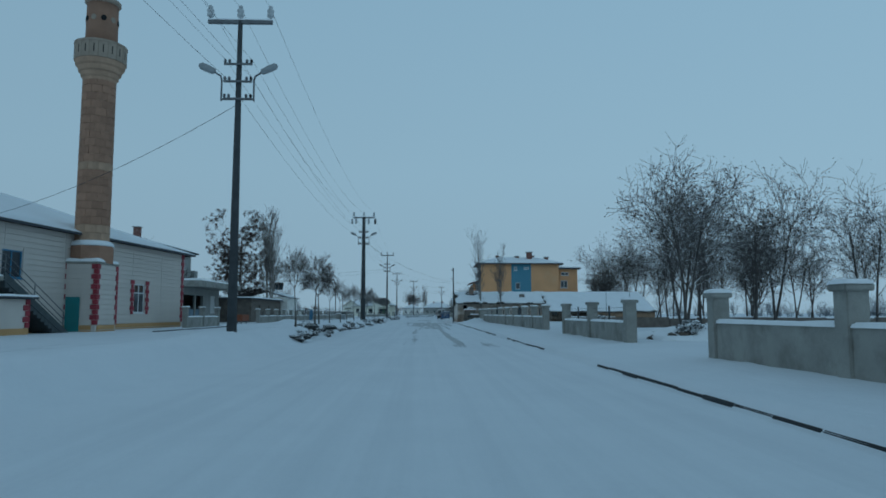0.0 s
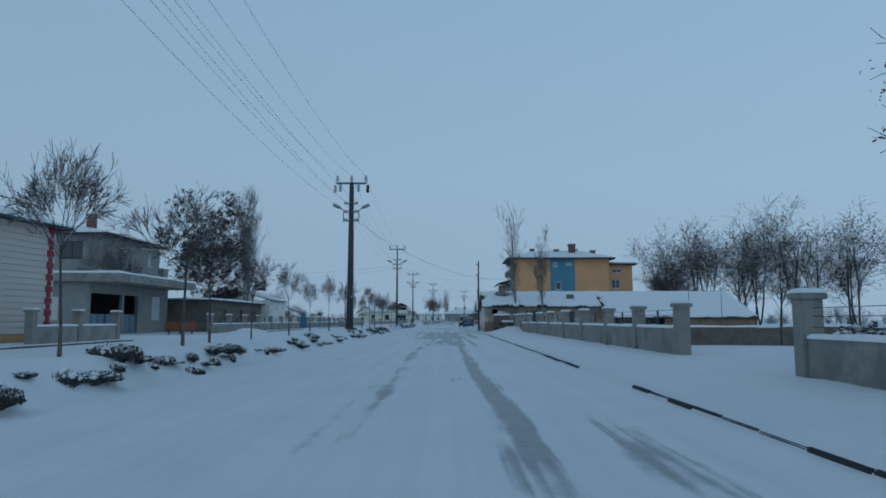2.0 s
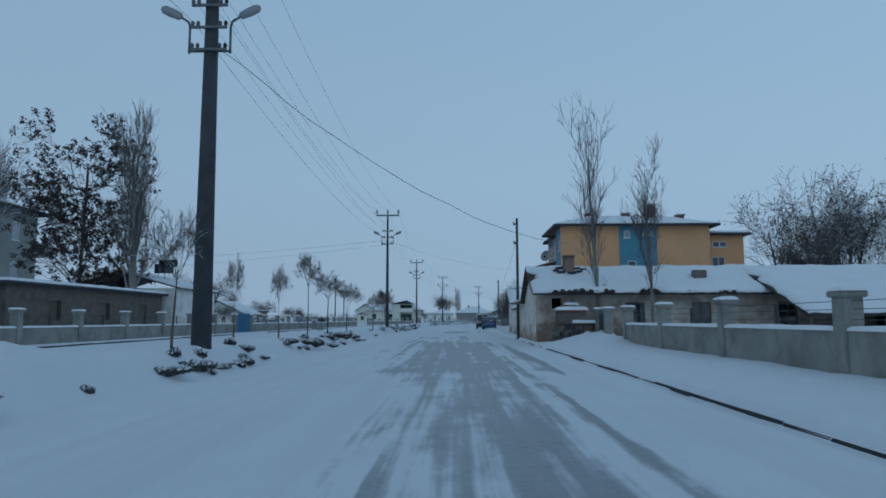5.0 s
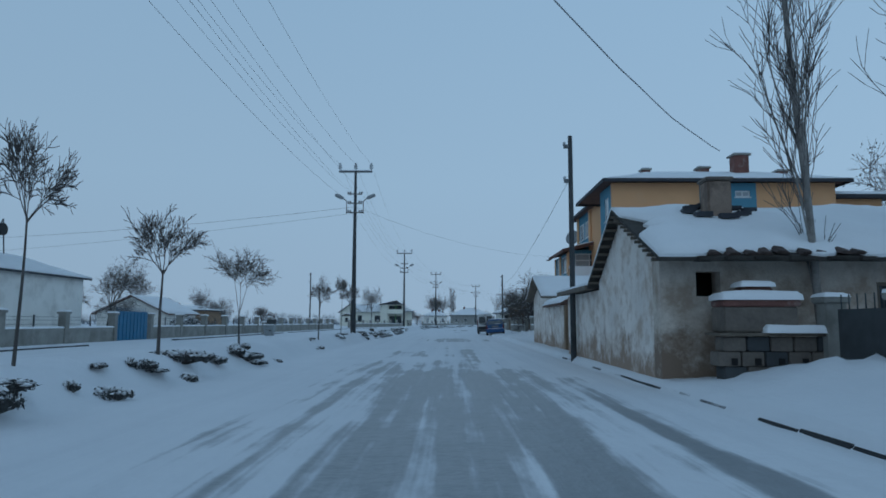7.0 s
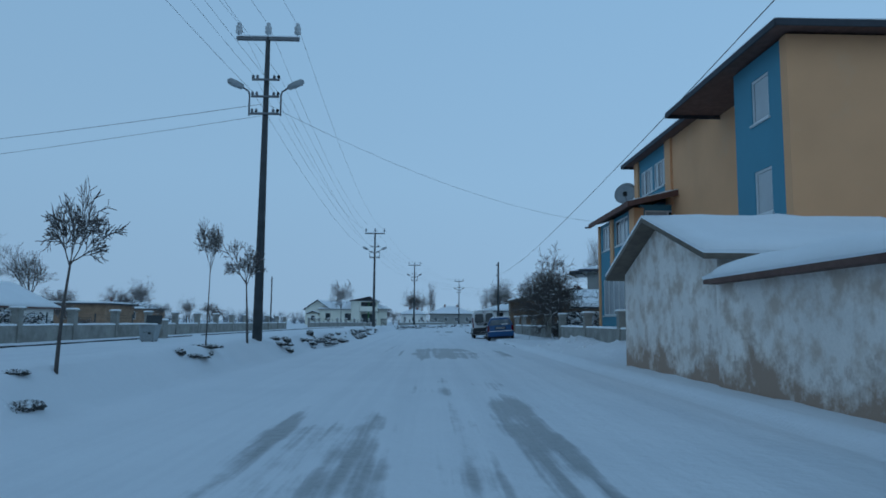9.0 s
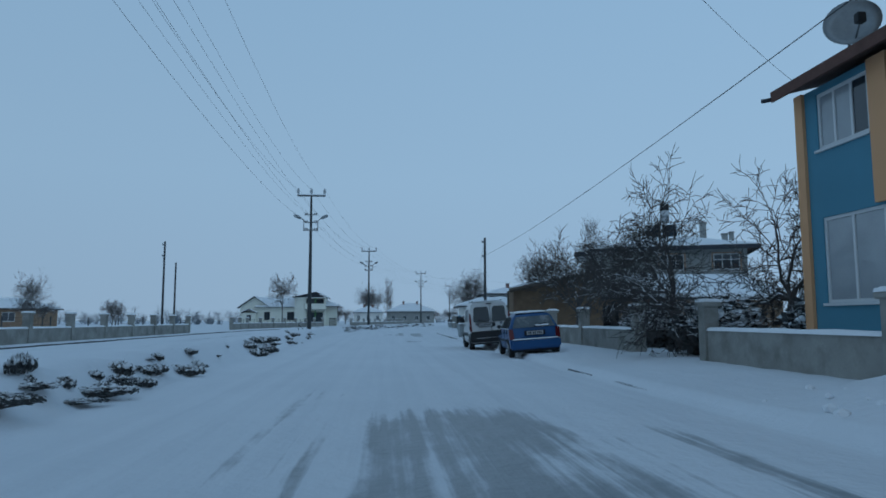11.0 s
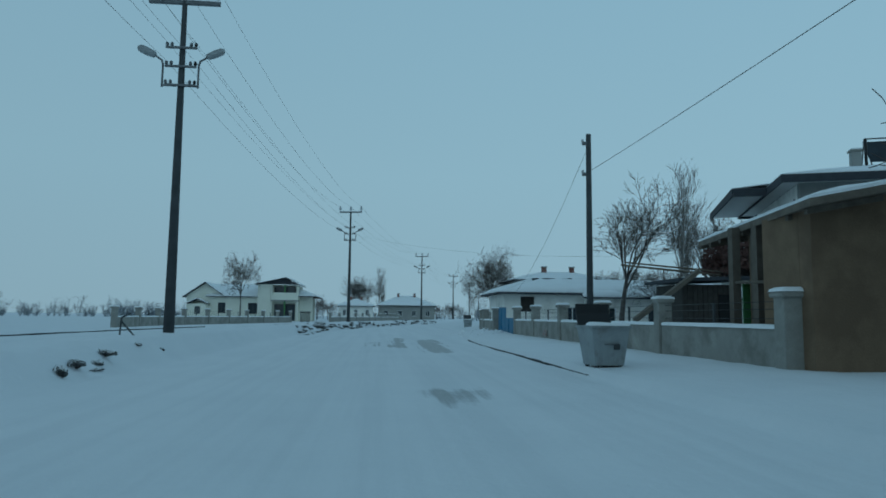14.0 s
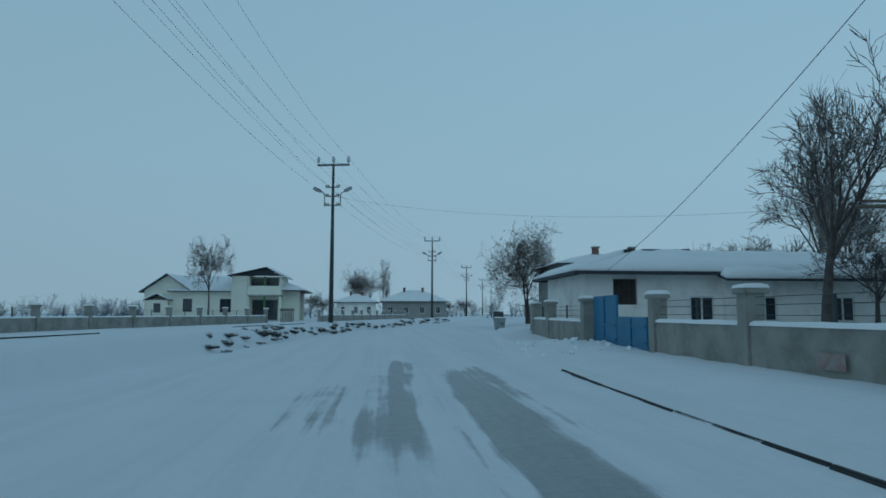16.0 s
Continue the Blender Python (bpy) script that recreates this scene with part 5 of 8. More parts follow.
while z < 14.95:
    h = 0.46
    r = 1.03 - 0.03 * (z - 5.4) / 9.6
    key = round(r, 2)
    off = 0.5 * (course % 2)
    bm = bmesh.new()
    for s in range(4):
        a, b = [2 * math.pi / nb * (0.015 + 0.97 * q / 4) for q in (s, s + 1)]
        pts = [(rr * math.cos(t), rr * math.sin(t), zz) for rr in (r - 0.06, r) for t in (a, b) for zz in (0.012, h - 0.012)]
        v = [bm.verts.new(p) for p in pts]
        for f in ((4, 6, 7, 5), (0, 4, 5, 1), (2, 3, 7, 6), (0, 2, 6, 4), (1, 5, 7, 3)):
            bm.faces.new([v[i] for i in f])
    bmesh.ops.remove_doubles(bm, verts=bm.verts[:], dist=0.0005)
    me = mesh_of("stone_block", bm, TUFF_PALE if course < 2 or course == 9 else TUFF)
    for i in range(nb):
        ob = new("stone_block", me)
        ob.parent = minaret
        ob.location = Vector((cx, cy, z)) - minaret.location
        ob.rotation_euler = (0, 0, 2 * math.pi * (i + off) / nb)
    z += h
    course += 1
part("corbel", lathe(bmesh.new(), [(1.0, 14.9), (1.02, 15.1), (1.12, 15.2), (1.16, 15.42), (1.28, 15.5), (1.34, 15.75), (1.46, 15.85), (1.52, 16.1), (1.55, 16.12)], 28, cx, cy, False), TUFF_PALE, minaret)
para = mesh_of("parapet_panel", B(1.46, 1.56, -0.27, 0.27, 0.02, 1.0, bevel=0.02), STONE_GREY)
slot = mesh_of("slot", B(1.555, 1.57, -0.03, 0.03, 0.3, 0.78), DARK)
for i in range(18):
    ob = new("parapet_panel", para)
    ob.parent = minaret
    ob.location = Vector((cx, cy, 16.1)) - minaret.location
    ob.rotation_euler = (0, 0, 2 * math.pi * i / 18)
    o2 = new("slot", slot)
    o2.parent = ob
part("parapet_rim", lathe(bmesh.new(), [(1.4, 17.08), (1.6, 17.08), (1.6, 17.2), (1.4, 17.2)], 28, cx, cy, False), STONE_GREY, minaret)
part("upper_drum", lathe(bmesh.new(), [(0.98, 16.1), (0.96, 19.75)], 24, cx, cy), TUFF, minaret)
for i in range(10):
    a = 2 * math.pi * i / 10 + 0.2
    q = Vector((cx + 0.955 * math.cos(a), cy + 0.955 * math.sin(a), 18.7))
    d = Vector((math.cos(a), math.sin(a), 0))
    part("porthole", rod(bmesh.new(), q - d * 0.05, q + d * 0.04, 0.17, k=12), STONE_GREY if i % 2 else DARK, minaret)
part("cornice", lathe(bmesh.new(), [(0.98, 19.7), (1.1, 19.8), (1.1, 19.95), (0.9, 19.96)], 24, cx, cy, False), STONE_GREY, minaret)
part("snow", lathe(bmesh.new(), [(1.08, 19.95), (1.0, 20.07), (0.8, 20.1)], 24, cx, cy), SNOW, minaret)
part("spire", lathe(bmesh.new(), [(0.85, 20.0), (0.45, 22.5), (0.04, 25.0)], 20, cx, cy), STEEL, minaret)

turn = Matrix.Translation((-18.7, 54.1, 0)) @ Matrix.Rotation(radians(-5.5), 4, "Z") @ Matrix.Translation((18.7, -54.1, 0))
for ob, dy in ((mosque, 0.0), (stair, 2.9), (kiosk, 2.9)):
    ob.matrix_basis = turn @ Matrix.Translation((0, dy, 0)) @ Matrix.Translation(ob.location)
minaret.matrix_basis = Matrix.Translation((-19.35, 40.35, 0)) @ Matrix.Diagonal((0.91, 0.91, 1, 1))

# ---- west side beyond the mosque ----
shop = thing("flat_roofed_house", "grey single-storey house with a deep flat porch roof", "house", (-26, 73, 0))
hs = [(67.2, 74.5, -0.05, 3.1), (77.0, 78.7, 1.2, 3.15)]
part("wall", pierced(bmesh.new(), "y", -23.9, -23.6, 66.8, 80.2, -0.1, 3.8, hs), RENDER_GREY, shop)
part("wall", B(-34, -23.91, 79.9, 80.2, -0.1, 3.8), RENDER_GREY, shop)
part("wall", pierced(bmesh.new(), "x", 66.8, 67.1, -34, -23.91, -0.1, 3.8, [(-27.2, -25.6, 1.2, 2.8)]), RENDER_GREY, shop)
part("wall", B(-34, -33.7, 67.11, 79.89, -0.1, 3.8), RENDER_GREY, shop)
part("shutter", B(-27.2, -25.6, 66.84, 66.9, 1.2, 2.8), FRAME_WHITE, shop, "white closed roller shutter")
part("shutter", B(-23.72, -23.66, 77.0, 78.7, 1.2, 3.15), FRAME_WHITE, shop, "white closed roller shutter")
for k in range(10):
    part("shutter_slat", B(-23.655, -23.64, 77.02, 78.68, 1.22 + k * 0.193, 1.38 + k * 0.193), FRAME_WHITE, shop)
for y0, y1 in ((67.4, 69.4), (69.5, 71.8), (72.2, 74.4)):
    leaf = part("gate_leaf", B(-23.78, -23.72, y0, y1, 0.05, 1.65, bevel=0.01), BLUE_FADED, shop, "faded blue sheet-metal gate leaf")
    for y in (y0 + 0.05, (y0 + y1) / 2, y1 - 0.09):
        part("rib", B(-23.715, -23.69, y, y + 0.04, 0.1, 1.6), STEEL, leaf)
part("pier", B(-23.85, -23.62, 71.85, 72.15, -0.05, 3.1), RENDER_GREY, shop)
part("back_wall", B(-30.0, -29.8, 67.2, 79.8, -0.1, 3.7), RENDER_GREY, shop)
part("roof_slab", B(-34.4, -21.2, 66.3, 80.4, 3.82, 4.4, bevel=0.03), CONCRETE, shop)
part("snow", soft_slab(bmesh.new(), -34.3, -21.25, 66.4, 80.35, 4.4, 0.16, 0.7, 0.05, 0.15), SNOW, shop)
rusty = thing("rusty_cart", "rust-orange steel bin standing before the flat-roofed house", "bin", (-18.6, 70.5, 0.2))
part("body", B(-19.3, -18.0, 69.3, 71.9, 0.45, 1.1, bevel=0.04), material("rust_orange_paint", (0.22, 0.07, 0.035), 0.7, var=0.25, scale=3), rusty)
for x, y in ((-19.1, 69.6), (-18.2, 69.6), (-19.1, 71.6), (-18.2, 71.6)):
    part("leg", B(x - 0.05, x + 0.05, y - 0.05, y + 0.05, 0.1, 0.46), STEEL, rusty)

block = thing("grey_house", "tall grey rendered house with small windows and a snowy roof", "house", (-44, 102, 0))
hb = [(y, y + 1.0, z, z + 1.6) for z in (4.6, 8.0) for y in (99.0, 106.6)]
part("wall", pierced(bmesh.new(), "y", -37.4, -37.0, 95, 110, -0.1, 10.7, hb), RENDER_GREY, block)
hsb = [(-41.6, -39.2, 8.0, 9.9), (-48.0, -45.6, 8.0, 9.9)]
part("wall", pierced(bmesh.new(), "x", 95.0, 95.4, -54, -37.41, -0.1, 10.7, hsb), RENDER_GREY, block)
part("wall", B(-54, -37.41, 109.6, 110, -0.1, 10.7), RENDER_GREY, block)
part("wall", B(-54, -53.6, 95.41, 109.59, -0.1, 10.7), RENDER_GREY, block)
for h in hb:
    window(block, "y", -37.0, *h, 1, 1, GLASS_CURTAIN)
for h in hsb:
    window(block, "x", 95.0, *h, -1, 2, GLASS_DARK, frame=TRIM_DARK)
hip_roof(block, -54, -37.0, 95, 110, 10.75, 12.6, tile=TRIM_DARK, over=0.9, snow=0.2, seed=71, thick=0.2)
part("balcony", B(-38.6, -36.4, 110.01, 111.6, 6.9, 8.0, bevel=0.02), RENDER_GREY, block)
chimney(block, -43.5, 104.8, 11.6, 14.3, 0.9)

barn = thing("low_stone_barn", "long low dark stone barn with a flat snowy roof", "barn", (-20, 91, 0))
part("wall", pierced(bmesh.new(), "y", -20.4, -20.0, 80.8, 97.3, -0.1, 2.9, [(84, 85.2, 1.2, 2.2), (89, 90.2, 1.2, 2.2), (94, 95, 1.2, 2.2)]), STONE_DARK, barn)
part("wall", B(-27, -20.41, 80.8, 81.15, -0.1, 2.9), STONE_DARK, barn)
part("wall", B(-27, -26.6, 81.16, 97.3, -0.1, 2.9), STONE_DARK, barn)
for y in (84, 89, 94):
    part("shutter", B(-20.2, -20.12, y, y + 1.0, 1.2, 2.2), WOOD_GREY, barn)
part("roof", B(-27.4, -19.6, 80.4, 97.38, 2.9, 3.02), TRIM_DARK, barn)
part("snow", soft_slab(bmesh.new(), -27.3, -19.65, 80.5, 97.36, 3.02, 0.16, 0.8, 0.05, 0.12), SNOW, barn)
white = thing("whitewashed_hut", "low whitewashed house with rounded snowy roof behind the wall", "house", (-20, 101, 0))
part("wall", B(-19.4, -19.05, 97.45, 104.9, -0.1, 3.45), WHITEWASH, white)
part("wall", B(-27, -19.41, 104.55, 104.9, -0.1, 3.45), WHITEWASH, white)
part("wall", B(-27, -19.41, 97.45, 97.8, -0.1, 3.45), WHITEWASH, white)
gable_roof(white, "y", 97.42, 105.2, -18.75, -27.4, 3.45, -23.2, 4.7, 3.45, seed=9, tile=TRIM_DARK)
heater = thing("roof_water_heater", "dark rooftop water heater on a bent steel frame", "water heater", (-22.0, 100, 4.5))
part("tank", rod(bmesh.new(), (-22.6, 100, 5.4), (-21.4, 100, 5.4), 0.28, k=14), BLACK_PLASTIC, heater)
for x in (-22.4, -21.6):
    bm = bmesh.new()
    rod(bm, (x, 100.4, 4.3), (x, 100.2, 5.9), 0.03, k=6)
    rod(bm, (x, 100.2, 5.9), (x, 99.2, 4.4), 0.03, k=6)
    part("frame", bm, STEEL, heater)
part("panel", obox(bmesh.new(), (-22.7, 99.3), (-21.3, 99.3), 0.06, 4.6, 5.3), GLASS_DARK, heater)
heater.location.x += 1.2

bgate = thing("blue_gate", "bright blue sheet-steel gate in the concrete wall", "gate", (-17.35, 106.8, 0.2))
part("frame", B(-17.45, -17.25, 105.15, 108.7, 0.15, 1.75, bevel=0.02), BLUE_GATE, bgate)
for i in range(8):
    part("rib", B(-17.24, -17.215, 105.3 + i * 0.42, 105.36 + i * 0.42, 0.22, 1.7), BLUE_GATE, bgate)
for i in range(14):
    part("spike", rod(bmesh.new(), (-17.35, 105.25 + i * 0.255, 1.74), (-17.35, 105.25 + i * 0.255, 1.98), 0.018, 0.004, 5), BLUE_GATE, bgate)

hut = thing("gabled_hut", "small white gabled hut with a snowy roof", "hut", (-25.5, 127, 0))
prof = [(-28.4, -0.1), (-22.8, -0.1), (-22.8, 1.9), (-25.6, 3.2), (-28.4, 1.9)]
part("wall", prism(bmesh.new(), prof, "y", 124.5, 131), WHITEWASH, hut)
gable_roof(hut, "y", 124.2, 131.3, -22.5, -28.7, 1.85, -25.6, 3.35, 1.85, seed=12)
brown = thing("brown_shed", "low brown brick shed beyond the field wall", "shed", (-34, 155, 0))
part("wall", B(-38, -29.5, 152, 158, -0.1, 2.5), MUDWALL, brown)
part("roof", B(-38.4, -29.1, 151.6, 158.4, 2.5, 2.62), TRIM_DARK, brown)
part("snow", soft_slab(bmesh.new(), -38.3, -29.2, 151.7, 158.3, 2.62, 0.14, 0.8), SNOW, brown)
post = thing("stone_post", "squat grey utility box by the second carriageway", "box", (-15.7, 129, 0.2))
part("body", B(-16.1, -15.3, 128.6, 129.4, 0.1, 1.15, bevel=0.03), CONCRETE, post)
part("snow", soft_slab(bmesh.new(), -16.12, -15.28, 128.58, 129.42, 1.15, 0.1, 0.2), SNOW, post)

villa = thing("white_villa", "pale villa with a gabled wing and a two-storey balcony tower", "house", (-20, 251, 0))
hv = [(-23.7, -22.6, 1.4, 2.9), (-19.3, -17.8, 1.3, 2.9)]
part("wall", pierced(bmesh.new(), "x", 247.0, 247.35, -28.3, -16.4, 0, 3.9, hv), CREAM, villa)
part("wall", B(-28.3, -27.95, 247.36, 257, 0, 3.9), CREAM, villa)
part("wall", B(-28.3, -10.2, 256.65, 257, 0, 3.9), CREAM, villa)
for h in hv:
    window(villa, "x", 247.0, *h, -1, 2, GLASS_DARK, frame=TRIM_DARK)
part("gable", prism(bmesh.new(), [(-28.3, 3.9), (-25.6, 5.75), (-22.9, 3.9)], "y", 247.02, 247.3), CREAM, villa)
gable_roof(villa, "y", 246.4, 252.5, -28.8, -22.4, 3.7, -25.6, 5.95, 3.7, seed=15, snow=0.16, tile=TRIM_DARK)
gable_roof(villa, "x", -25.4, -16.2, 246.4, 257.5, 3.85, 251.5, 5.85, 3.85, seed=18, snow=0.16, tile=TRIM_DARK)
part("porch_wall", B(-27.6, -25.2, 245.9, 246.99, 0, 2.7), CREAM, villa)
part("porch_window", B(-26.8, -26.0, 245.86, 245.898, 1.2, 2.3), GLASS_DARK, villa)
gable_roof(villa, "y", 245.5, 247.0, -27.9, -24.9, 2.75, -26.4, 3.45, 2.75, seed=19, snow=0.12, tile=TRIM_DARK)
hip_roof(villa, -16.0, -9.6, 247.4, 257, 4.0, 5.4, seed=16, over=0.5, snow=0.14)
part("tower_wall", B(-17.8, -11.9, 247.8, 253, 0, 5.7), CREAM, villa)
part("tower_wall", B(-17.8, -15.9, 246.3, 247.79, 0, 5.7), CREAM, villa)
part("balcony_parapet", B(-15.85, -11.8, 246.2, 246.4, 3.4, 4.5), CREAM, villa)
part("balcony_side", B(-12.0, -11.8, 246.41, 247.8, 3.4, 4.5), CREAM, villa)
part("balcony_floor", B(-15.85, -11.8, 246.2, 247.8, 3.2, 3.4), CONCRETE, villa)
part("balcony_window", B(-15.6, -12.3, 247.7, 247.79, 3.6, 5.5), GLASS_DARK, villa)
part("porch_window", B(-15.5, -12.4, 247.7, 247.79, 0.3, 2.8), GLASS_DARK, villa)
for x in (-15.75, -13.8, -11.9):
    part("post", B(x - 0.1, x + 0.1, 246.22, 246.42, 0, 5.65), GREEN_PAINT if x == -13.8 else CREAM, villa)
part("rear_wall", B(-11.89, -9.8, 248.4, 248.75, 0, 3.9), CREAM, villa)
part("tower_gable", prism(bmesh.new(), [(-17.6, 5.75), (-13.7, 6.6), (-11.7, 5.7)], "y", 246.3, 246.5), TRIM_DARK, villa)
gable_roof(villa, "y", 245.8, 253.5, -18.2, -11.4, 5.75, -13.6, 6.8, 5.65, seed=17, tile=TRIM_DARK, snow=0.12)
vgate = thing("iron_gate", "dark iron gate in the wall before the villa", "gate", (-9.5, 236.5, 0.2))
for i in range(9):
    part("bar", rod(bmesh.new(), (-10.2 + i * 0.13, 235.6 + i * 0.25, 0.2), (-10.2 + i * 0.13, 235.6 + i * 0.25, 1.7), 0.05, k=6), POLE_DARK, vgate)
part("rail", rod(bmesh.new(), (-10.3, 235.4, 1.5), (-9.1, 237.8, 1.5), 0.06, k=6), POLE_DARK, vgate)


def cottage(x0, x1, y0, y1, h, zr, label, mat, seed, nwin=3, wins="x", chims=2):
    c = thing("village_house", label, "house", ((x0 + x1) / 2, (y0 + y1) / 2, 0), "houses of the village beyond")
    step = (x1 - x0) / nwin
    hs_ = [(x0 + step * (i + 0.35), x0 + step * (i + 0.65), 1.2, 2.5) for i in range(nwin)]
    part("wall", pierced(bmesh.new(), "x", y0, y0 + 0.3, x0, x1, -0.1, h, hs_), mat, c)
    part("wall", B(x0, x0 + 0.3, y0 + 0.31, y1, -0.1, h), mat, c)
    part("wall", B(x1 - 0.3, x1, y0 + 0.31, y1, -0.1, h), mat, c)
    part("wall", B(x0 + 0.31, x1 - 0.31, y1 - 0.3, y1, -0.1, h), mat, c)
    for q in hs_:
        window(c, "x", y0, *q, -1, 2, GLASS_DARK)
    hip_roof(c, x0, x1, y0, y1, h + 0.02, zr, seed=seed, over=0.6, snow=0.18)
    for i in range(chims):
        chimney(c, x0 + (x1 - x0) * (0.35 + 0.3 * i), (y0 + y1) / 2 - 1, zr - 0.9, zr + 0.5, 0.5)
    return c


cottage(-8.4, -0.8, 296, 304, 3.3, 5.0, "low whitewashed village house under a snowy hipped roof", WHITEWASH, 31)
cottage(0.6, 13.6, 302, 312, 3.6, 6.0, "wide pale village house with chimneys on a snowy hipped roof", RENDER_GREY, 32, 4)
cottage(15.5, 26.5, 216, 225, 5.3, 6.5, "pale house with a low snowy roof behind the farmhouse", RENDER_GREY, 33, 3, chims=2)
cottage(-62, -50, 212, 220, 3.0, 4.6, "small far house beyond the snowy field", MUDWALL, 34, 2, chims=1)
cottage(38, 50, 330, 340, 3.4, 5.4, "far village house at the end of the street", RENDER_GREY, 35, 3)

# ---- east side: old house, yard and outhouse ----
old = thing("old_farmhouse", "derelict farmhouse with flaking plaster and a sagging snowy roof", "house", (10, 85, 0))
ho = [(4.95, 5.42, 1.72, 2.2), (8.4, 9.3, 0.9, 2.0), (11.5, 12.4, 0.9, 2.0), (15.5, 16.4, 0.9, 2.0), (20.0, 21.0, 0.9, 2.0)]
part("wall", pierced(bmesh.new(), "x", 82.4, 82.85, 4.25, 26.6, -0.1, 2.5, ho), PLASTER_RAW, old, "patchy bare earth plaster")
part("gable_wall", prism(bmesh.new(), [(82.86, -0.1), (87.7, -0.1), (87.7, 2.3), (85.1, 3.75), (82.86, 2.5)], "x", 4.25, 4.7), PLASTER, old)
part("gable_wall", prism(bmesh.new(), [(82.86, -0.1), (87.7, -0.1), (87.7, 2.3), (85.1, 3.75), (82.86, 2.5)], "x", 26.15, 26.6), PLASTER, old)
part("wall", B(4.71, 26.14, 87.3, 87.7, -0.1, 2.3), PLASTER, old)
# added black sheet behind the openings, painting the indoor shade
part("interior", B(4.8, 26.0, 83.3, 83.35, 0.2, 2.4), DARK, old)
for h in ho[1:]:
    window(old, "x", 82.4, *h, -1, 2, GLASS_DARK, frame=WOOD_GREY)
roof = gable_roof(old, "x", 4.0, 27.0, 81.55, 88.1, 2.40, 85.1, 3.86, 2.22, seed=21, snow=0.17, amp=0.1, thick=0.08, tile=DARK_WOOD, rag=0.16, verge=0.06)
for i in range(12):
    y = 81.9 + i * 0.28
    z = 2.40 + (y - 81.55) / (85.1 - 81.55) * 1.46
    part("batten_end", B(3.97, 4.3, y, y + 0.06, z - 0.19, z - 0.13), WOOD_GREY, old)
for i in range(9):
    y = 85.3 + i * 0.3
    z = 3.86 - (y - 85.1) / 3.0 * 1.64
    part("batten_end", B(3.97, 4.3, y, y + 0.06, z - 0.19, z - 0.13), WOOD_GREY, old)
for i in range(34):
    x = 4.6 + i * 0.62 + random.uniform(-0.15, 0.15)
    part("eave_tile", B(x, x + random.uniform(0.3, 0.5), 81.45, 81.75, 2.35 + random.uniform(-0.03, 0.02), 2.41, bevel=0.02), DARK_WOOD, old)
rt = random.Random(17)
tile_me = mesh_of("roof_tile", prism(bmesh.new(), [(-0.14, 0.0), (-0.07, 0.045), (0.07, 0.045), (0.14, 0.0), (0.1, -0.015), (-0.1, -0.015)], "y", -0.2, 0.2), SOOTY_TILE)
for i in range(66):
    ob = new("roof_tile", tile_me)
    ob.parent = old
    yt = 81.8
    ob.location = Vector((4.3 + 0.34 * i + rt.uniform(-0.05, 0.05), yt, 2.42 + (yt - 81.55) * 0.411 + rt.uniform(0.0, 0.03))) - old.location
    ob.rotation_euler = (radians(22) + rt.uniform(-0.08, 0.08), rt.uniform(-0.1, 0.1), rt.uniform(-0.15, 0.15))
ch = part("chimney", B(5.78, 6.3, 83.8, 84.3, 3.0, 4.3, bevel=0.04), EARTH_PLASTER, old, "mud-plastered chimney stack")
part("chimney_slab", B(5.74, 6.34, 83.76, 84.34, 4.28, 4.36, bevel=0.02), STONE_DARK, ch)
stub2 = part("chimney", B(11.85, 12.45, 82.9, 83.4, 2.7, 3.55, bevel=0.04), STONE_DARK, old, "short stone chimney")
part("snow_cap", soft_slab(bmesh.new(), 11.85, 12.45, 82.9, 83.4, 3.54, 0.08, 0.2), SNOW, stub2)
# the eave runs far down over an open shelter at the back of the house
part("shelter_roof", prism(bmesh.new(), [(77.9, 1.42), (84.6, 3.78), (84.6, 3.7), (77.9, 1.32)], "x", 14.6, 27.0), DARK_WOOD, old)
part("snow_blanket", blanket(bmesh.new(), ((14.6, 77.9, 1.43), (27.0, 77.9, 1.43), (27.0, 84.6, 3.79), (14.6, 84.6, 3.79)), 0.16, 40, 16, 0.08, 33, 0.12, 0.06), SNOW, old)
part("shelter_wall", B(19.2, 26.8, 78.2, 78.5, -0.1, 1.36), MUDWALL, old, "low mud-brick wall")
part("shelter_wall", prism(bmesh.new(), [(78.51, -0.1), (82.39, -0.1), (82.39, 2.75), (78.51, 1.45)], "x", 26.5, 26.8), MUDWALL, old)
for x in (14.8, 16.3, 17.8):
    part("shelter_post", rod(bmesh.new(), (x, 78.1, -0.1), (x, 78.1, 1.42), 0.07, 0.06, 7), WOOD_GREY, old)
for x in (21.0, 23.7):
    pl = thing("thin_pole", "thin bare upright pole beside the low shelter roof", "pole", (x, 77.5, 0), "thin poles at the shelter")
    part("shaft", rod(bmesh.new(), (x, 77.5, -0.2), (x, 77.5, 3.65), 0.03, 0.022, 6), STEEL, pl)
for i in range(14):
    a = random.uniform(0, 6.28)
    x, y = 6.05 + 0.62 * math.cos(a) * random.uniform(0.8, 1.3), 84.0 + 0.4 * math.sin(a)
    z = 2.42 + (y - 81.55) * 0.44
    part("loose_tile", B(x - 0.14, x + 0.14, y - 0.09, y + 0.09, z + 0.1, z + 0.17 + random.uniform(0, 0.05)), TRIM_DARK, old)
lean = thing("lean_to", "low lean-to with patched plaster beside the farmhouse", "shed", (5.5, 90, 0))
part("wall", B(4.3, 4.7, 87.75, 92.9, -0.1, 2.1), PLASTER, lean)
part("wall", B(4.71, 9, 92.5, 92.9, -0.1, 2.1), PLASTER, lean)
part("wall", B(8.6, 9, 87.75, 92.49, -0.1, 2.1), PLASTER, lean)
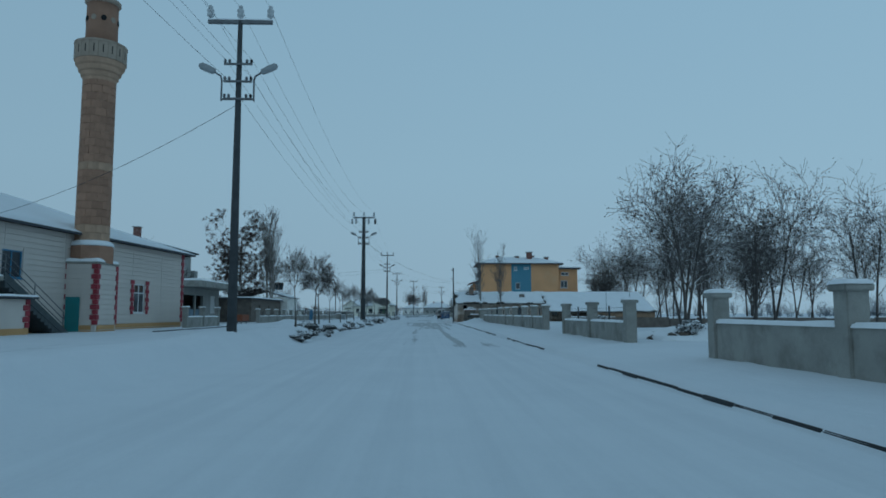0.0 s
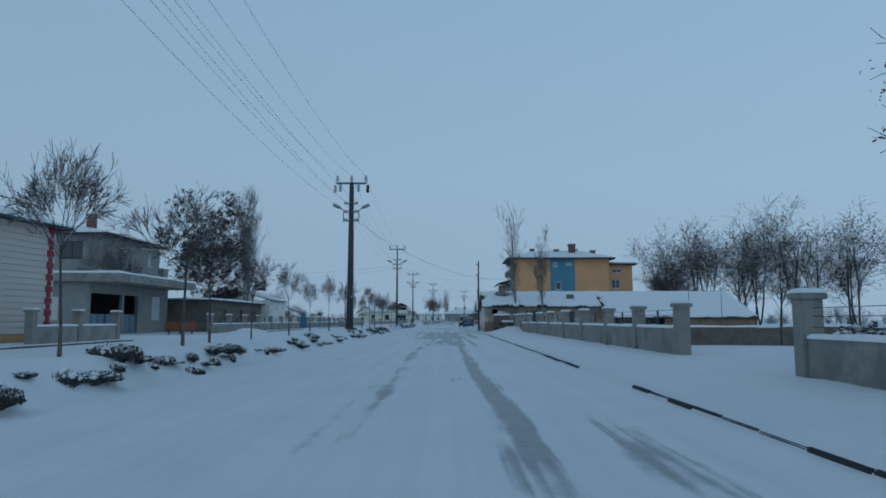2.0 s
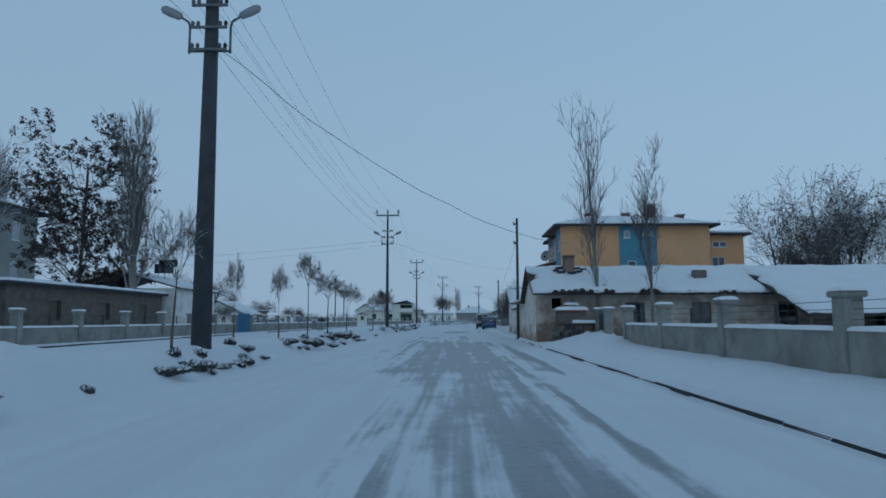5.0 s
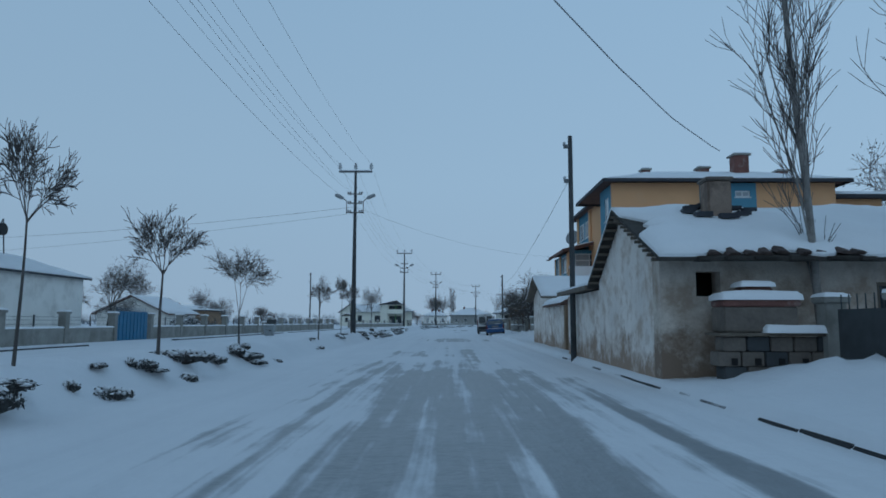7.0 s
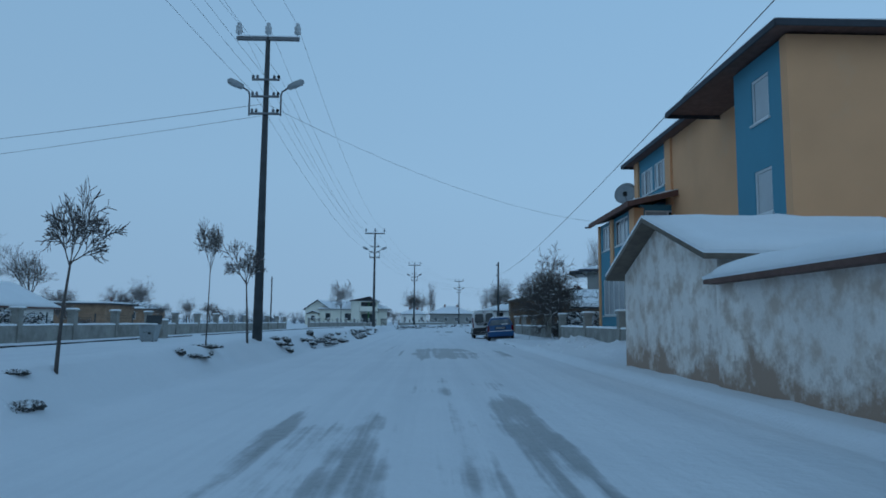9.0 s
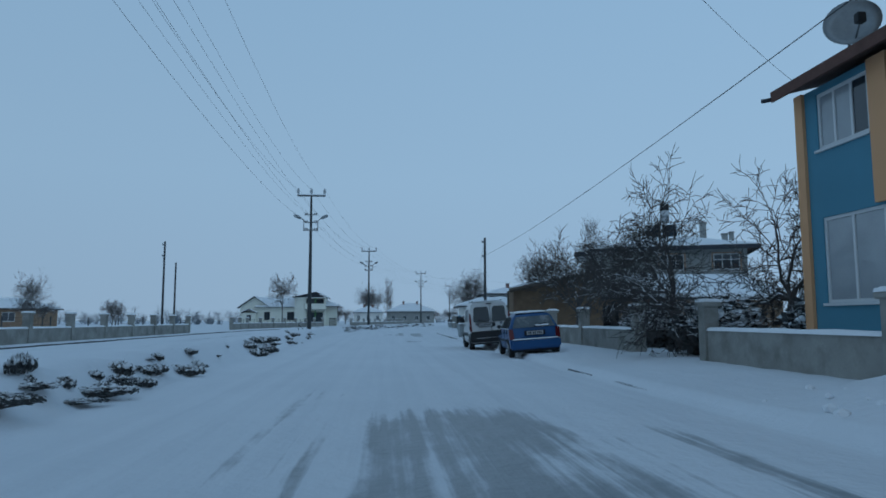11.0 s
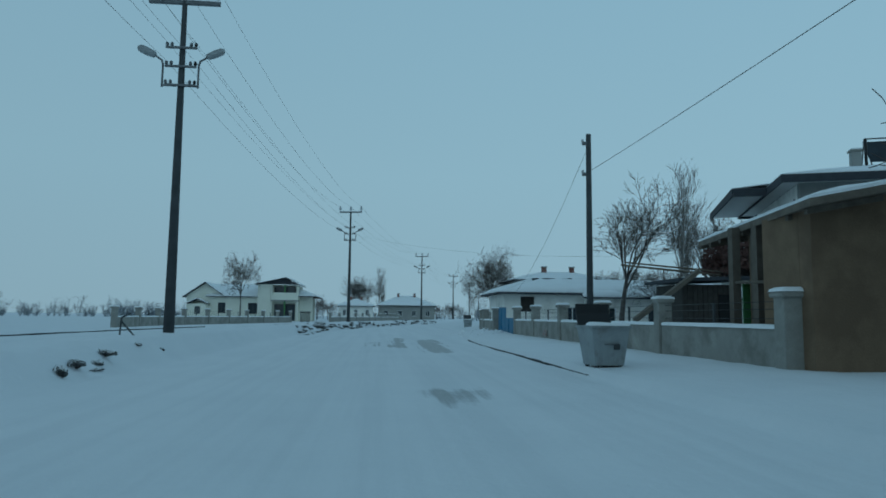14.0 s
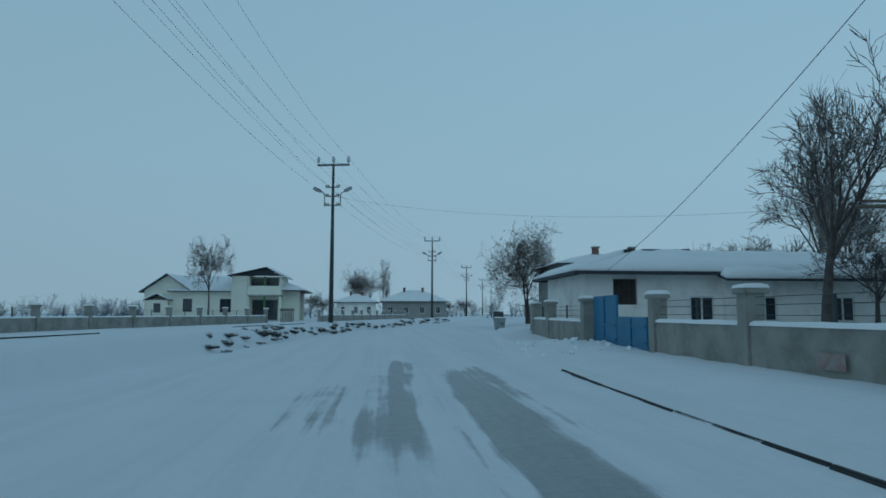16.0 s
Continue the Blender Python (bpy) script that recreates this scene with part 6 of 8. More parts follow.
part("roof", prism(bmesh.new(), [(3.95, 2.12), (9.2, 2.6), (9.2, 2.72), (3.95, 2.24)], "y", 88.15, 93.1), WOOD_GREY, lean)
part("snow", blanket(bmesh.new(), ((3.95, 88.15, 2.24), (9.2, 88.15, 2.72), (9.2, 93.1, 2.72), (3.95, 93.1, 2.24)), 0.16, 10, 10, 0.05, 4), SNOW, lean)
ggate = thing("green_gate", "dark green sheet-metal double gate", "gate", (4.9, 94.5, 0.2))
for y0, y1 in ((93.25, 94.55), (94.57, 95.9)):
    leaf = part("gate_leaf", B(4.86, 4.92, y0, y1, 0.2, 1.95, bevel=0.01), GREEN_DOOR, ggate)
    for z in (0.5, 1.1, 1.7):
        part("brace", B(4.84, 4.858, y0 + 0.05, y1 - 0.05, z, z + 0.05), GREEN_DOOR, leaf)
yard = thing("yard_wall", "plastered yard wall with a little snowy tile coping", "wall", (4.9, 98.5, 0))
part("wall", B(4.75, 5.1, 96.0, 100.95, -0.1, 1.95), PLASTER, yard)
part("gatepost", B(4.7, 5.15, 95.92, 96.25, -0.1, 1.9), MUDWALL, yard)
part("coping", prism(bmesh.new(), [(4.5, 1.97), (4.93, 2.2), (5.35, 1.97), (5.35, 1.9), (4.5, 1.9)], "y", 95.9, 100.9), ROOF_TILE, yard)
part("snow", blanket(bmesh.new(), ((4.5, 95.9, 1.98), (4.5, 100.9, 1.98), (4.93, 100.9, 2.21), (4.93, 95.9, 2.21)), 0.13, 12, 3, 0.05, 2), SNOW, yard)
part("snow", blanket(bmesh.new(), ((5.35, 95.9, 1.98), (5.35, 100.9, 1.98), (4.93, 100.9, 2.21), (4.93, 95.9, 2.21)), 0.13, 12, 3, 0.05, 3), SNOW, yard)
outh = thing("outhouse", "small plastered outhouse, gable to the road, thick snow on its roof", "outbuilding", (7, 104, 0))
part("wall", prism(bmesh.new(), [(101.0, -0.1), (106.6, -0.1), (106.6, 2.45), (103.9, 3.4), (101.0, 2.45)], "x", 4.8, 9.6), PLASTER, outh)
gable_roof(outh, "x", 4.4, 9.9, 100.6, 107.0, 2.42, 103.9, 3.52, 2.42, seed=24, tile=WOOD_GREY, snow=0.17)

iron = thing("iron_gate", "dark iron wicket between two pillars", "gate", (6.9, 80.3, 0.2))
part("sheet", B(6.87, 6.92, 79.55, 81.05, 0.3, 1.45), POLE_DARK, iron)
for i in range(7):
    part("bar", rod(bmesh.new(), (6.9, 79.6 + i * 0.23, 1.4), (6.9, 79.6 + i * 0.23, 1.7), 0.012, k=5), POLE_DARK, iron)
stack = thing("block_stack", "stack of concrete blocks and boards capped with snow", "rubble", (5.9, 81.2, 0.2))
for k in range(3):
    for i in range(5):
        part("block", B(5.0 + i * 0.41 - (k % 2) * 0.1, 5.39 + i * 0.41 - (k % 2) * 0.1, 81.3, 81.7, 0.2 + k * 0.26, 0.45 + k * 0.26, bevel=0.015), STONE_DARK if (i + k) % 3 else POLE_DARK, stack)
for i in range(4):
    part("void", B(5.12 + i * 0.41, 5.22 + i * 0.41, 81.27, 81.295, 0.48, 0.6), DARK, stack)
part("board", B(4.9, 6.9, 81.2, 81.9, 0.99, 1.04), WOOD_GREY, stack)
part("snow", soft_slab(bmesh.new(), 5.7, 6.95, 81.15, 81.9, 1.04, 0.12, 0.25, 0.05), SNOW, stack)
part("crate", B(5.05, 6.35, 81.35, 81.95, 1.05, 1.5, bevel=0.02), STONE_DARK, stack)
part("brick_course", B(5.05, 6.4, 81.33, 81.97, 1.5, 1.62, bevel=0.02), BRICK, stack)
part("snow", soft_slab(bmesh.new(), 5.0, 6.45, 81.3, 82.0, 1.62, 0.14, 0.25, 0.05), SNOW, stack)
part("lid", B(5.45, 6.0, 81.5, 81.9, 1.74, 1.86, bevel=0.03), TRIM_RUST, stack)
part("snow", soft_slab(bmesh.new(), 5.4, 6.05, 81.45, 81.95, 1.86, 0.1, 0.2, 0.03), SNOW, stack)

# ---- orange and blue apartment house ----
flat = thing("apartment_house", "orange and blue three-storey house with snowy eaves and glazed balconies", "house", (14, 115, 0))
hs1 = [(14.35, 14.85, 7.9, 8.5), (15.9, 16.7, 8.1, 8.45), (14.6, 15.3, 5.0, 6.0), (14.6, 15.3, 1.8, 2.8)]
part("south_wall", pierced(bmesh.new(), "x", 106.4, 106.75, 9.2, 21.4, -0.1, 8.9, hs1), ORANGE, flat)
part("blue_band", pierced(bmesh.new(), "x", 106.36, 106.396, 13.95, 17.05, -0.1, 8.88, hs1), BLUE, flat)
window(flat, "x", 106.38, *hs1[0], -1, 1, GLASS_CURTAIN)
window(flat, "x", 106.38, *hs1[1], -1, 2, GLASS_CURTAIN)
window(flat, "x", 106.38, *hs1[2], -1, 1, GLASS_DARK)
window(flat, "x", 106.38, *hs1[3], -1, 1, GLASS_DARK)
hw = [(107.5, 108.5, z, z + 1.3) for z in (1.4, 4.3, 7.0)]
part("west_wall", pierced(bmesh.new(), "y", 9.2, 9.55, 106.76, 109.6, -0.1, 8.9, hw), BLUE, flat)
for h in hw:
    window(flat, "y", 9.2, *h, -1, 1, GLASS_CURTAIN)
part("corner_strip", B(9.16, 9.198, 106.4, 106.75, -0.1, 8.9), ORANGE, flat)
part("inner_wall", B(9.56, 10.59, 109.25, 109.6, -0.1, 8.9), ORANGE, flat)
part("inner_wall", B(10.6, 10.9, 109.61, 119.14, -0.1, 9.5), ORANGE, flat)
part("east_wall", B(21.05, 21.4, 106.76, 124.2, -0.1, 8.9), ORANGE, flat)
part("north_wall", B(10.91, 21.04, 123.85, 124.2, -0.1, 9.5), ORANGE, flat)
# bay: upper storey set back, two glazed storeys before it
hu = [(119.9, 121.4, 7.6, 8.85), (121.6, 123.4, 7.6, 8.85)]
part("bay_wall", pierced(bmesh.new(), "y", 10.6, 10.9, 119.15, 124.2, 6.5, 9.5, hu), BLUE, flat)
for h in hu:
    window(flat, "y", 10.6, *h, -1, 3, (GLASS_CURTAIN, GLASS_DARK))
for y0, y1 in ((118.9, 119.6), (123.6, 124.2)):
    part("pilaster", B(10.5, 10.598, y0, y1, 6.5, 9.5), ORANGE, flat)
hl = [(120.25, 122.4, 4.95, 6.2), (123.2, 124.8, 4.95, 6.2), (120.25, 124.8, 1.6, 3.45)]
part("front_wall", pierced(bmesh.new(), "y", 8.95, 9.2, 119.15, 125.45, -0.1, 6.35, hl), BLUE, flat)
hsd = [(9.4, 11.5, 4.9, 6.25), (9.4, 11.5, 1.5, 3.5)]
part("side_wall", pierced(bmesh.new(), "x", 119.15, 119.4, 9.21, 11.79, -0.1, 6.5, hsd), BLUE, flat)
window(flat, "y", 8.95, *hl[0], -1, 3, (GLASS_CURTAIN, GLASS_CURTAIN, GLASS_DARK))
window(flat, "y", 8.95, *hl[1], -1, 3, (GLASS_DARK, GLASS_CURTAIN, GLASS_CURTAIN))
window(flat, "y", 8.95, *hl[2], -1, 5, (GLASS_DARK, GLASS_CURTAIN, GLASS_CURTAIN, GLASS_CURTAIN, GLASS_CURTAIN))
window(flat, "x", 119.15, *hsd[0], -1, 2, (GLASS_CURTAIN, GLASS_DARK), transom=5.75)
window(flat, "x", 119.15, *hsd[1], -1, 3, (GLASS_CURTAIN, GLASS_DARK, GLASS_CURTAIN), transom=2.9)
for y0, y1, z1 in ((119.05, 119.8, 6.35), (122.6, 123.1, 6.35), (125.2, 125.48, 6.35)):
    z0 = 3.5 if y0 == 122.6 else -0.1
    part("pilaster", B(8.87, 8.948, y0, y1, z0, z1), ORANGE, flat)
part("pilaster", B(8.95, 9.32, 119.07, 119.145, -0.1, 6.35), ORANGE, flat)
part("north_side", B(9.21, 10.59, 125.15, 125.45, -0.1, 6.35), BLUE, flat)
part("back_side", B(10.6, 10.9, 124.21, 125.45, -0.1, 7.0), BLUE, flat)
part("bay_roof", prism(bmesh.new(), [(8.45, 6.4), (10.62, 6.95), (10.62, 7.05), (8.45, 6.5)], "y", 118.3, 125.6), ROOF_TILE, flat)
part("bay_fascia", prism(bmesh.new(), [(8.39, 6.28), (8.45, 6.28), (8.45, 6.52), (8.39, 6.52)], "y", 118.3, 125.6), TRIM_RUST, flat)
part("bay_fascia", prism(bmesh.new(), [(8.45, 6.28), (12.0, 7.1), (12.0, 7.35), (8.45, 6.52)], "y", 118.24, 118.3), TRIM_RUST, flat)
part("snow", blanket(bmesh.new(), ((8.45, 118.3, 6.5), (8.45, 125.6, 6.5), (10.62, 125.6, 7.05), (10.62, 118.3, 7.05)), 0.1, 14, 5, 0.04, 3), SNOW, flat)
part("gutter_end", rod(bmesh.new(), (8.42, 125.6, 6.35), (8.25, 125.75, 6.35), 0.05, k=6), TRIM_DARK, flat)
hip_roof(flat, 9.2, 21.4, 106.4, 113.2, 9.0, 10.2, seed=41, over=0.65, snow=0.14, thick=0.16)
hip_roof(flat, 10.6, 21.4, 114.6, 124.2, 9.55, 10.9, seed=43, over=0.6, snow=0.14, thick=0.16)
for x, y, z, w in ((17.1, 108.5, 10.9, 0.8), (15.2, 109.2, 10.3, 0.6), (12.2, 110.5, 10.5, 0.5), (20.0, 109.5, 10.2, 0.6), (18.2, 112, 10.6, 0.5)):
    chimney(flat, x, y, 9.2, z, w)
stub = thing("side_annex", "low orange annex with one window and a snowy roof", "annex", (23, 109, 0))
part("wall", pierced(bmesh.new(), "x", 107.5, 107.8, 21.45, 24.6, -0.1, 8.2, [(21.9, 23.0, 5.2, 6.4), (22.0, 23.2, 7.2, 7.7)]), ORANGE, stub)
part("wall", B(24.3, 24.6, 107.81, 113, -0.1, 8.2), ORANGE, stub)
window(stub, "x", 107.5, 21.9, 23.0, 5.2, 6.4, -1, 2, GLASS_DARK)
window(stub, "x", 107.5, 22.0, 23.2, 7.2, 7.7, -1, 2, GLASS_DARK)
part("roof", B(21.45, 25.1, 107.0, 113.4, 8.2, 8.4), TRIM_DARK, stub)
part("snow", soft_slab(bmesh.new(), 21.45, 25.1, 107.0, 113.4, 8.4, 0.16, 0.6), SNOW, stub)
porch = thing("entrance_canopy", "tiled entrance canopy with orange fascia and snow", "canopy", (8.6, 116.3, 0))
gable_roof(porch, "x", 8.3, 11.7, 113.7, 117.35, 3.5, 115.5, 5.0, 3.5, seed=44, snow=0.1, tile=ROOF_TILE)
part("fascia", prism(bmesh.new(), [(113.65, 3.3), (117.4, 3.3), (117.4, 3.45), (115.5, 4.92), (113.65, 3.45)], "x", 8.32, 8.4), ORANGE, porch)
for y in (114.0, 117.0):
    part("post", B(8.45, 8.65, y - 0.1, y + 0.1, -0.1, 3.4), ORANGE, porch)
dish = thing("satellite_dish", "grey satellite dish on the balcony roof", "satellite dish", (10.45, 125.8, 7.0))
bm = lathe(bmesh.new(), [(0.02, 0.0), (0.2, 0.03), (0.4, 0.1), (0.6, 0.22), (0.61, 0.24), (0.4, 0.13), (0.02, 0.03)], 28)
bmesh.ops.transform(bm, matrix=Matrix.Translation((10.5, 125.55, 8.15)) @ Matrix.Rotation(radians(-38), 4, "Z") @ Matrix.Rotation(radians(76), 4, "X"), verts=bm.verts[:])
part("reflector", bm, LAMP_GREY, dish)
part("mast", rod(bmesh.new(), (10.5, 125.7, 6.9), (10.5, 125.7, 8.2), 0.035, k=8), STEEL, dish)
part("feed_arm", rod(bmesh.new(), (10.45, 125.45, 7.75), (10.22, 124.9, 8.05), 0.02, k=6), STEEL, dish)
part("feed_horn", B(10.1, 10.3, 124.8, 124.98, 7.96, 8.2, bevel=0.02), BLACK_PLASTIC, dish)

# ---- shed, garden roofs and the house with the solar heater ----
shed = thing("mud_shed", "brown mud-rendered shed with a slanting snowy roof", "shed", (10, 155, 0))
part("wall", prism(bmesh.new(), [(7.45, -0.1), (13.0, -0.1), (13.0, 4.28), (7.45, 3.16)], "y", 152.6, 152.95), SHED_WALL, shed)
part("wall", B(7.45, 7.75, 152.96, 154.1, -0.1, 3.1), SHED_WALL, shed)
part("wall", B(8.2, 12.69, 155.6, 155.9, -0.1, 3.2), SHED_WALL, shed)
part("wall", B(12.7, 13.0, 152.96, 155.9, -0.1, 4.2), SHED_WALL, shed)
part("plank_wall", B(8.1, 8.16, 154.1, 155.6, -0.1, 3.1), WOOD_GREY, shed, "dark weathered boarding")
for i in range(6):
    part("board", B(8.04, 8.096, 154.14 + i * 0.245, 154.36 + i * 0.245, 0.0, 3.05), WOOD_GREY, shed)
for y, w in ((154.6, 0.2), (155.55, 0.18)):
    part("post", B(7.62, 7.62 + w, y, y + w, -0.1, 3.15), POST_WOOD, shed, "pale timber post")
part("rail", rod(bmesh.new(), (7.6, 154.1, 1.9), (7.7, 155.7, 1.96), 0.035, k=6), WOOD_GREY, shed)
bm = bmesh.new()
lo = [bm.verts.new(p) for p in ((7.05, 152.0, 3.04), (13.4, 152.0, 4.3), (13.4, 158.9, 4.22), (8.5, 158.9, 3.08))]
hi = [bm.verts.new(v.co + Vector((0, 0, 0.13))) for v in lo]
bm.faces.new(lo[::-1])
bm.faces.new(hi)
for i in range(4):
    bm.faces.new((lo[i], lo[(i + 1) % 4], hi[(i + 1) % 4], hi[i]))
part("roof", bm, WOOD_GREY, shed, "dark sagging board roof")
for i in range(9):
    t = i / 8
    x, y, z = 7.2 + 1.3 * t, 152.3 + 6.4 * t, 2.95 + 0.05 * t
    part("rafter_end", prism(bmesh.new(), [(x, z), (x + 1.4, z + 0.27), (x + 1.4, z + 0.36), (x, z + 0.1)], "y", y, y + 0.09), WOOD_GREY, shed)
part("snow", blanket(bmesh.new(), ((7.05, 152.0, 3.17), (8.5, 158.9, 3.21), (13.4, 158.9, 4.35), (13.4, 152.0, 4.43)), 0.13, 14, 14, 0.05, 6), SNOW, shed)
out2 = thing("garden_outbuilding", "long low outbuilding with a broad snow-laden roof", "outbuilding", (17, 158, 0))
part("wall", pierced(bmesh.new(), "x", 156.0, 156.3, 13.2, 27, -0.1, 2.6, [(14.2, 15.4, 0.3, 2.2), (17, 18.4, 0.9, 2.0)]), MUDWALL, out2)
# black sheet added behind door and window holes as painted shade
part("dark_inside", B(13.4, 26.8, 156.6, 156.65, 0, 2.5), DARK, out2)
part("wall", B(13.2, 13.5, 156.31, 162, -0.1, 2.6), MUDWALL, out2)
part("roof", prism(bmesh.new(), [(155.4, 2.6), (162.5, 4.6), (162.5, 4.75), (155.4, 2.75)], "x", 13.05, 27.5), TRIM_DARK, out2)
part("snow", blanket(bmesh.new(), ((13.05, 155.4, 2.76), (27.5, 155.4, 2.76), (27.5, 162.5, 4.76), (13.05, 162.5, 4.76)), 0.17, 16, 8, 0.06, 8), SNOW, out2)

# drawn square to its own walls, then turned
sol = thing("two_storey_house", "pale two-storey house with dark overhanging eaves and green columns", "house")
hq = [(5.9, 7.9, 5.5, 6.85), (10.3, 12.4, 5.5, 6.85), (2.0, 3.4, 1.0, 2.6), (6.0, 7.6, 1.0, 2.6)]
part("wall", pierced(bmesh.new(), "x", 1.0, 1.3, 0.9, 13.0, -0.1, 7.3, hq), RENDER_GREY, sol)
hz_ = [(2.1, 3.0, 0.2, 2.3), (4.6, 5.8, 1.0, 2.3), (7.4, 8.6, 1.0, 2.3), (1.9, 2.8, 5.1, 6.6), (4.4, 5.4, 4.0, 6.3), (7.6, 8.9, 5.0, 6.4)]
part("wall", pierced(bmesh.new(), "y", 0.9, 1.2, 1.31, 10.6, -0.1, 7.3, hz_), WHITEWASH, sol, "whitewashed front wall")
part("wall", B(1.21, 13.0, 10.3, 10.6, -0.1, 7.3), RENDER_GREY, sol)
part("wall", B(12.7, 13.0, 1.31, 10.29, -0.1, 7.3), RENDER_GREY, sol)
for h in hq:
    window(sol, "x", 1.0, *h, -1, 3 if h[1] - h[0] > 1.5 else 2, GLASS_DARK, transom=h[2] + 0.85)
for h in hz_:
    window(sol, "y", 0.9, *h, -1, 2, GLASS_DARK)
for a0, a1, z0, z1 in (hz_[3], hz_[4], hz_[5]):
    for e in ((a0 - 0.16, a0 - 0.02, z0 - 0.1, z1 + 0.1), (a1 + 0.02, a1 + 0.16, z0 - 0.1, z1 + 0.1)):
        part("window_surround", B(0.86, 0.897, *e), TRIM_RUST, sol, "dull red painted window surround")
for a0, a1, z0, z1 in (hq[0], hq[1]):
    part("window_surround", B(a0 - 0.15, a1 + 0.15, 0.96, 0.997, z1 + 0.03, z1 + 0.12), TUFF_PALE, sol)
    for e in ((a0 - 0.15, a0 - 0.03), (a1 + 0.03, a1 + 0.15)):
        part("window_surround", B(*e, 0.96, 0.997, z0 - 0.1, z1 + 0.02), TUFF_PALE, sol)
for y in (3.5, 6.3, 9.0):
    part("panel", B(0.86, 0.897, y - 0.35, y + 0.4, -0.1, 3.0), GREEN_PAINT, sol, "green painted wall panel")
for y in (1.5, 4.0, 7.0, 10.0):
    part("column", B(-0.6, -0.22, y - 0.19, y + 0.19, -0.1, 3.05), GREEN_PAINT, sol, "green painted column")
part("balcony", B(-1.0, 0.89, 1.1, 10.5, 3.05, 3.3), WHITEWASH, sol)
part("balcony_parapet", B(-1.0, -0.86, 1.1, 10.5, 3.31, 4.1), RENDER_GREY, sol)
part("balcony_parapet", B(-0.85, 0.89, 1.1, 1.24, 3.31, 4.1), RENDER_GREY, sol)
part("awning", prism(bmesh.new(), [(-1.9, 2.95), (-0.62, 3.05), (-0.62, 3.2), (-1.9, 3.1)], "y", 5.2, 8.2), FRAME_WHITE, sol, "white slab awning")
part("snow", soft_slab(bmesh.new(), -1.02, -0.84, 1.1, 10.5, 4.1, 0.08, 0.6), SNOW, sol)
part("soffit", B(0.06, 0.89, 0.06, 11.4, 7.3, 7.36), FRAME_WHITE, sol, "pale boarded soffit")
part("soffit", B(0.9, 13.9, 0.06, 0.99, 7.3, 7.36), FRAME_WHITE, sol)
part("soffit", B(-1.5, 0.05, 3.16, 11.4, 7.26, 7.32), FRAME_WHITE, sol)
bm = B(-1.56, -0.02, 3.1, 11.46, 7.34, 7.5)
roof = part("porch_roof", bm, TRIM_DARK, sol)
part("fascia", obox(bmesh.new(), (-1.56, 3.1), (-1.56, 11.46), 0.06, 7.12, 7.52), TRIM_DARK, roof)
part("fascia", obox(bmesh.new(), (-1.52, 3.1), (0, 3.1), 0.06, 7.12, 7.52), TRIM_DARK, roof)
part("snow", blanket(bmesh.new(), ((-1.56, 3.1, 7.5), (-1.56, 11.46, 7.5), (0.4, 11.46, 7.72), (0.4, 3.1, 7.72)), 0.15, 12, 5, 0.04, 9), SNOW, roof)
hip_roof(sol, 0, 13.9, 0, 11.46, 7.5, 8.85, seed=51, over=0.0, snow=0.16, thick=0.34)
chimney(sol, 10.0, 5.35, 8.2, 10.1, 0.55, RENDER_GREY)
chimney(sol, 12.1, 7.2, 8.0, 9.2, 0.5, RENDER_GREY)
chimney(sol, 12.7, 7.2, 8.0, 9.35, 0.4, RENDER_GREY)
chimney(sol, 3.9, 3.2, 8.0, 9.1, 0.42, RENDER_GREY)
part("stovepipe", rod(bmesh.new(), (4.35, 3.2, 7.9), (4.35, 3.2, 9.7), 0.07, k=8), BLACK_PLASTIC, sol)
TURN = pose(17.55, 169.4, 0, 0, 0, -20)
sol.matrix_basis = TURN
vine = shrub(77, 1.1, 1.3, 1500, "withered reddish creeper hanging over the balcony", "creeper", "creepers on the balcony", 0.085, VINE, 0.06)
for i, (x, y, z, s) in enumerate(((-1.0, 9.6, 3.6, 1.15), (-1.05, 7.9, 3.5, 1.0), (-1.0, 6.0, 3.4, 1.05), (-0.9, 4.0, 3.3, 0.95), (-1.0, 2.2, 3.3, 0.9))):
    m = TURN @ pose(x, y, z, 0, 0, 70 * i) @ Matrix.Diagonal((0.75 * s, 1.1 * s, 1.25 * s, 1))
    if i:
        copy_thing(vine, m)
    else:
        vine.matrix_basis = m
solar = thing("solar_water_heater", "rooftop solar water heater with upright tank on a frame", "water heater")
part("tank", rod(bmesh.new(), (6.7, 5.75, 10.35), (6.7, 5.75, 11.45), 0.42, k=18), PORCELAIN, solar)
part("tank_band", rod(bmesh.new(), (6.7, 5.75, 10.75), (6.7, 5.75, 11.0), 0.424, k=18), LAMP_GREY, solar)
part("tank_lid", rod(bmesh.new(), (6.7, 5.75, 11.45), (6.7, 5.75, 12.1), 0.41, k=18), BLACK_PLASTIC, solar)
for x in (5.1, 6.3, 7.5):
    bm = bmesh.new()
    rod(bm, (x, 4.7, 8.6), (x, 5.7, 10.3), 0.035, k=6)
    rod(bm, (x, 5.7, 10.3), (x, 6.4, 8.6), 0.035, k=6)
    part("frame_leg", bm, STEEL, solar)
bm = bmesh.new()
for a, b in (((5.1, 5.7, 10.3), (7.6, 5.7, 10.3)), ((7.1, 5.75, 11.15), (8.15, 5.75, 11.2)), ((8.15, 5.75, 11.2), (7.85, 5.6, 10.2))):
    rod(bm, a, b, 0.04, k=6)
part("pipe", bm, STEEL, solar)
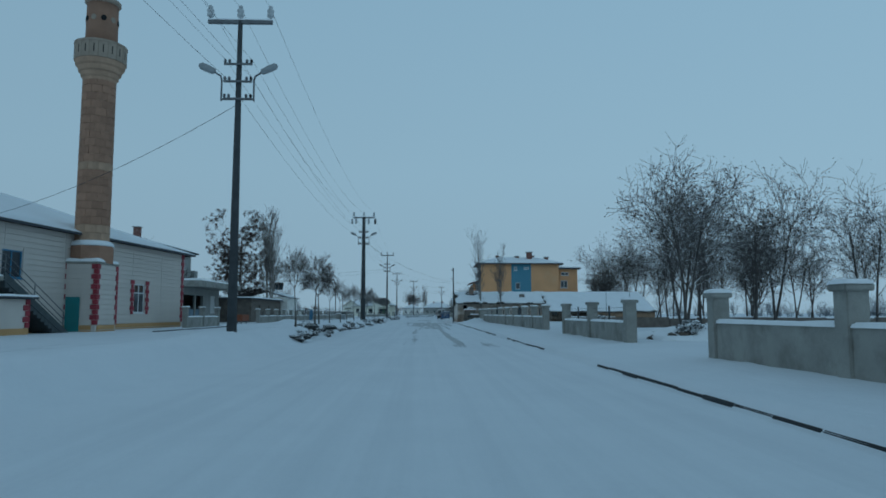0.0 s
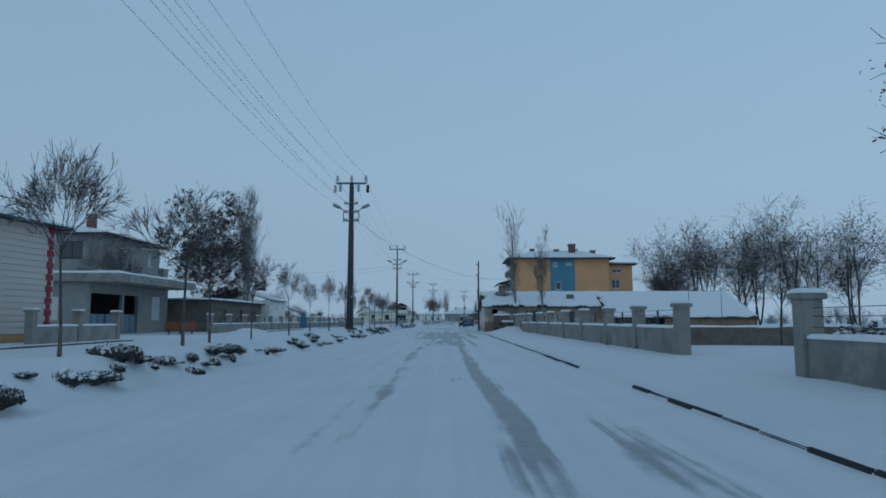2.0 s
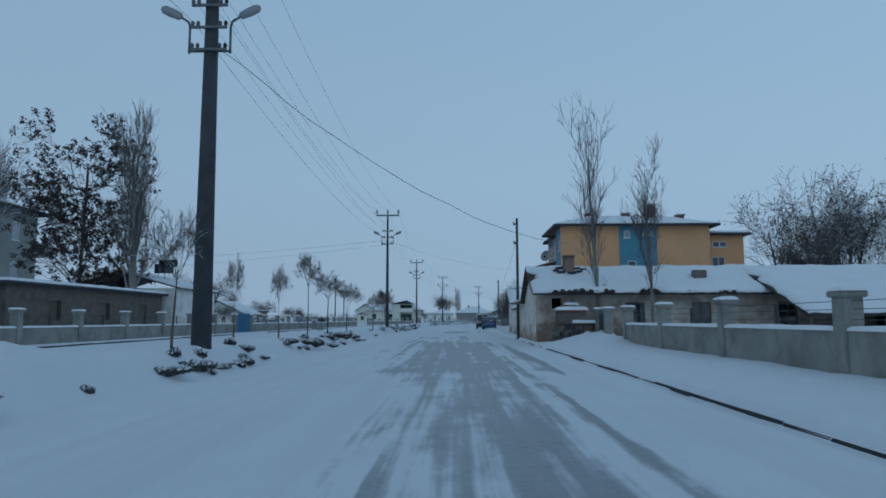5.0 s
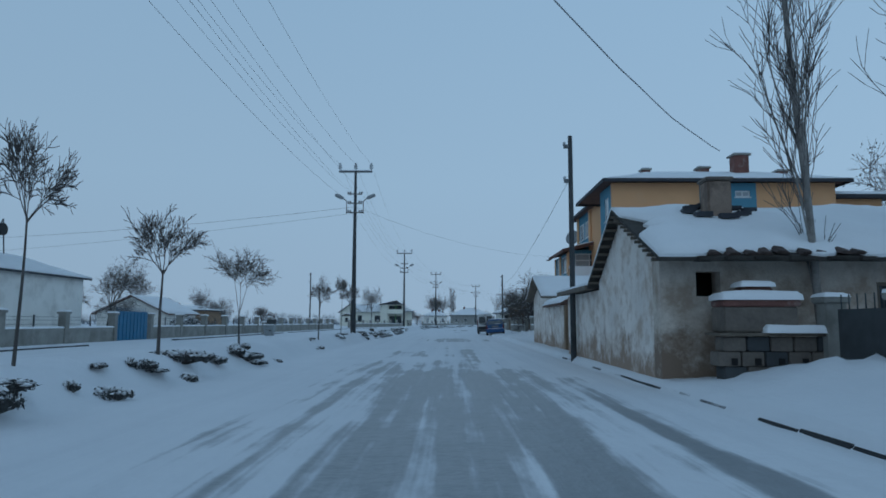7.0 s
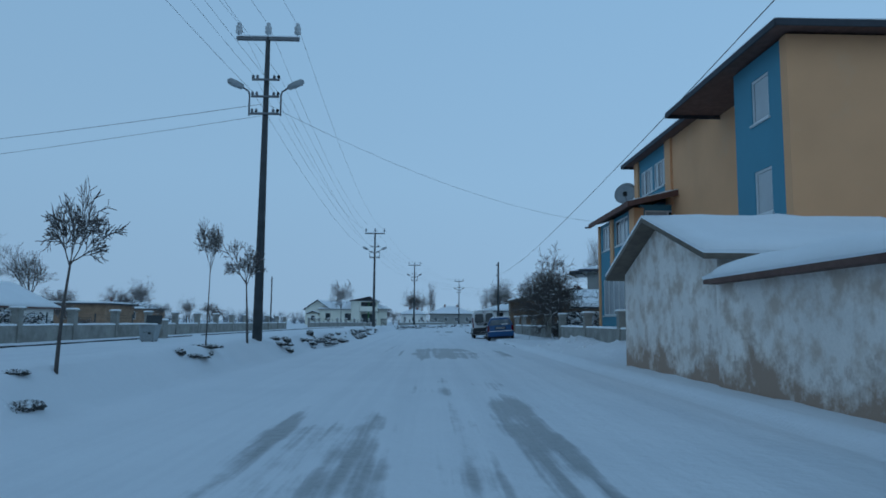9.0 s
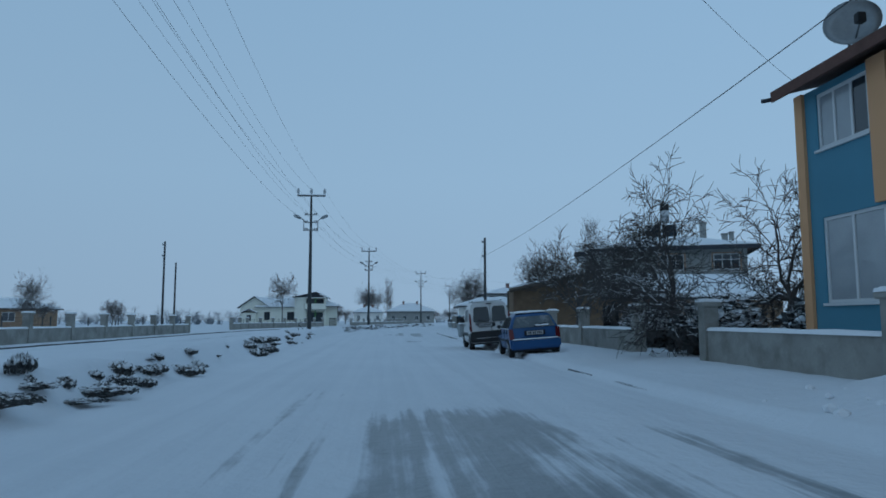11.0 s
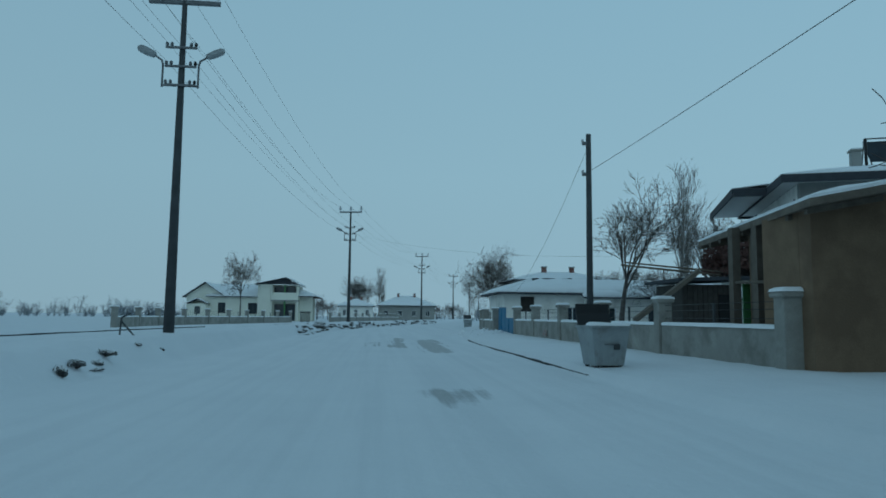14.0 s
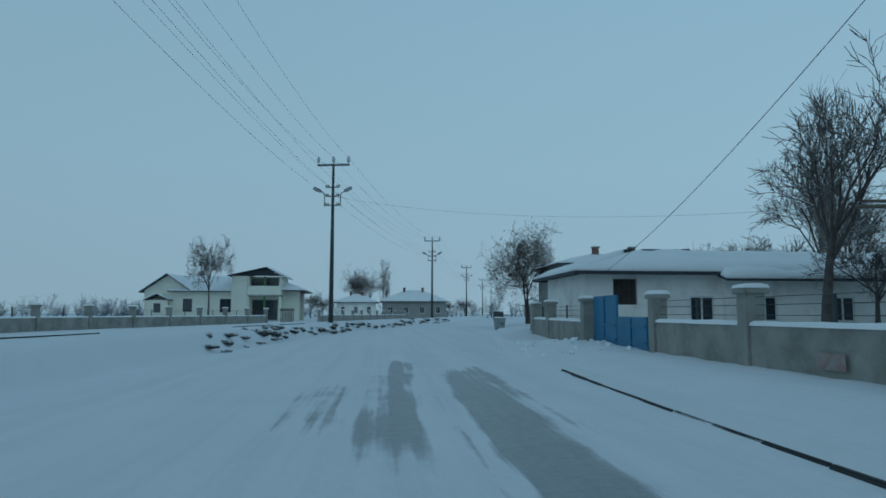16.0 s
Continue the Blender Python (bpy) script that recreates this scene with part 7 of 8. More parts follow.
for x0, x1 in ((4.95, 6.2), (6.4, 7.65)):
    bm = bmesh.new()
    f = bm.faces.new([bm.verts.new(p) for p in ((x0, 4.5, 8.85), (x1, 4.5, 8.85), (x1, 5.5, 10.1), (x0, 5.5, 10.1))])
    bmesh.ops.solidify(bm, geom=[f], thickness=0.08)
    part("collector", bm, GLASS_DARK, solar, "dark glass solar collector")
solar.matrix_basis = TURN

hovel = thing("plank_lean_to", "dark wooden lean-to with a plank leaning against its roof", "shed", (15, 172, 0))
part("wall", B(13.9, 16.6, 171.6, 174.5, -0.1, 2.75), DARK_WOOD, hovel)
for i in range(11):
    part("board", B(13.92 + i * 0.24, 14.13 + i * 0.24, 171.55, 171.598, 0.0, 2.7), DARK_WOOD, hovel)
part("doorway", B(15.6, 16.3, 171.5, 171.548, 0.1, 2.3), DARK, hovel)
part("roof", prism(bmesh.new(), [(13.5, 2.85), (17.2, 3.0), (17.2, 3.16), (13.5, 3.0)], "y", 171.0, 175.0), TRIM_DARK, hovel)
part("plank", prism(bmesh.new(), [(11.3, 0.95), (14.3, 3.2), (14.3, 3.42), (11.3, 1.2)], "y", 170.6, 170.95), POST_WOOD, hovel, "pale leaning plank")
bm = bmesh.new()
rod(bm, (13.4, 178, 4.1), (16.2, 172.4, 3.25), 0.06, k=6)
rod(bm, (13.6, 178, 4.25), (16.6, 172.6, 3.4), 0.05, k=6)
part("beam", bm, WOOD_GREY, hovel)

wh = thing("white_farmhouse", "long low whitewashed farmhouse under a patched snowy roof", "house", (15, 189, 0))
hwh = [(9.55, 10.5, 1.55, 2.55), (12.6, 13.6, 0.9, 1.9)]
part("wall", pierced(bmesh.new(), "x", 186.5, 186.9, 8.45, 22, -0.1, 2.75, hwh), WHITEWASH, wh)
part("wall", B(8.45, 8.8, 186.91, 192.5, -0.1, 2.75), WHITEWASH, wh)
# indoor shade painted as an added black sheet behind the front wall
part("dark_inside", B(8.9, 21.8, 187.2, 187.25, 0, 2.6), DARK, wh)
window(wh, "x", 186.5, *hwh[1], -1, 2, GLASS_DARK)
hip_roof(wh, 8.45, 22, 186.5, 192.5, 2.8, 3.85, seed=61, over=0.55, snow=0.25, tile=TRIM_DARK)
part("wall", pierced(bmesh.new(), "x", 186.2, 186.49, 13.9, 25.5, -0.1, 2.6, [(15.0, 16.0, 0.9, 1.9), (18.2, 19.2, 0.9, 1.9)]), WHITEWASH, wh, "stained whitewashed wall of the lower wing")
window(wh, "x", 186.2, 15.0, 16.0, 0.9, 1.9, -1, 2, GLASS_DARK)
window(wh, "x", 186.2, 18.2, 19.2, 0.9, 1.9, -1, 2, GLASS_DARK)
gable_roof(wh, "x", 13.6, 25.8, 185.5, 192.9, 2.55, 189.4, 3.72, 2.6, seed=66, snow=0.27, tile=TRIM_DARK, rag=0.1, amp=0.11)
for k in range(5):
    part("shutter_board", B(9.56 + k * 0.19, 9.73 + k * 0.19, 186.62, 186.66, 1.56, 2.54), DARK_WOOD, wh)
for i in range(16):
    x = 10.9 + i * 0.18 + random.uniform(-0.1, 0.1)
    part("bare_tile", B(x, x + 0.3, 189.0 + random.uniform(-0.3, 0.2), 189.6, 3.7, 3.9 + random.uniform(0, 0.06)), TRIM_DARK, wh)
sgate = thing("blue_yard_gate", "blue sheet-metal yard gate, one leaf taller", "gate", (7.15, 179, 0.3))
for y0, y1, z1 in ((179.2, 181.25, 1.72), (177.05, 179.16, 1.12)):
    leaf = part("gate_leaf", B(7.12, 7.18, y0, y1, 0.25, z1, bevel=0.01), BLUE_GATE, sgate)
    for z in (0.45, 0.85):
        part("brace", B(7.09, 7.118, y0 + 0.06, y1 - 0.06, z, z + 0.06), BLUE_GATE, leaf)
    part("brace", B(7.085, 7.117, (y0 + y1) / 2 - 0.03, (y0 + y1) / 2 + 0.03, 0.3, z1 - 0.05), BLUE_GATE, leaf)


def dumpster(x, y, rz):
    d = thing("dumpster", "grey galvanised rubbish container with its lid tipped open", "dumpster", (0, 0, 0), "rubbish containers")
    bm = bmesh.new()
    lo = [bm.verts.new(p) for p in ((-0.5, -0.4, 0.14), (0.5, -0.4, 0.14), (0.5, 0.4, 0.14), (-0.5, 0.4, 0.14))]
    hi = [bm.verts.new(p) for p in ((-0.66, -0.52, 1.0), (0.66, -0.52, 1.0), (0.66, 0.52, 1.0), (-0.66, 0.52, 1.0))]
    bm.faces.new(lo[::-1])
    for i in range(4):
        bm.faces.new((lo[i], lo[(i + 1) % 4], hi[(i + 1) % 4], hi[i]))
    bm.faces.new(hi)
    bmesh.ops.bevel(bm, geom=bm.edges[:], offset=0.02, segments=2, affect="EDGES")
    part("body", bm, ZINC, d)
    part("rim", B(-0.7, 0.7, -0.56, 0.56, 0.97, 1.03, bevel=0.015), ZINC, d)
    bm = prism(bmesh.new(), [(0.5, 1.0), (0.56, 1.0), (0.72, 1.3), (0.74, 1.52), (0.69, 1.53), (0.66, 1.32)], "x", -0.6, 0.62)
    part("lid", bm, BLACK_PLASTIC if rz else POLE_DARK, d, "dark open lid")
    for sx in (-0.4, 0.4):
        for sy in (-0.3, 0.3):
            part("wheel", rod(bmesh.new(), (sx - 0.03, sy, 0.09), (sx + 0.03, sy, 0.09), 0.09, k=12), RUBBER, d)
    part("handle", rod(bmesh.new(), (-0.25, -0.53, 0.62), (0.25, -0.53, 0.62), 0.02, k=6), STEEL, d)
    part("bracket", B(0.1, 0.3, -0.5, -0.44, 0.5, 0.62), POLE_DARK, d)
    part("snow", soft_slab(bmesh.new(), -0.66, 0.66, -0.54, -0.06, 1.03, 0.07, 0.2, 0.03), SNOW, d)
    d.matrix_basis = pose(x, y, street_height(x, y) - 0.1, 0, 0, rz) @ Matrix.Diagonal((0.64, 0.74, 0.92, 1))
    return d


patch = thing("painted_patch", "faded red painted patch on the grey wall", "painted mark", (7.1, 170.2, 0.5))
part("paint", B(7.105, 7.118, 169.85, 170.5, 0.4, 0.64), FADED_RED, patch)
dumpster(4.72, 155.55, 8)
dumpster(9.3, 211.0, 0)
dumpster(-14.2, 124.0, 0)


# ---- parked vehicles (local: x across, y forward from the rear, z up) ----
def car_body(stations, tilt_rear=0.0, tilt_front=0.0):
    """Lofted shell. A station: y, sill half width, mid half width, belt (half width, z), shoulder (half width, z), roof z."""
    bm, rows = bmesh.new(), []
    for k, (y, ws, wm, wb, zb, wu, zu, zt) in enumerate(stations):
        half = [(ws, 0.26), (wm, 0.36), (wm + 0.012, 0.62), (wb + 0.01, zb - 0.12), (wb, zb), (wb + (wu - wb) * 0.5 + 0.01, zb + (zu - zb) * 0.5), (wu, zu), (wu * 0.86, zu + (zt - zu) * 0.75), (wu * 0.45, zt - 0.006), (0, zt)]
        full = half + [(-w, z) for w, z in half[-2::-1]]
        tilt = tilt_rear if k == 0 else (tilt_rear if k == 1 else 0.0)
        rows.append([bm.verts.new((w, y + max(0.0, z - 0.62) * tilt, z)) for w, z in full])
    m = len(rows[0])
    for a, b in zip(rows, rows[1:]):
        for i in range(m - 1):
            bm.faces.new((a[i], a[i + 1], b[i + 1], b[i])).smooth = True
        bm.faces.new((a[m - 1], a[0], b[0], b[m - 1]))
    bm.faces.new(rows[0])
    bm.faces.new(rows[-1][::-1])
    return bm


def plate4(bm, pts, t, n):
    """A thin pane: a polygon and its copy moved by t along n."""
    n = Vector(n).normalized() * t
    a = [bm.verts.new(Vector(p)) for p in pts]
    b = [bm.verts.new(Vector(p) + n) for p in pts]
    k = len(pts)
    bm.faces.new(a)
    bm.faces.new(b[::-1])
    for i in range(k):
        bm.faces.new((a[i], a[(i + 1) % k], b[(i + 1) % k], b[i]))
    return bm


def wheel(parent, x, y, r, s):
    w = part("wheel", None or lathe_x(bmesh.new(), x, y, r, [(-0.09, 0.62), (-0.095, 0.9), (-0.06, 1.0), (0.06, 1.0), (0.095, 0.9), (0.09, 0.62)]), RUBBER, parent)
    part("rim", lathe_x(bmesh.new(), x, y, r, [(s * 0.095, 0.02), (s * 0.118, 0.12), (s * 0.098, 0.3), (s * 0.115, 0.56), (s * 0.08, 0.63)]), RIM, w)
    for i in range(9):
        a = 2 * math.pi * i / 9
        bm = bmesh.new()
        ring = [(x + s * 0.118, y + r * q * math.cos(a + d), r + r * q * math.sin(a + d)) for q, d in ((0.36, -0.16), (0.5, -0.2), (0.5, 0.2), (0.36, 0.16))]
        part("rim_slot", plate4(bm, ring, 0.006, (s, 0, 0)), BLACK_PLASTIC, w)
    return w


def lathe_x(bm, x, y, r, profile, k=24):
    rings = [[bm.verts.new((x + dx, y + q * r * math.cos(2 * math.pi * i / k), r + q * r * math.sin(2 * math.pi * i / k))) for i in range(k)] for dx, q in profile]
    for a, b in zip(rings, rings[1:]):
        for i in range(k):
            bm.faces.new((a[i], a[(i + 1) % k], b[(i + 1) % k], b[i])).smooth = True
    bm.faces.new(rings[0])
    bm.faces.new(rings[-1])
    return bm


def side_pane(bm, s, y0, y1, za, zb_, prof, inset_front=0.0, inset_rear=0.0):
    """A pane on the flank between heights za and zb_; prof gives the half width at a height."""
    pts = [(s * (prof(za) + 0.012), y0, za), (s * (prof(za) + 0.012), y1, za), (s * (prof(zb_) + 0.012), y1 - inset_front, zb_), (s * (prof(zb_) + 0.012), y0 + inset_rear, zb_)]
    return plate4(bm, pts, 0.012, (s, 0, 0.15))


def number_plate(parent, x0, x1, y, z, tilt, mat=PLATE):
    """A plate with plain bars in place of its characters."""
    p = part("number_plate", B(x0, x1, y - 0.012, y, z, z + 0.115, bevel=0.004), mat, parent)
    w = (x1 - x0 - 0.1) / 8
    for i in (0, 1, 2.6, 3.6, 5.2, 6.2, 7.2):
        part("bar", B(x0 + 0.06 + i * w, x0 + 0.06 + (i + 0.62) * w, y - 0.016, y - 0.0125, z + 0.025, z + 0.09), INK, p)
    return p


def arch(x, y, zc, r, s):
    """The dark hollow of a wheel arch, a thin disc cut off at the sill."""
    ring = [(x, y + r * math.cos(a), zc + r * math.sin(a)) for a in (math.pi * (i / 16 * 1.16 - 0.08) for i in range(17))]
    return plate4(bmesh.new(), ring, 0.012, (-s, 0, 0))


van = thing("van", "white high-roofed van parked half on the snowy pavement", "van")
st = [(0.06, 0.72, 0.80, 0.815, 1.12, 0.70, 1.70, 1.80), (0.30, 0.76, 0.82, 0.825, 1.12, 0.71, 1.72, 1.83), (1.2, 0.78, 0.825, 0.825, 1.1, 0.72, 1.73, 1.85), (2.2, 0.78, 0.825, 0.82, 1.08, 0.70, 1.70, 1.83),
      (2.45, 0.78, 0.825, 0.815, 1.06, 0.67, 1.62, 1.74), (2.95, 0.78, 0.82, 0.80, 1.02, 0.70, 1.22, 1.30), (3.2, 0.77, 0.81, 0.78, 0.95, 0.70, 1.02, 1.06), (3.75, 0.72, 0.78, 0.70, 0.74, 0.62, 0.84, 0.87), (3.98, 0.6, 0.66, 0.6, 0.62, 0.5, 0.66, 0.68)]
part("body", car_body(st, 0.16), CAR_WHITE, van)
vprof = lambda z: 0.825 + (0.71 - 0.825) * max(0.0, (z - 1.12) / 0.6)
ry_ = lambda z: 0.06 + 0.16 * (z - 0.62) - 0.012
for x0, x1 in ((-0.68, 0.0), (0.08, 0.68)):
    ins = 0.05
    ring = [(x0, 1.1), (x0 + ins, 1.04), (x1 - ins, 1.04), (x1, 1.1), (x1 - 0.03, 1.55), (x1 - 0.03 - ins, 1.63), (x0 + 0.05 + ins, 1.63), (x0 + 0.05, 1.55)]
    bm = plate4(bmesh.new(), [(x, ry_(z), z) for x, z in ring], 0.02, (0, 1, 0))
    part("rear_window", bm, CAR_GLASS, van)
part("door_gap", plate4(bmesh.new(), [(0.035, ry_(0.68) + 0.002, 0.68), (0.05, ry_(0.68) + 0.002, 0.68), (0.05, ry_(1.72) + 0.002, 1.72), (0.035, ry_(1.72) + 0.002, 1.72)], 0.01, (0, 1, 0)), DARK, van)
for s in (-1, 1):
    part("tail_lamp", plate4(bmesh.new(), [(s * 0.76, ry_(0.72), 0.72), (s * 0.845, ry_(0.72) + 0.02, 0.72), (s * 0.83, ry_(1.36) + 0.02, 1.4), (s * 0.765, ry_(1.34), 1.36)], 0.13, (0, 1, 0)), TAIL_RED, van)
    part("side_window", side_pane(bmesh.new(), s, 1.02, 1.95, 1.1, 1.56, vprof, 0.0, 0.03), CAR_GLASS_FROST if s < 0 else CAR_GLASS, van)
    part("side_window", side_pane(bmesh.new(), s, 2.02, 2.68, 1.08, 1.54, vprof, 0.36, 0.0), CAR_GLASS, van)
    part("side_moulding", B(min(s * 0.83, s * 0.85), max(s * 0.83, s * 0.85), 1.12, 2.75, 0.52, 0.66, bevel=0.01), BLACK_PLASTIC, van)
    part("door_handle", B(min(s * 0.825, s * 0.86), max(s * 0.825, s * 0.86), 2.02, 2.16, 0.92, 0.98, bevel=0.01), BLACK_PLASTIC, van)
    part("mirror", B(min(s * 0.84, s * 1.02), max(s * 0.84, s * 1.02), 2.58, 2.7, 1.06, 1.22, bevel=0.03), BLACK_PLASTIC, van)
    part("roof_rail", rod(bmesh.new(), (s * 0.6, 0.55, 1.85), (s * 0.6, 1.9, 1.87), 0.018, k=6), BLACK_PLASTIC, van)
    wheel(van, s * 0.75, 0.70, 0.29, s)
    wheel(van, s * 0.75, 3.30, 0.29, s)
    for yy in (0.70, 3.30):
        part("wheel_arch", arch(s * 0.834, yy, 0.30, 0.345, s), DARK, van)
part("fuel_flap", rod(bmesh.new(), (-0.832, 0.36, 0.86), (-0.842, 0.36, 0.86), 0.07, k=14), BLACK_PLASTIC, van)
part("rear_bumper", B(-0.838, 0.838, -0.03, 0.34, 0.28, 0.70, bevel=0.05), BLACK_PLASTIC, van)
part("bumper_snow", soft_slab(bmesh.new(), -0.6, 0.75, -0.035, 0.03, 0.44, 0.012, 0.2, 0.006, 0.02), SNOW, van)
part("plate_recess", B(-0.5, 0.2, 0.045, 0.11, 0.86, 1.02, bevel=0.02), BLACK_PLASTIC, van)
number_plate(van, -0.46, 0.06, 0.04, 0.88, 0)
part("badge", rod(bmesh.new(), (-0.55, 0.085, 0.98), (-0.55, 0.13, 0.98), 0.05, k=12), STEEL, van)
part("badge", rod(bmesh.new(), (0.45, 0.085, 0.98), (0.45, 0.13, 0.98), 0.05, k=12), STEEL, van)
part("third_brake_lamp", B(-0.1, 0.12, 0.2, 0.26, 1.72, 1.76), BLACK_PLASTIC, van)
part("wiper", rod(bmesh.new(), (-0.15, ry_(1.08) - 0.02, 1.06), (-0.5, ry_(1.16) - 0.02, 1.14), 0.012, k=5), BLACK_PLASTIC, van)
part("undertray", B(-0.7, 0.7, 0.2, 3.7, 0.2, 0.3), BLACK_PLASTIC, van)
part("windscreen", plate4(bmesh.new(), [(-0.68, 3.0, 1.22), (0.68, 3.0, 1.22), (0.6, 2.42, 1.74), (-0.6, 2.42, 1.74)], 0.02, (0, 0.6, 0.7)), CAR_GLASS, van)
part("snow", soft_slab(bmesh.new(), -0.55, 0.55, 0.4, 2.2, 1.845, 0.035, 0.25, 0.015, 0.1), SNOW, van)
van.matrix_basis = pose(3.97, 139.2, 0.055, 0, -4.4, -1.5) @ Matrix.Diagonal((1.03, 1.04, 1.09, 1))

hatch = thing("hatchback_car", "blue hatchback parked half on the snowy pavement", "car")
st = [(0.10, 0.68, 0.78, 0.78, 0.90, 0.60, 1.26, 1.34), (0.34, 0.74, 0.81, 0.80, 0.92, 0.61, 1.30, 1.385), (1.1, 0.76, 0.815, 0.805, 0.91, 0.60, 1.33, 1.42), (1.75, 0.76, 0.815, 0.80, 0.90, 0.58, 1.31, 1.40),
      (2.1, 0.76, 0.815, 0.795, 0.89, 0.57, 1.22, 1.30), (2.7, 0.76, 0.81, 0.78, 0.87, 0.66, 0.95, 0.99), (3.0, 0.75, 0.80, 0.74, 0.82, 0.64, 0.88, 0.90), (3.6, 0.73, 0.79, 0.70, 0.70, 0.62, 0.76, 0.79), (3.82, 0.66, 0.73, 0.64, 0.58, 0.58, 0.64, 0.66)]
part("body", car_body(st, 0.34), CAR_BLUE, hatch)
hprof = lambda z: 0.80 + (0.61 - 0.80) * max(0.0, (z - 0.91) / 0.4)
hy_ = lambda z: 0.10 + 0.34 * max(0.0, z - 0.62) - 0.012
bm = plate4(bmesh.new(), [(-0.70, hy_(0.93), 0.93), (0.70, hy_(0.93), 0.93), (0.56, hy_(1.27), 1.27), (-0.56, hy_(1.27), 1.27)], 0.02, (0, 1, 0))
part("rear_window", bm, CAR_GLASS_FROST, hatch, "half snow-covered rear window")
part("window_snow", soft_slab(bmesh.new(), 0.05, 0.5, hy_(0.97) - 0.03, hy_(0.97) + 0.03, 0.96, 0.05, 0.12, 0.02, 0.02), SNOW, hatch)
part("wiper", rod(bmesh.new(), (0.0, hy_(0.94) - 0.02, 0.94), (0.42, hy_(1.05) - 0.02, 1.05), 0.012, k=5), BLACK_PLASTIC, hatch)
for s in (-1, 1):
    part("tail_lamp", plate4(bmesh.new(), [(s * 0.68, 0.07, 0.58), (s * 0.832, 0.09, 0.58), (s * 0.826, 0.17, 0.9), (s * 0.70, 0.15, 0.9)], 0.16, (0, 1, 0)), TAIL_RED, hatch)
    part("side_window", side_pane(bmesh.new(), s, 0.42, 0.72, 0.93, 1.26, hprof, 0.0, 0.16), CAR_GLASS, hatch)
    part("side_window", side_pane(bmesh.new(), s, 0.8, 1.42, 0.93, 1.28, hprof, 0.0, 0.02), CAR_GLASS, hatch)
    part("side_window", side_pane(bmesh.new(), s, 1.5, 2.42, 0.93, 1.27, hprof, 0.52, 0.0), CAR_GLASS, hatch)
    part("window_sill_snow", B(min(s * 0.80, s * 0.83), max(s * 0.80, s * 0.83), 0.45, 2.35, 0.905, 0.925), SNOW, hatch)
    part("side_moulding", B(min(s * 0.82, s * 0.838), max(s * 0.82, s * 0.838), 0.95, 2.6, 0.5, 0.58, bevel=0.008), BLACK_PLASTIC, hatch)
    for yh in (0.9, 1.62):
        part("door_handle", B(min(s * 0.805, s * 0.835), max(s * 0.805, s * 0.835), yh, yh + 0.13, 0.76, 0.81, bevel=0.01), BLACK_PLASTIC, hatch)
    for yg in (0.78, 1.46, 2.46):
        part("door_gap", B(min(s * 0.80, s * 0.829), max(s * 0.80, s * 0.829), yg, yg + 0.012, 0.35, 0.9), DARK, hatch)
    part("mirror", B(min(s * 0.81, s * 0.97), max(s * 0.81, s * 0.97), 2.2, 2.3, 0.92, 1.04, bevel=0.03), BLACK_PLASTIC, hatch)
    wheel(hatch, s * 0.735, 0.66, 0.28, s)
    wheel(hatch, s * 0.735, 3.08, 0.28, s)
    for yy in (0.66, 3.08):
        part("wheel_arch", arch(s * 0.829, yy, 0.28, 0.33, s), DARK, hatch)
part("rear_bumper", B(-0.822, 0.822, 0.0, 0.34, 0.26, 0.58, bevel=0.05), CAR_BLUE, hatch)
part("bumper_snow", soft_slab(bmesh.new(), -0.74, 0.74, -0.02, 0.11, 0.565, 0.03, 0.2, 0.01, 0.03), SNOW, hatch)
part("plate_recess", B(-0.34, 0.34, 0.07, 0.12, 0.68, 0.83, bevel=0.01), BLACK_PLASTIC, hatch)
number_plate(hatch, -0.27, 0.27, 0.068, 0.7, 0)
part("undertray", B(-0.68, 0.68, 0.2, 3.5, 0.18, 0.28), BLACK_PLASTIC, hatch)
part("windscreen", plate4(bmesh.new(), [(-0.66, 2.74, 0.96), (0.66, 2.74, 0.96), (0.54, 2.06, 1.3), (-0.54, 2.06, 1.3)], 0.02, (0, 0.6, 0.7)), CAR_GLASS, hatch)
part("snow", blanket(bmesh.new(), ((-0.54, 0.42, 1.385), (0.54, 0.42, 1.385), (0.52, 1.7, 1.40), (-0.52, 1.7, 1.40)), 0.05, 8, 8, 0.02, 5), SNOW, hatch)
hatch.matrix_basis = pose(4.48, 133.15, 0.04, 0, -4.2, -3.0) @ Matrix.Diagonal((1.02, 1.02, 1.06, 1))

# ---- vacant plot and field clutter ----
heap = thing("rubble_heap", "heap of stones and earth under patchy snow", "rubble heap", (9.0, 18.2, 0.2))
rh = random.Random(8)
for i in range(46):
    a, q = rh.uniform(0, 6.28), math.sqrt(rh.random())
    x, y = 9.2 + 2.4 * q * math.cos(a), 18.3 + 1.9 * q * math.sin(a)
    s = rh.uniform(0.12, 0.32)
    z = 0.2 + 0.75 * (1 - q) * rh.uniform(0.5, 1)
    bm = bmesh.new()
    bmesh.ops.create_icosphere(bm, subdivisions=1, radius=s)
    for v in bm.verts:
        v.co = Vector((v.co.x * rh.uniform(0.8, 1.3) + x, v.co.y * rh.uniform(0.8, 1.3) + y, v.co.z * 0.7 + z))
    part("stone", bm, EARTH if i % 3 else SNOW, heap)
bm = bmesh.new()
bmesh.ops.create_icosphere(bm, subdivisions=4, radius=1.0)
for v in bm.verts:
    n = noise.noise(v.co * 2.2) * 0.22 + noise.noise(v.co * 5) * 0.1
    v.co = Vector((9.2 + v.co.x * 2.5 * (1 + n), 18.3 + v.co.y * 2.0 * (1 + n), 0.05 + v.co.z * 0.75 * (1 + n)))
for f in bm.faces:
    f.smooth = True
part("snow_mound", bm, SNOW, heap)
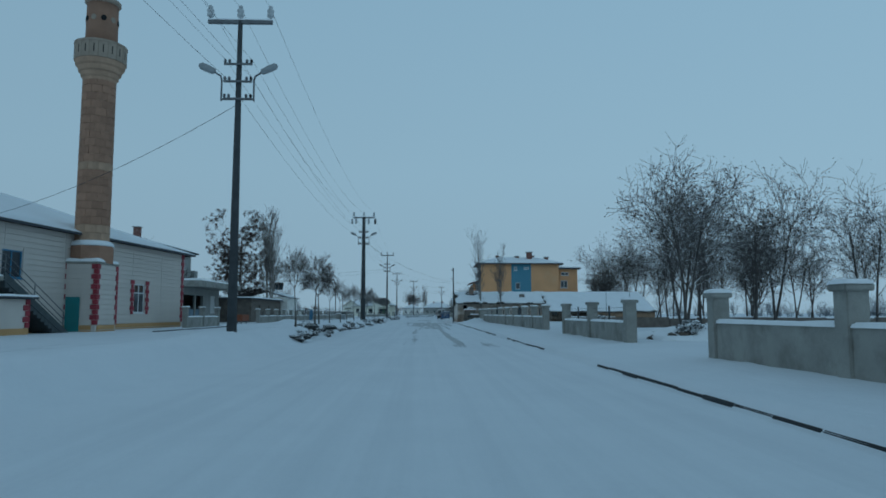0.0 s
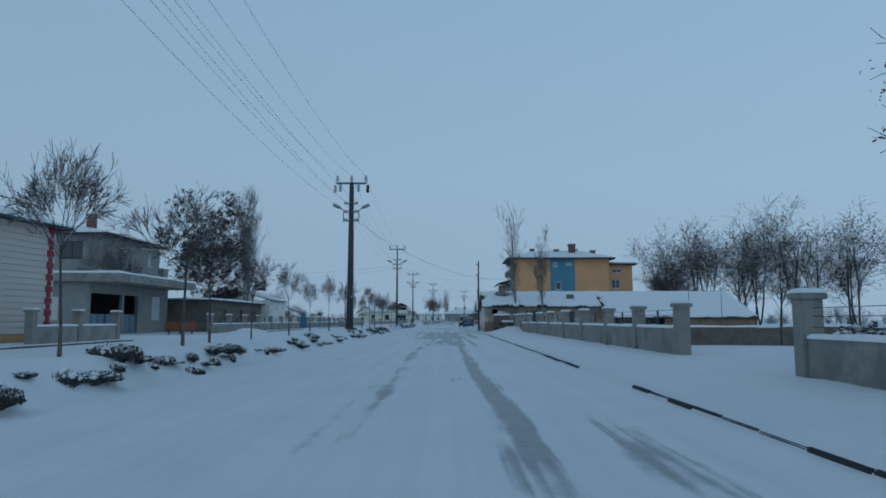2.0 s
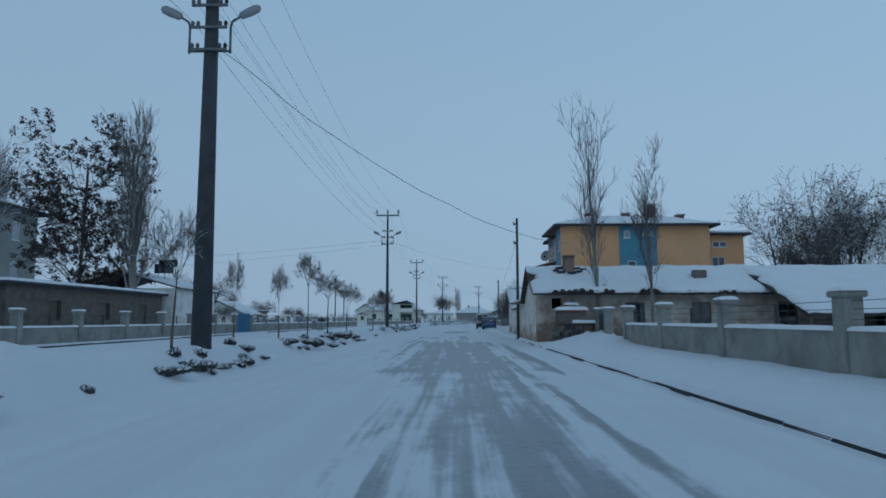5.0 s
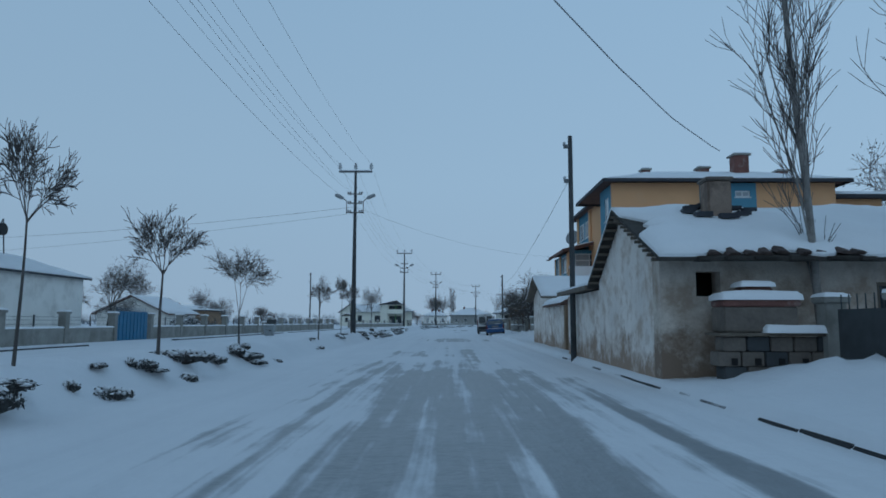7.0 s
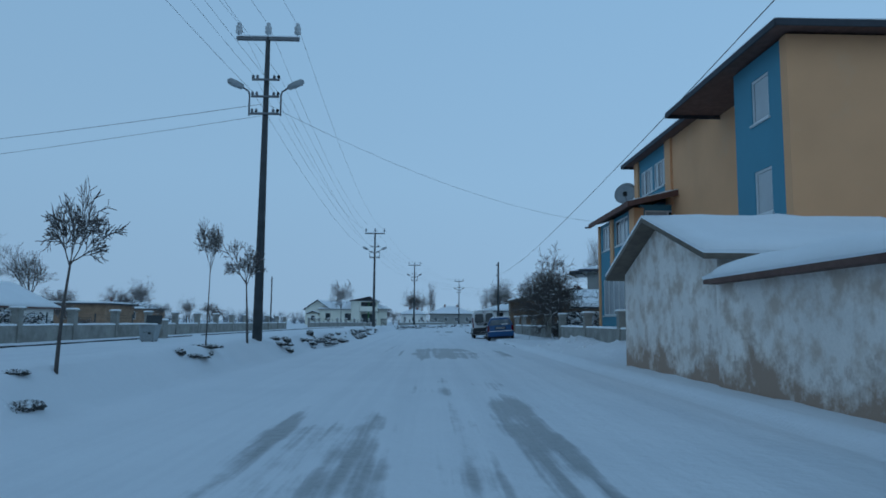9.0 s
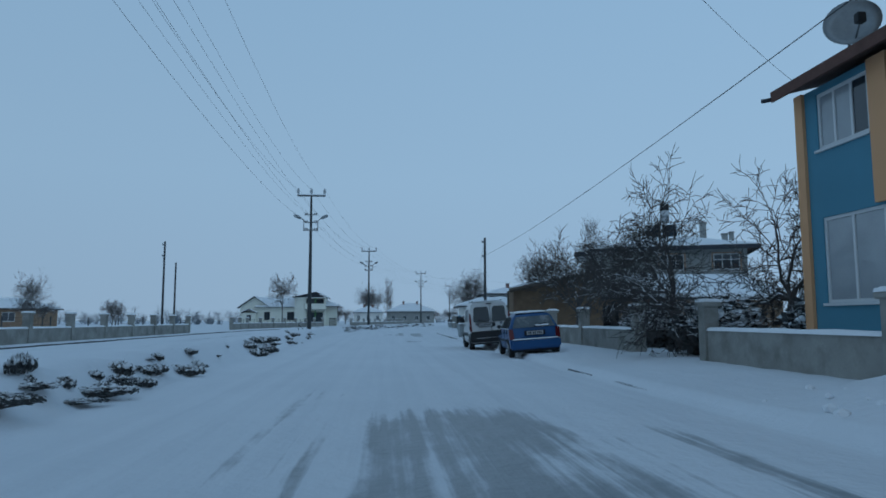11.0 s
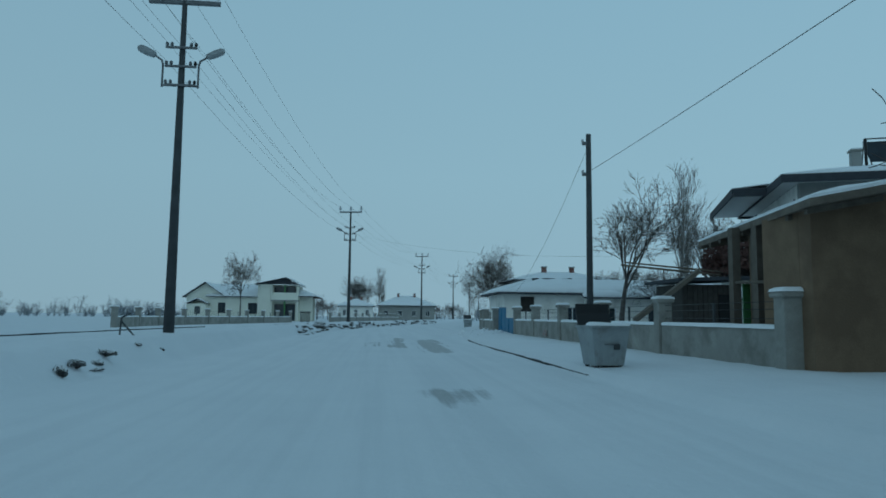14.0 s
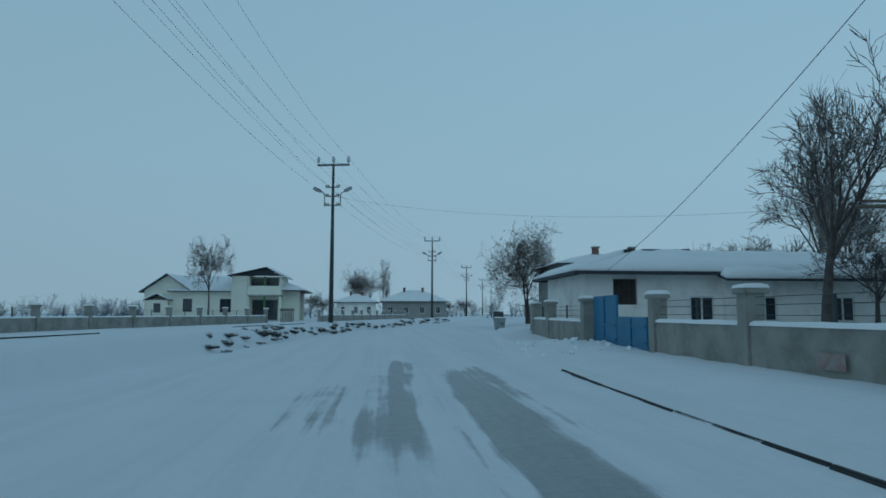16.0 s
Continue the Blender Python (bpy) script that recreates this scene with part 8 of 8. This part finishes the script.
pump = thing("green_pump", "small green painted hand pump in the snow", "pump", (9.3, 15.9, 0.2))
part("barrel", rod(bmesh.new(), (9.3, 15.9, 0.1), (9.3, 15.9, 0.75), 0.09, k=12), GREEN_DOOR, pump)
part("spout", rod(bmesh.new(), (9.3, 15.9, 0.62), (9.75, 15.8, 0.5), 0.05, k=8), GREEN_DOOR, pump)
part("lever", rod(bmesh.new(), (9.3, 15.9, 0.8), (10.0, 15.9, 0.35), 0.03, k=6), GREEN_DOOR, pump)
part("head", B(9.18, 9.42, 15.8, 16.0, 0.74, 0.86, bevel=0.03), GREEN_DOOR, pump)
heap.location += Vector((0.9, 6.5, 0.0))
pump.location += Vector((1.2, 6.8, 0.0))
field = thing("plot_wall", "low dark wall across the back of the vacant plot", "wall", (25, 46, 0))
for i in range(12):
    x0 = 9.6 + i * 3.6
    part("panel", B(x0, x0 + 3.56, 46.0, 46.25, -0.1, 0.92 + 0.05 * math.sin(i * 2.3), bevel=0.02), STONE_DARK, field)
    if i % 3 != 1:
        part("snow", soft_slab(bmesh.new(), x0, x0 + 3.5, 45.98, 46.27, 0.95, 0.07, 0.6, 0.03), SNOW, field)

rod_ = thing("bent_rod", "thin bent steel rod sticking out of the snow beside a pole", "rod", (-6.4, 159.6, 0.4))
bm = bmesh.new()
for a, b in (((-6.5, 159.6, 0.2), (-6.45, 159.6, 1.05)), ((-6.45, 159.6, 1.05), (-6.2, 159.5, 1.15)), ((-6.45, 159.6, 0.95), (-5.9, 159.4, 0.42))):
    rod(bm, a, b, 0.022, k=6)
part("bar", bm, POLE_DARK, rod_)


def snow_clods(x0, x1, y0, y1, count, seed, label):
    """Loose lumps of shovelled snow lying on the ground."""
    rng = random.Random(seed)
    t = thing("snow_clods", label, "snow", ((x0 + x1) / 2, (y0 + y1) / 2, 0), kind="stuff")
    bm = bmesh.new()
    for k in range(count):
        x, y, r = rng.uniform(x0, x1), rng.uniform(y0, y1), rng.uniform(0.03, 0.11) * rng.uniform(0.5, 1)
        c = Vector((x, y, street_height(x, y) + r * 0.2))
        got = bmesh.ops.create_icosphere(bm, subdivisions=1, radius=r)["verts"]
        for v in got:
            v.co = Vector((v.co.x * rng.uniform(0.8, 1.3), v.co.y * rng.uniform(0.8, 1.3), v.co.z * 0.75)) + c
    part("clods", bm, SNOW, t)


snow_clods(4.6, 6.9, 177.5, 185.5, 130, 1, "lumps of shovelled snow before the blue gate")
snow_clods(4.4, 6.8, 113.0, 120.5, 40, 2, "lumps of shovelled snow before the orange house")

# far woods on the horizon, with distance haze put into their pale colour
def far_wood(x0, x1, y, h, seed, label):
    rng = random.Random(seed)
    t = thing("far_wood", label, "woods", ((x0 + x1) / 2, y, 0), kind="stuff")
    segs = []
    x = x0
    while x < x1:
        hh = h * rng.uniform(0.5, 1.2)
        b = Vector((x - (x0 + x1) / 2, rng.uniform(-6, 6), -0.2))
        for k in range(7):
            d = Vector((rng.gauss(0, 0.35), rng.gauss(0, 0.35), 1)).normalized()
            q = b + d * hh * rng.uniform(0.5, 1)
            segs.append((b, q, 0.05, 0.025, 3))
            for m in range(11):
                e = b.lerp(q, rng.uniform(0.25, 1))
                segs.append((e, e + Vector((rng.gauss(0, 0.5), rng.gauss(0, 0.5), rng.uniform(0.2, 0.8))) * hh * 0.25, 0.03, 0.015, 3))
        x += h * rng.uniform(0.14, 0.36)
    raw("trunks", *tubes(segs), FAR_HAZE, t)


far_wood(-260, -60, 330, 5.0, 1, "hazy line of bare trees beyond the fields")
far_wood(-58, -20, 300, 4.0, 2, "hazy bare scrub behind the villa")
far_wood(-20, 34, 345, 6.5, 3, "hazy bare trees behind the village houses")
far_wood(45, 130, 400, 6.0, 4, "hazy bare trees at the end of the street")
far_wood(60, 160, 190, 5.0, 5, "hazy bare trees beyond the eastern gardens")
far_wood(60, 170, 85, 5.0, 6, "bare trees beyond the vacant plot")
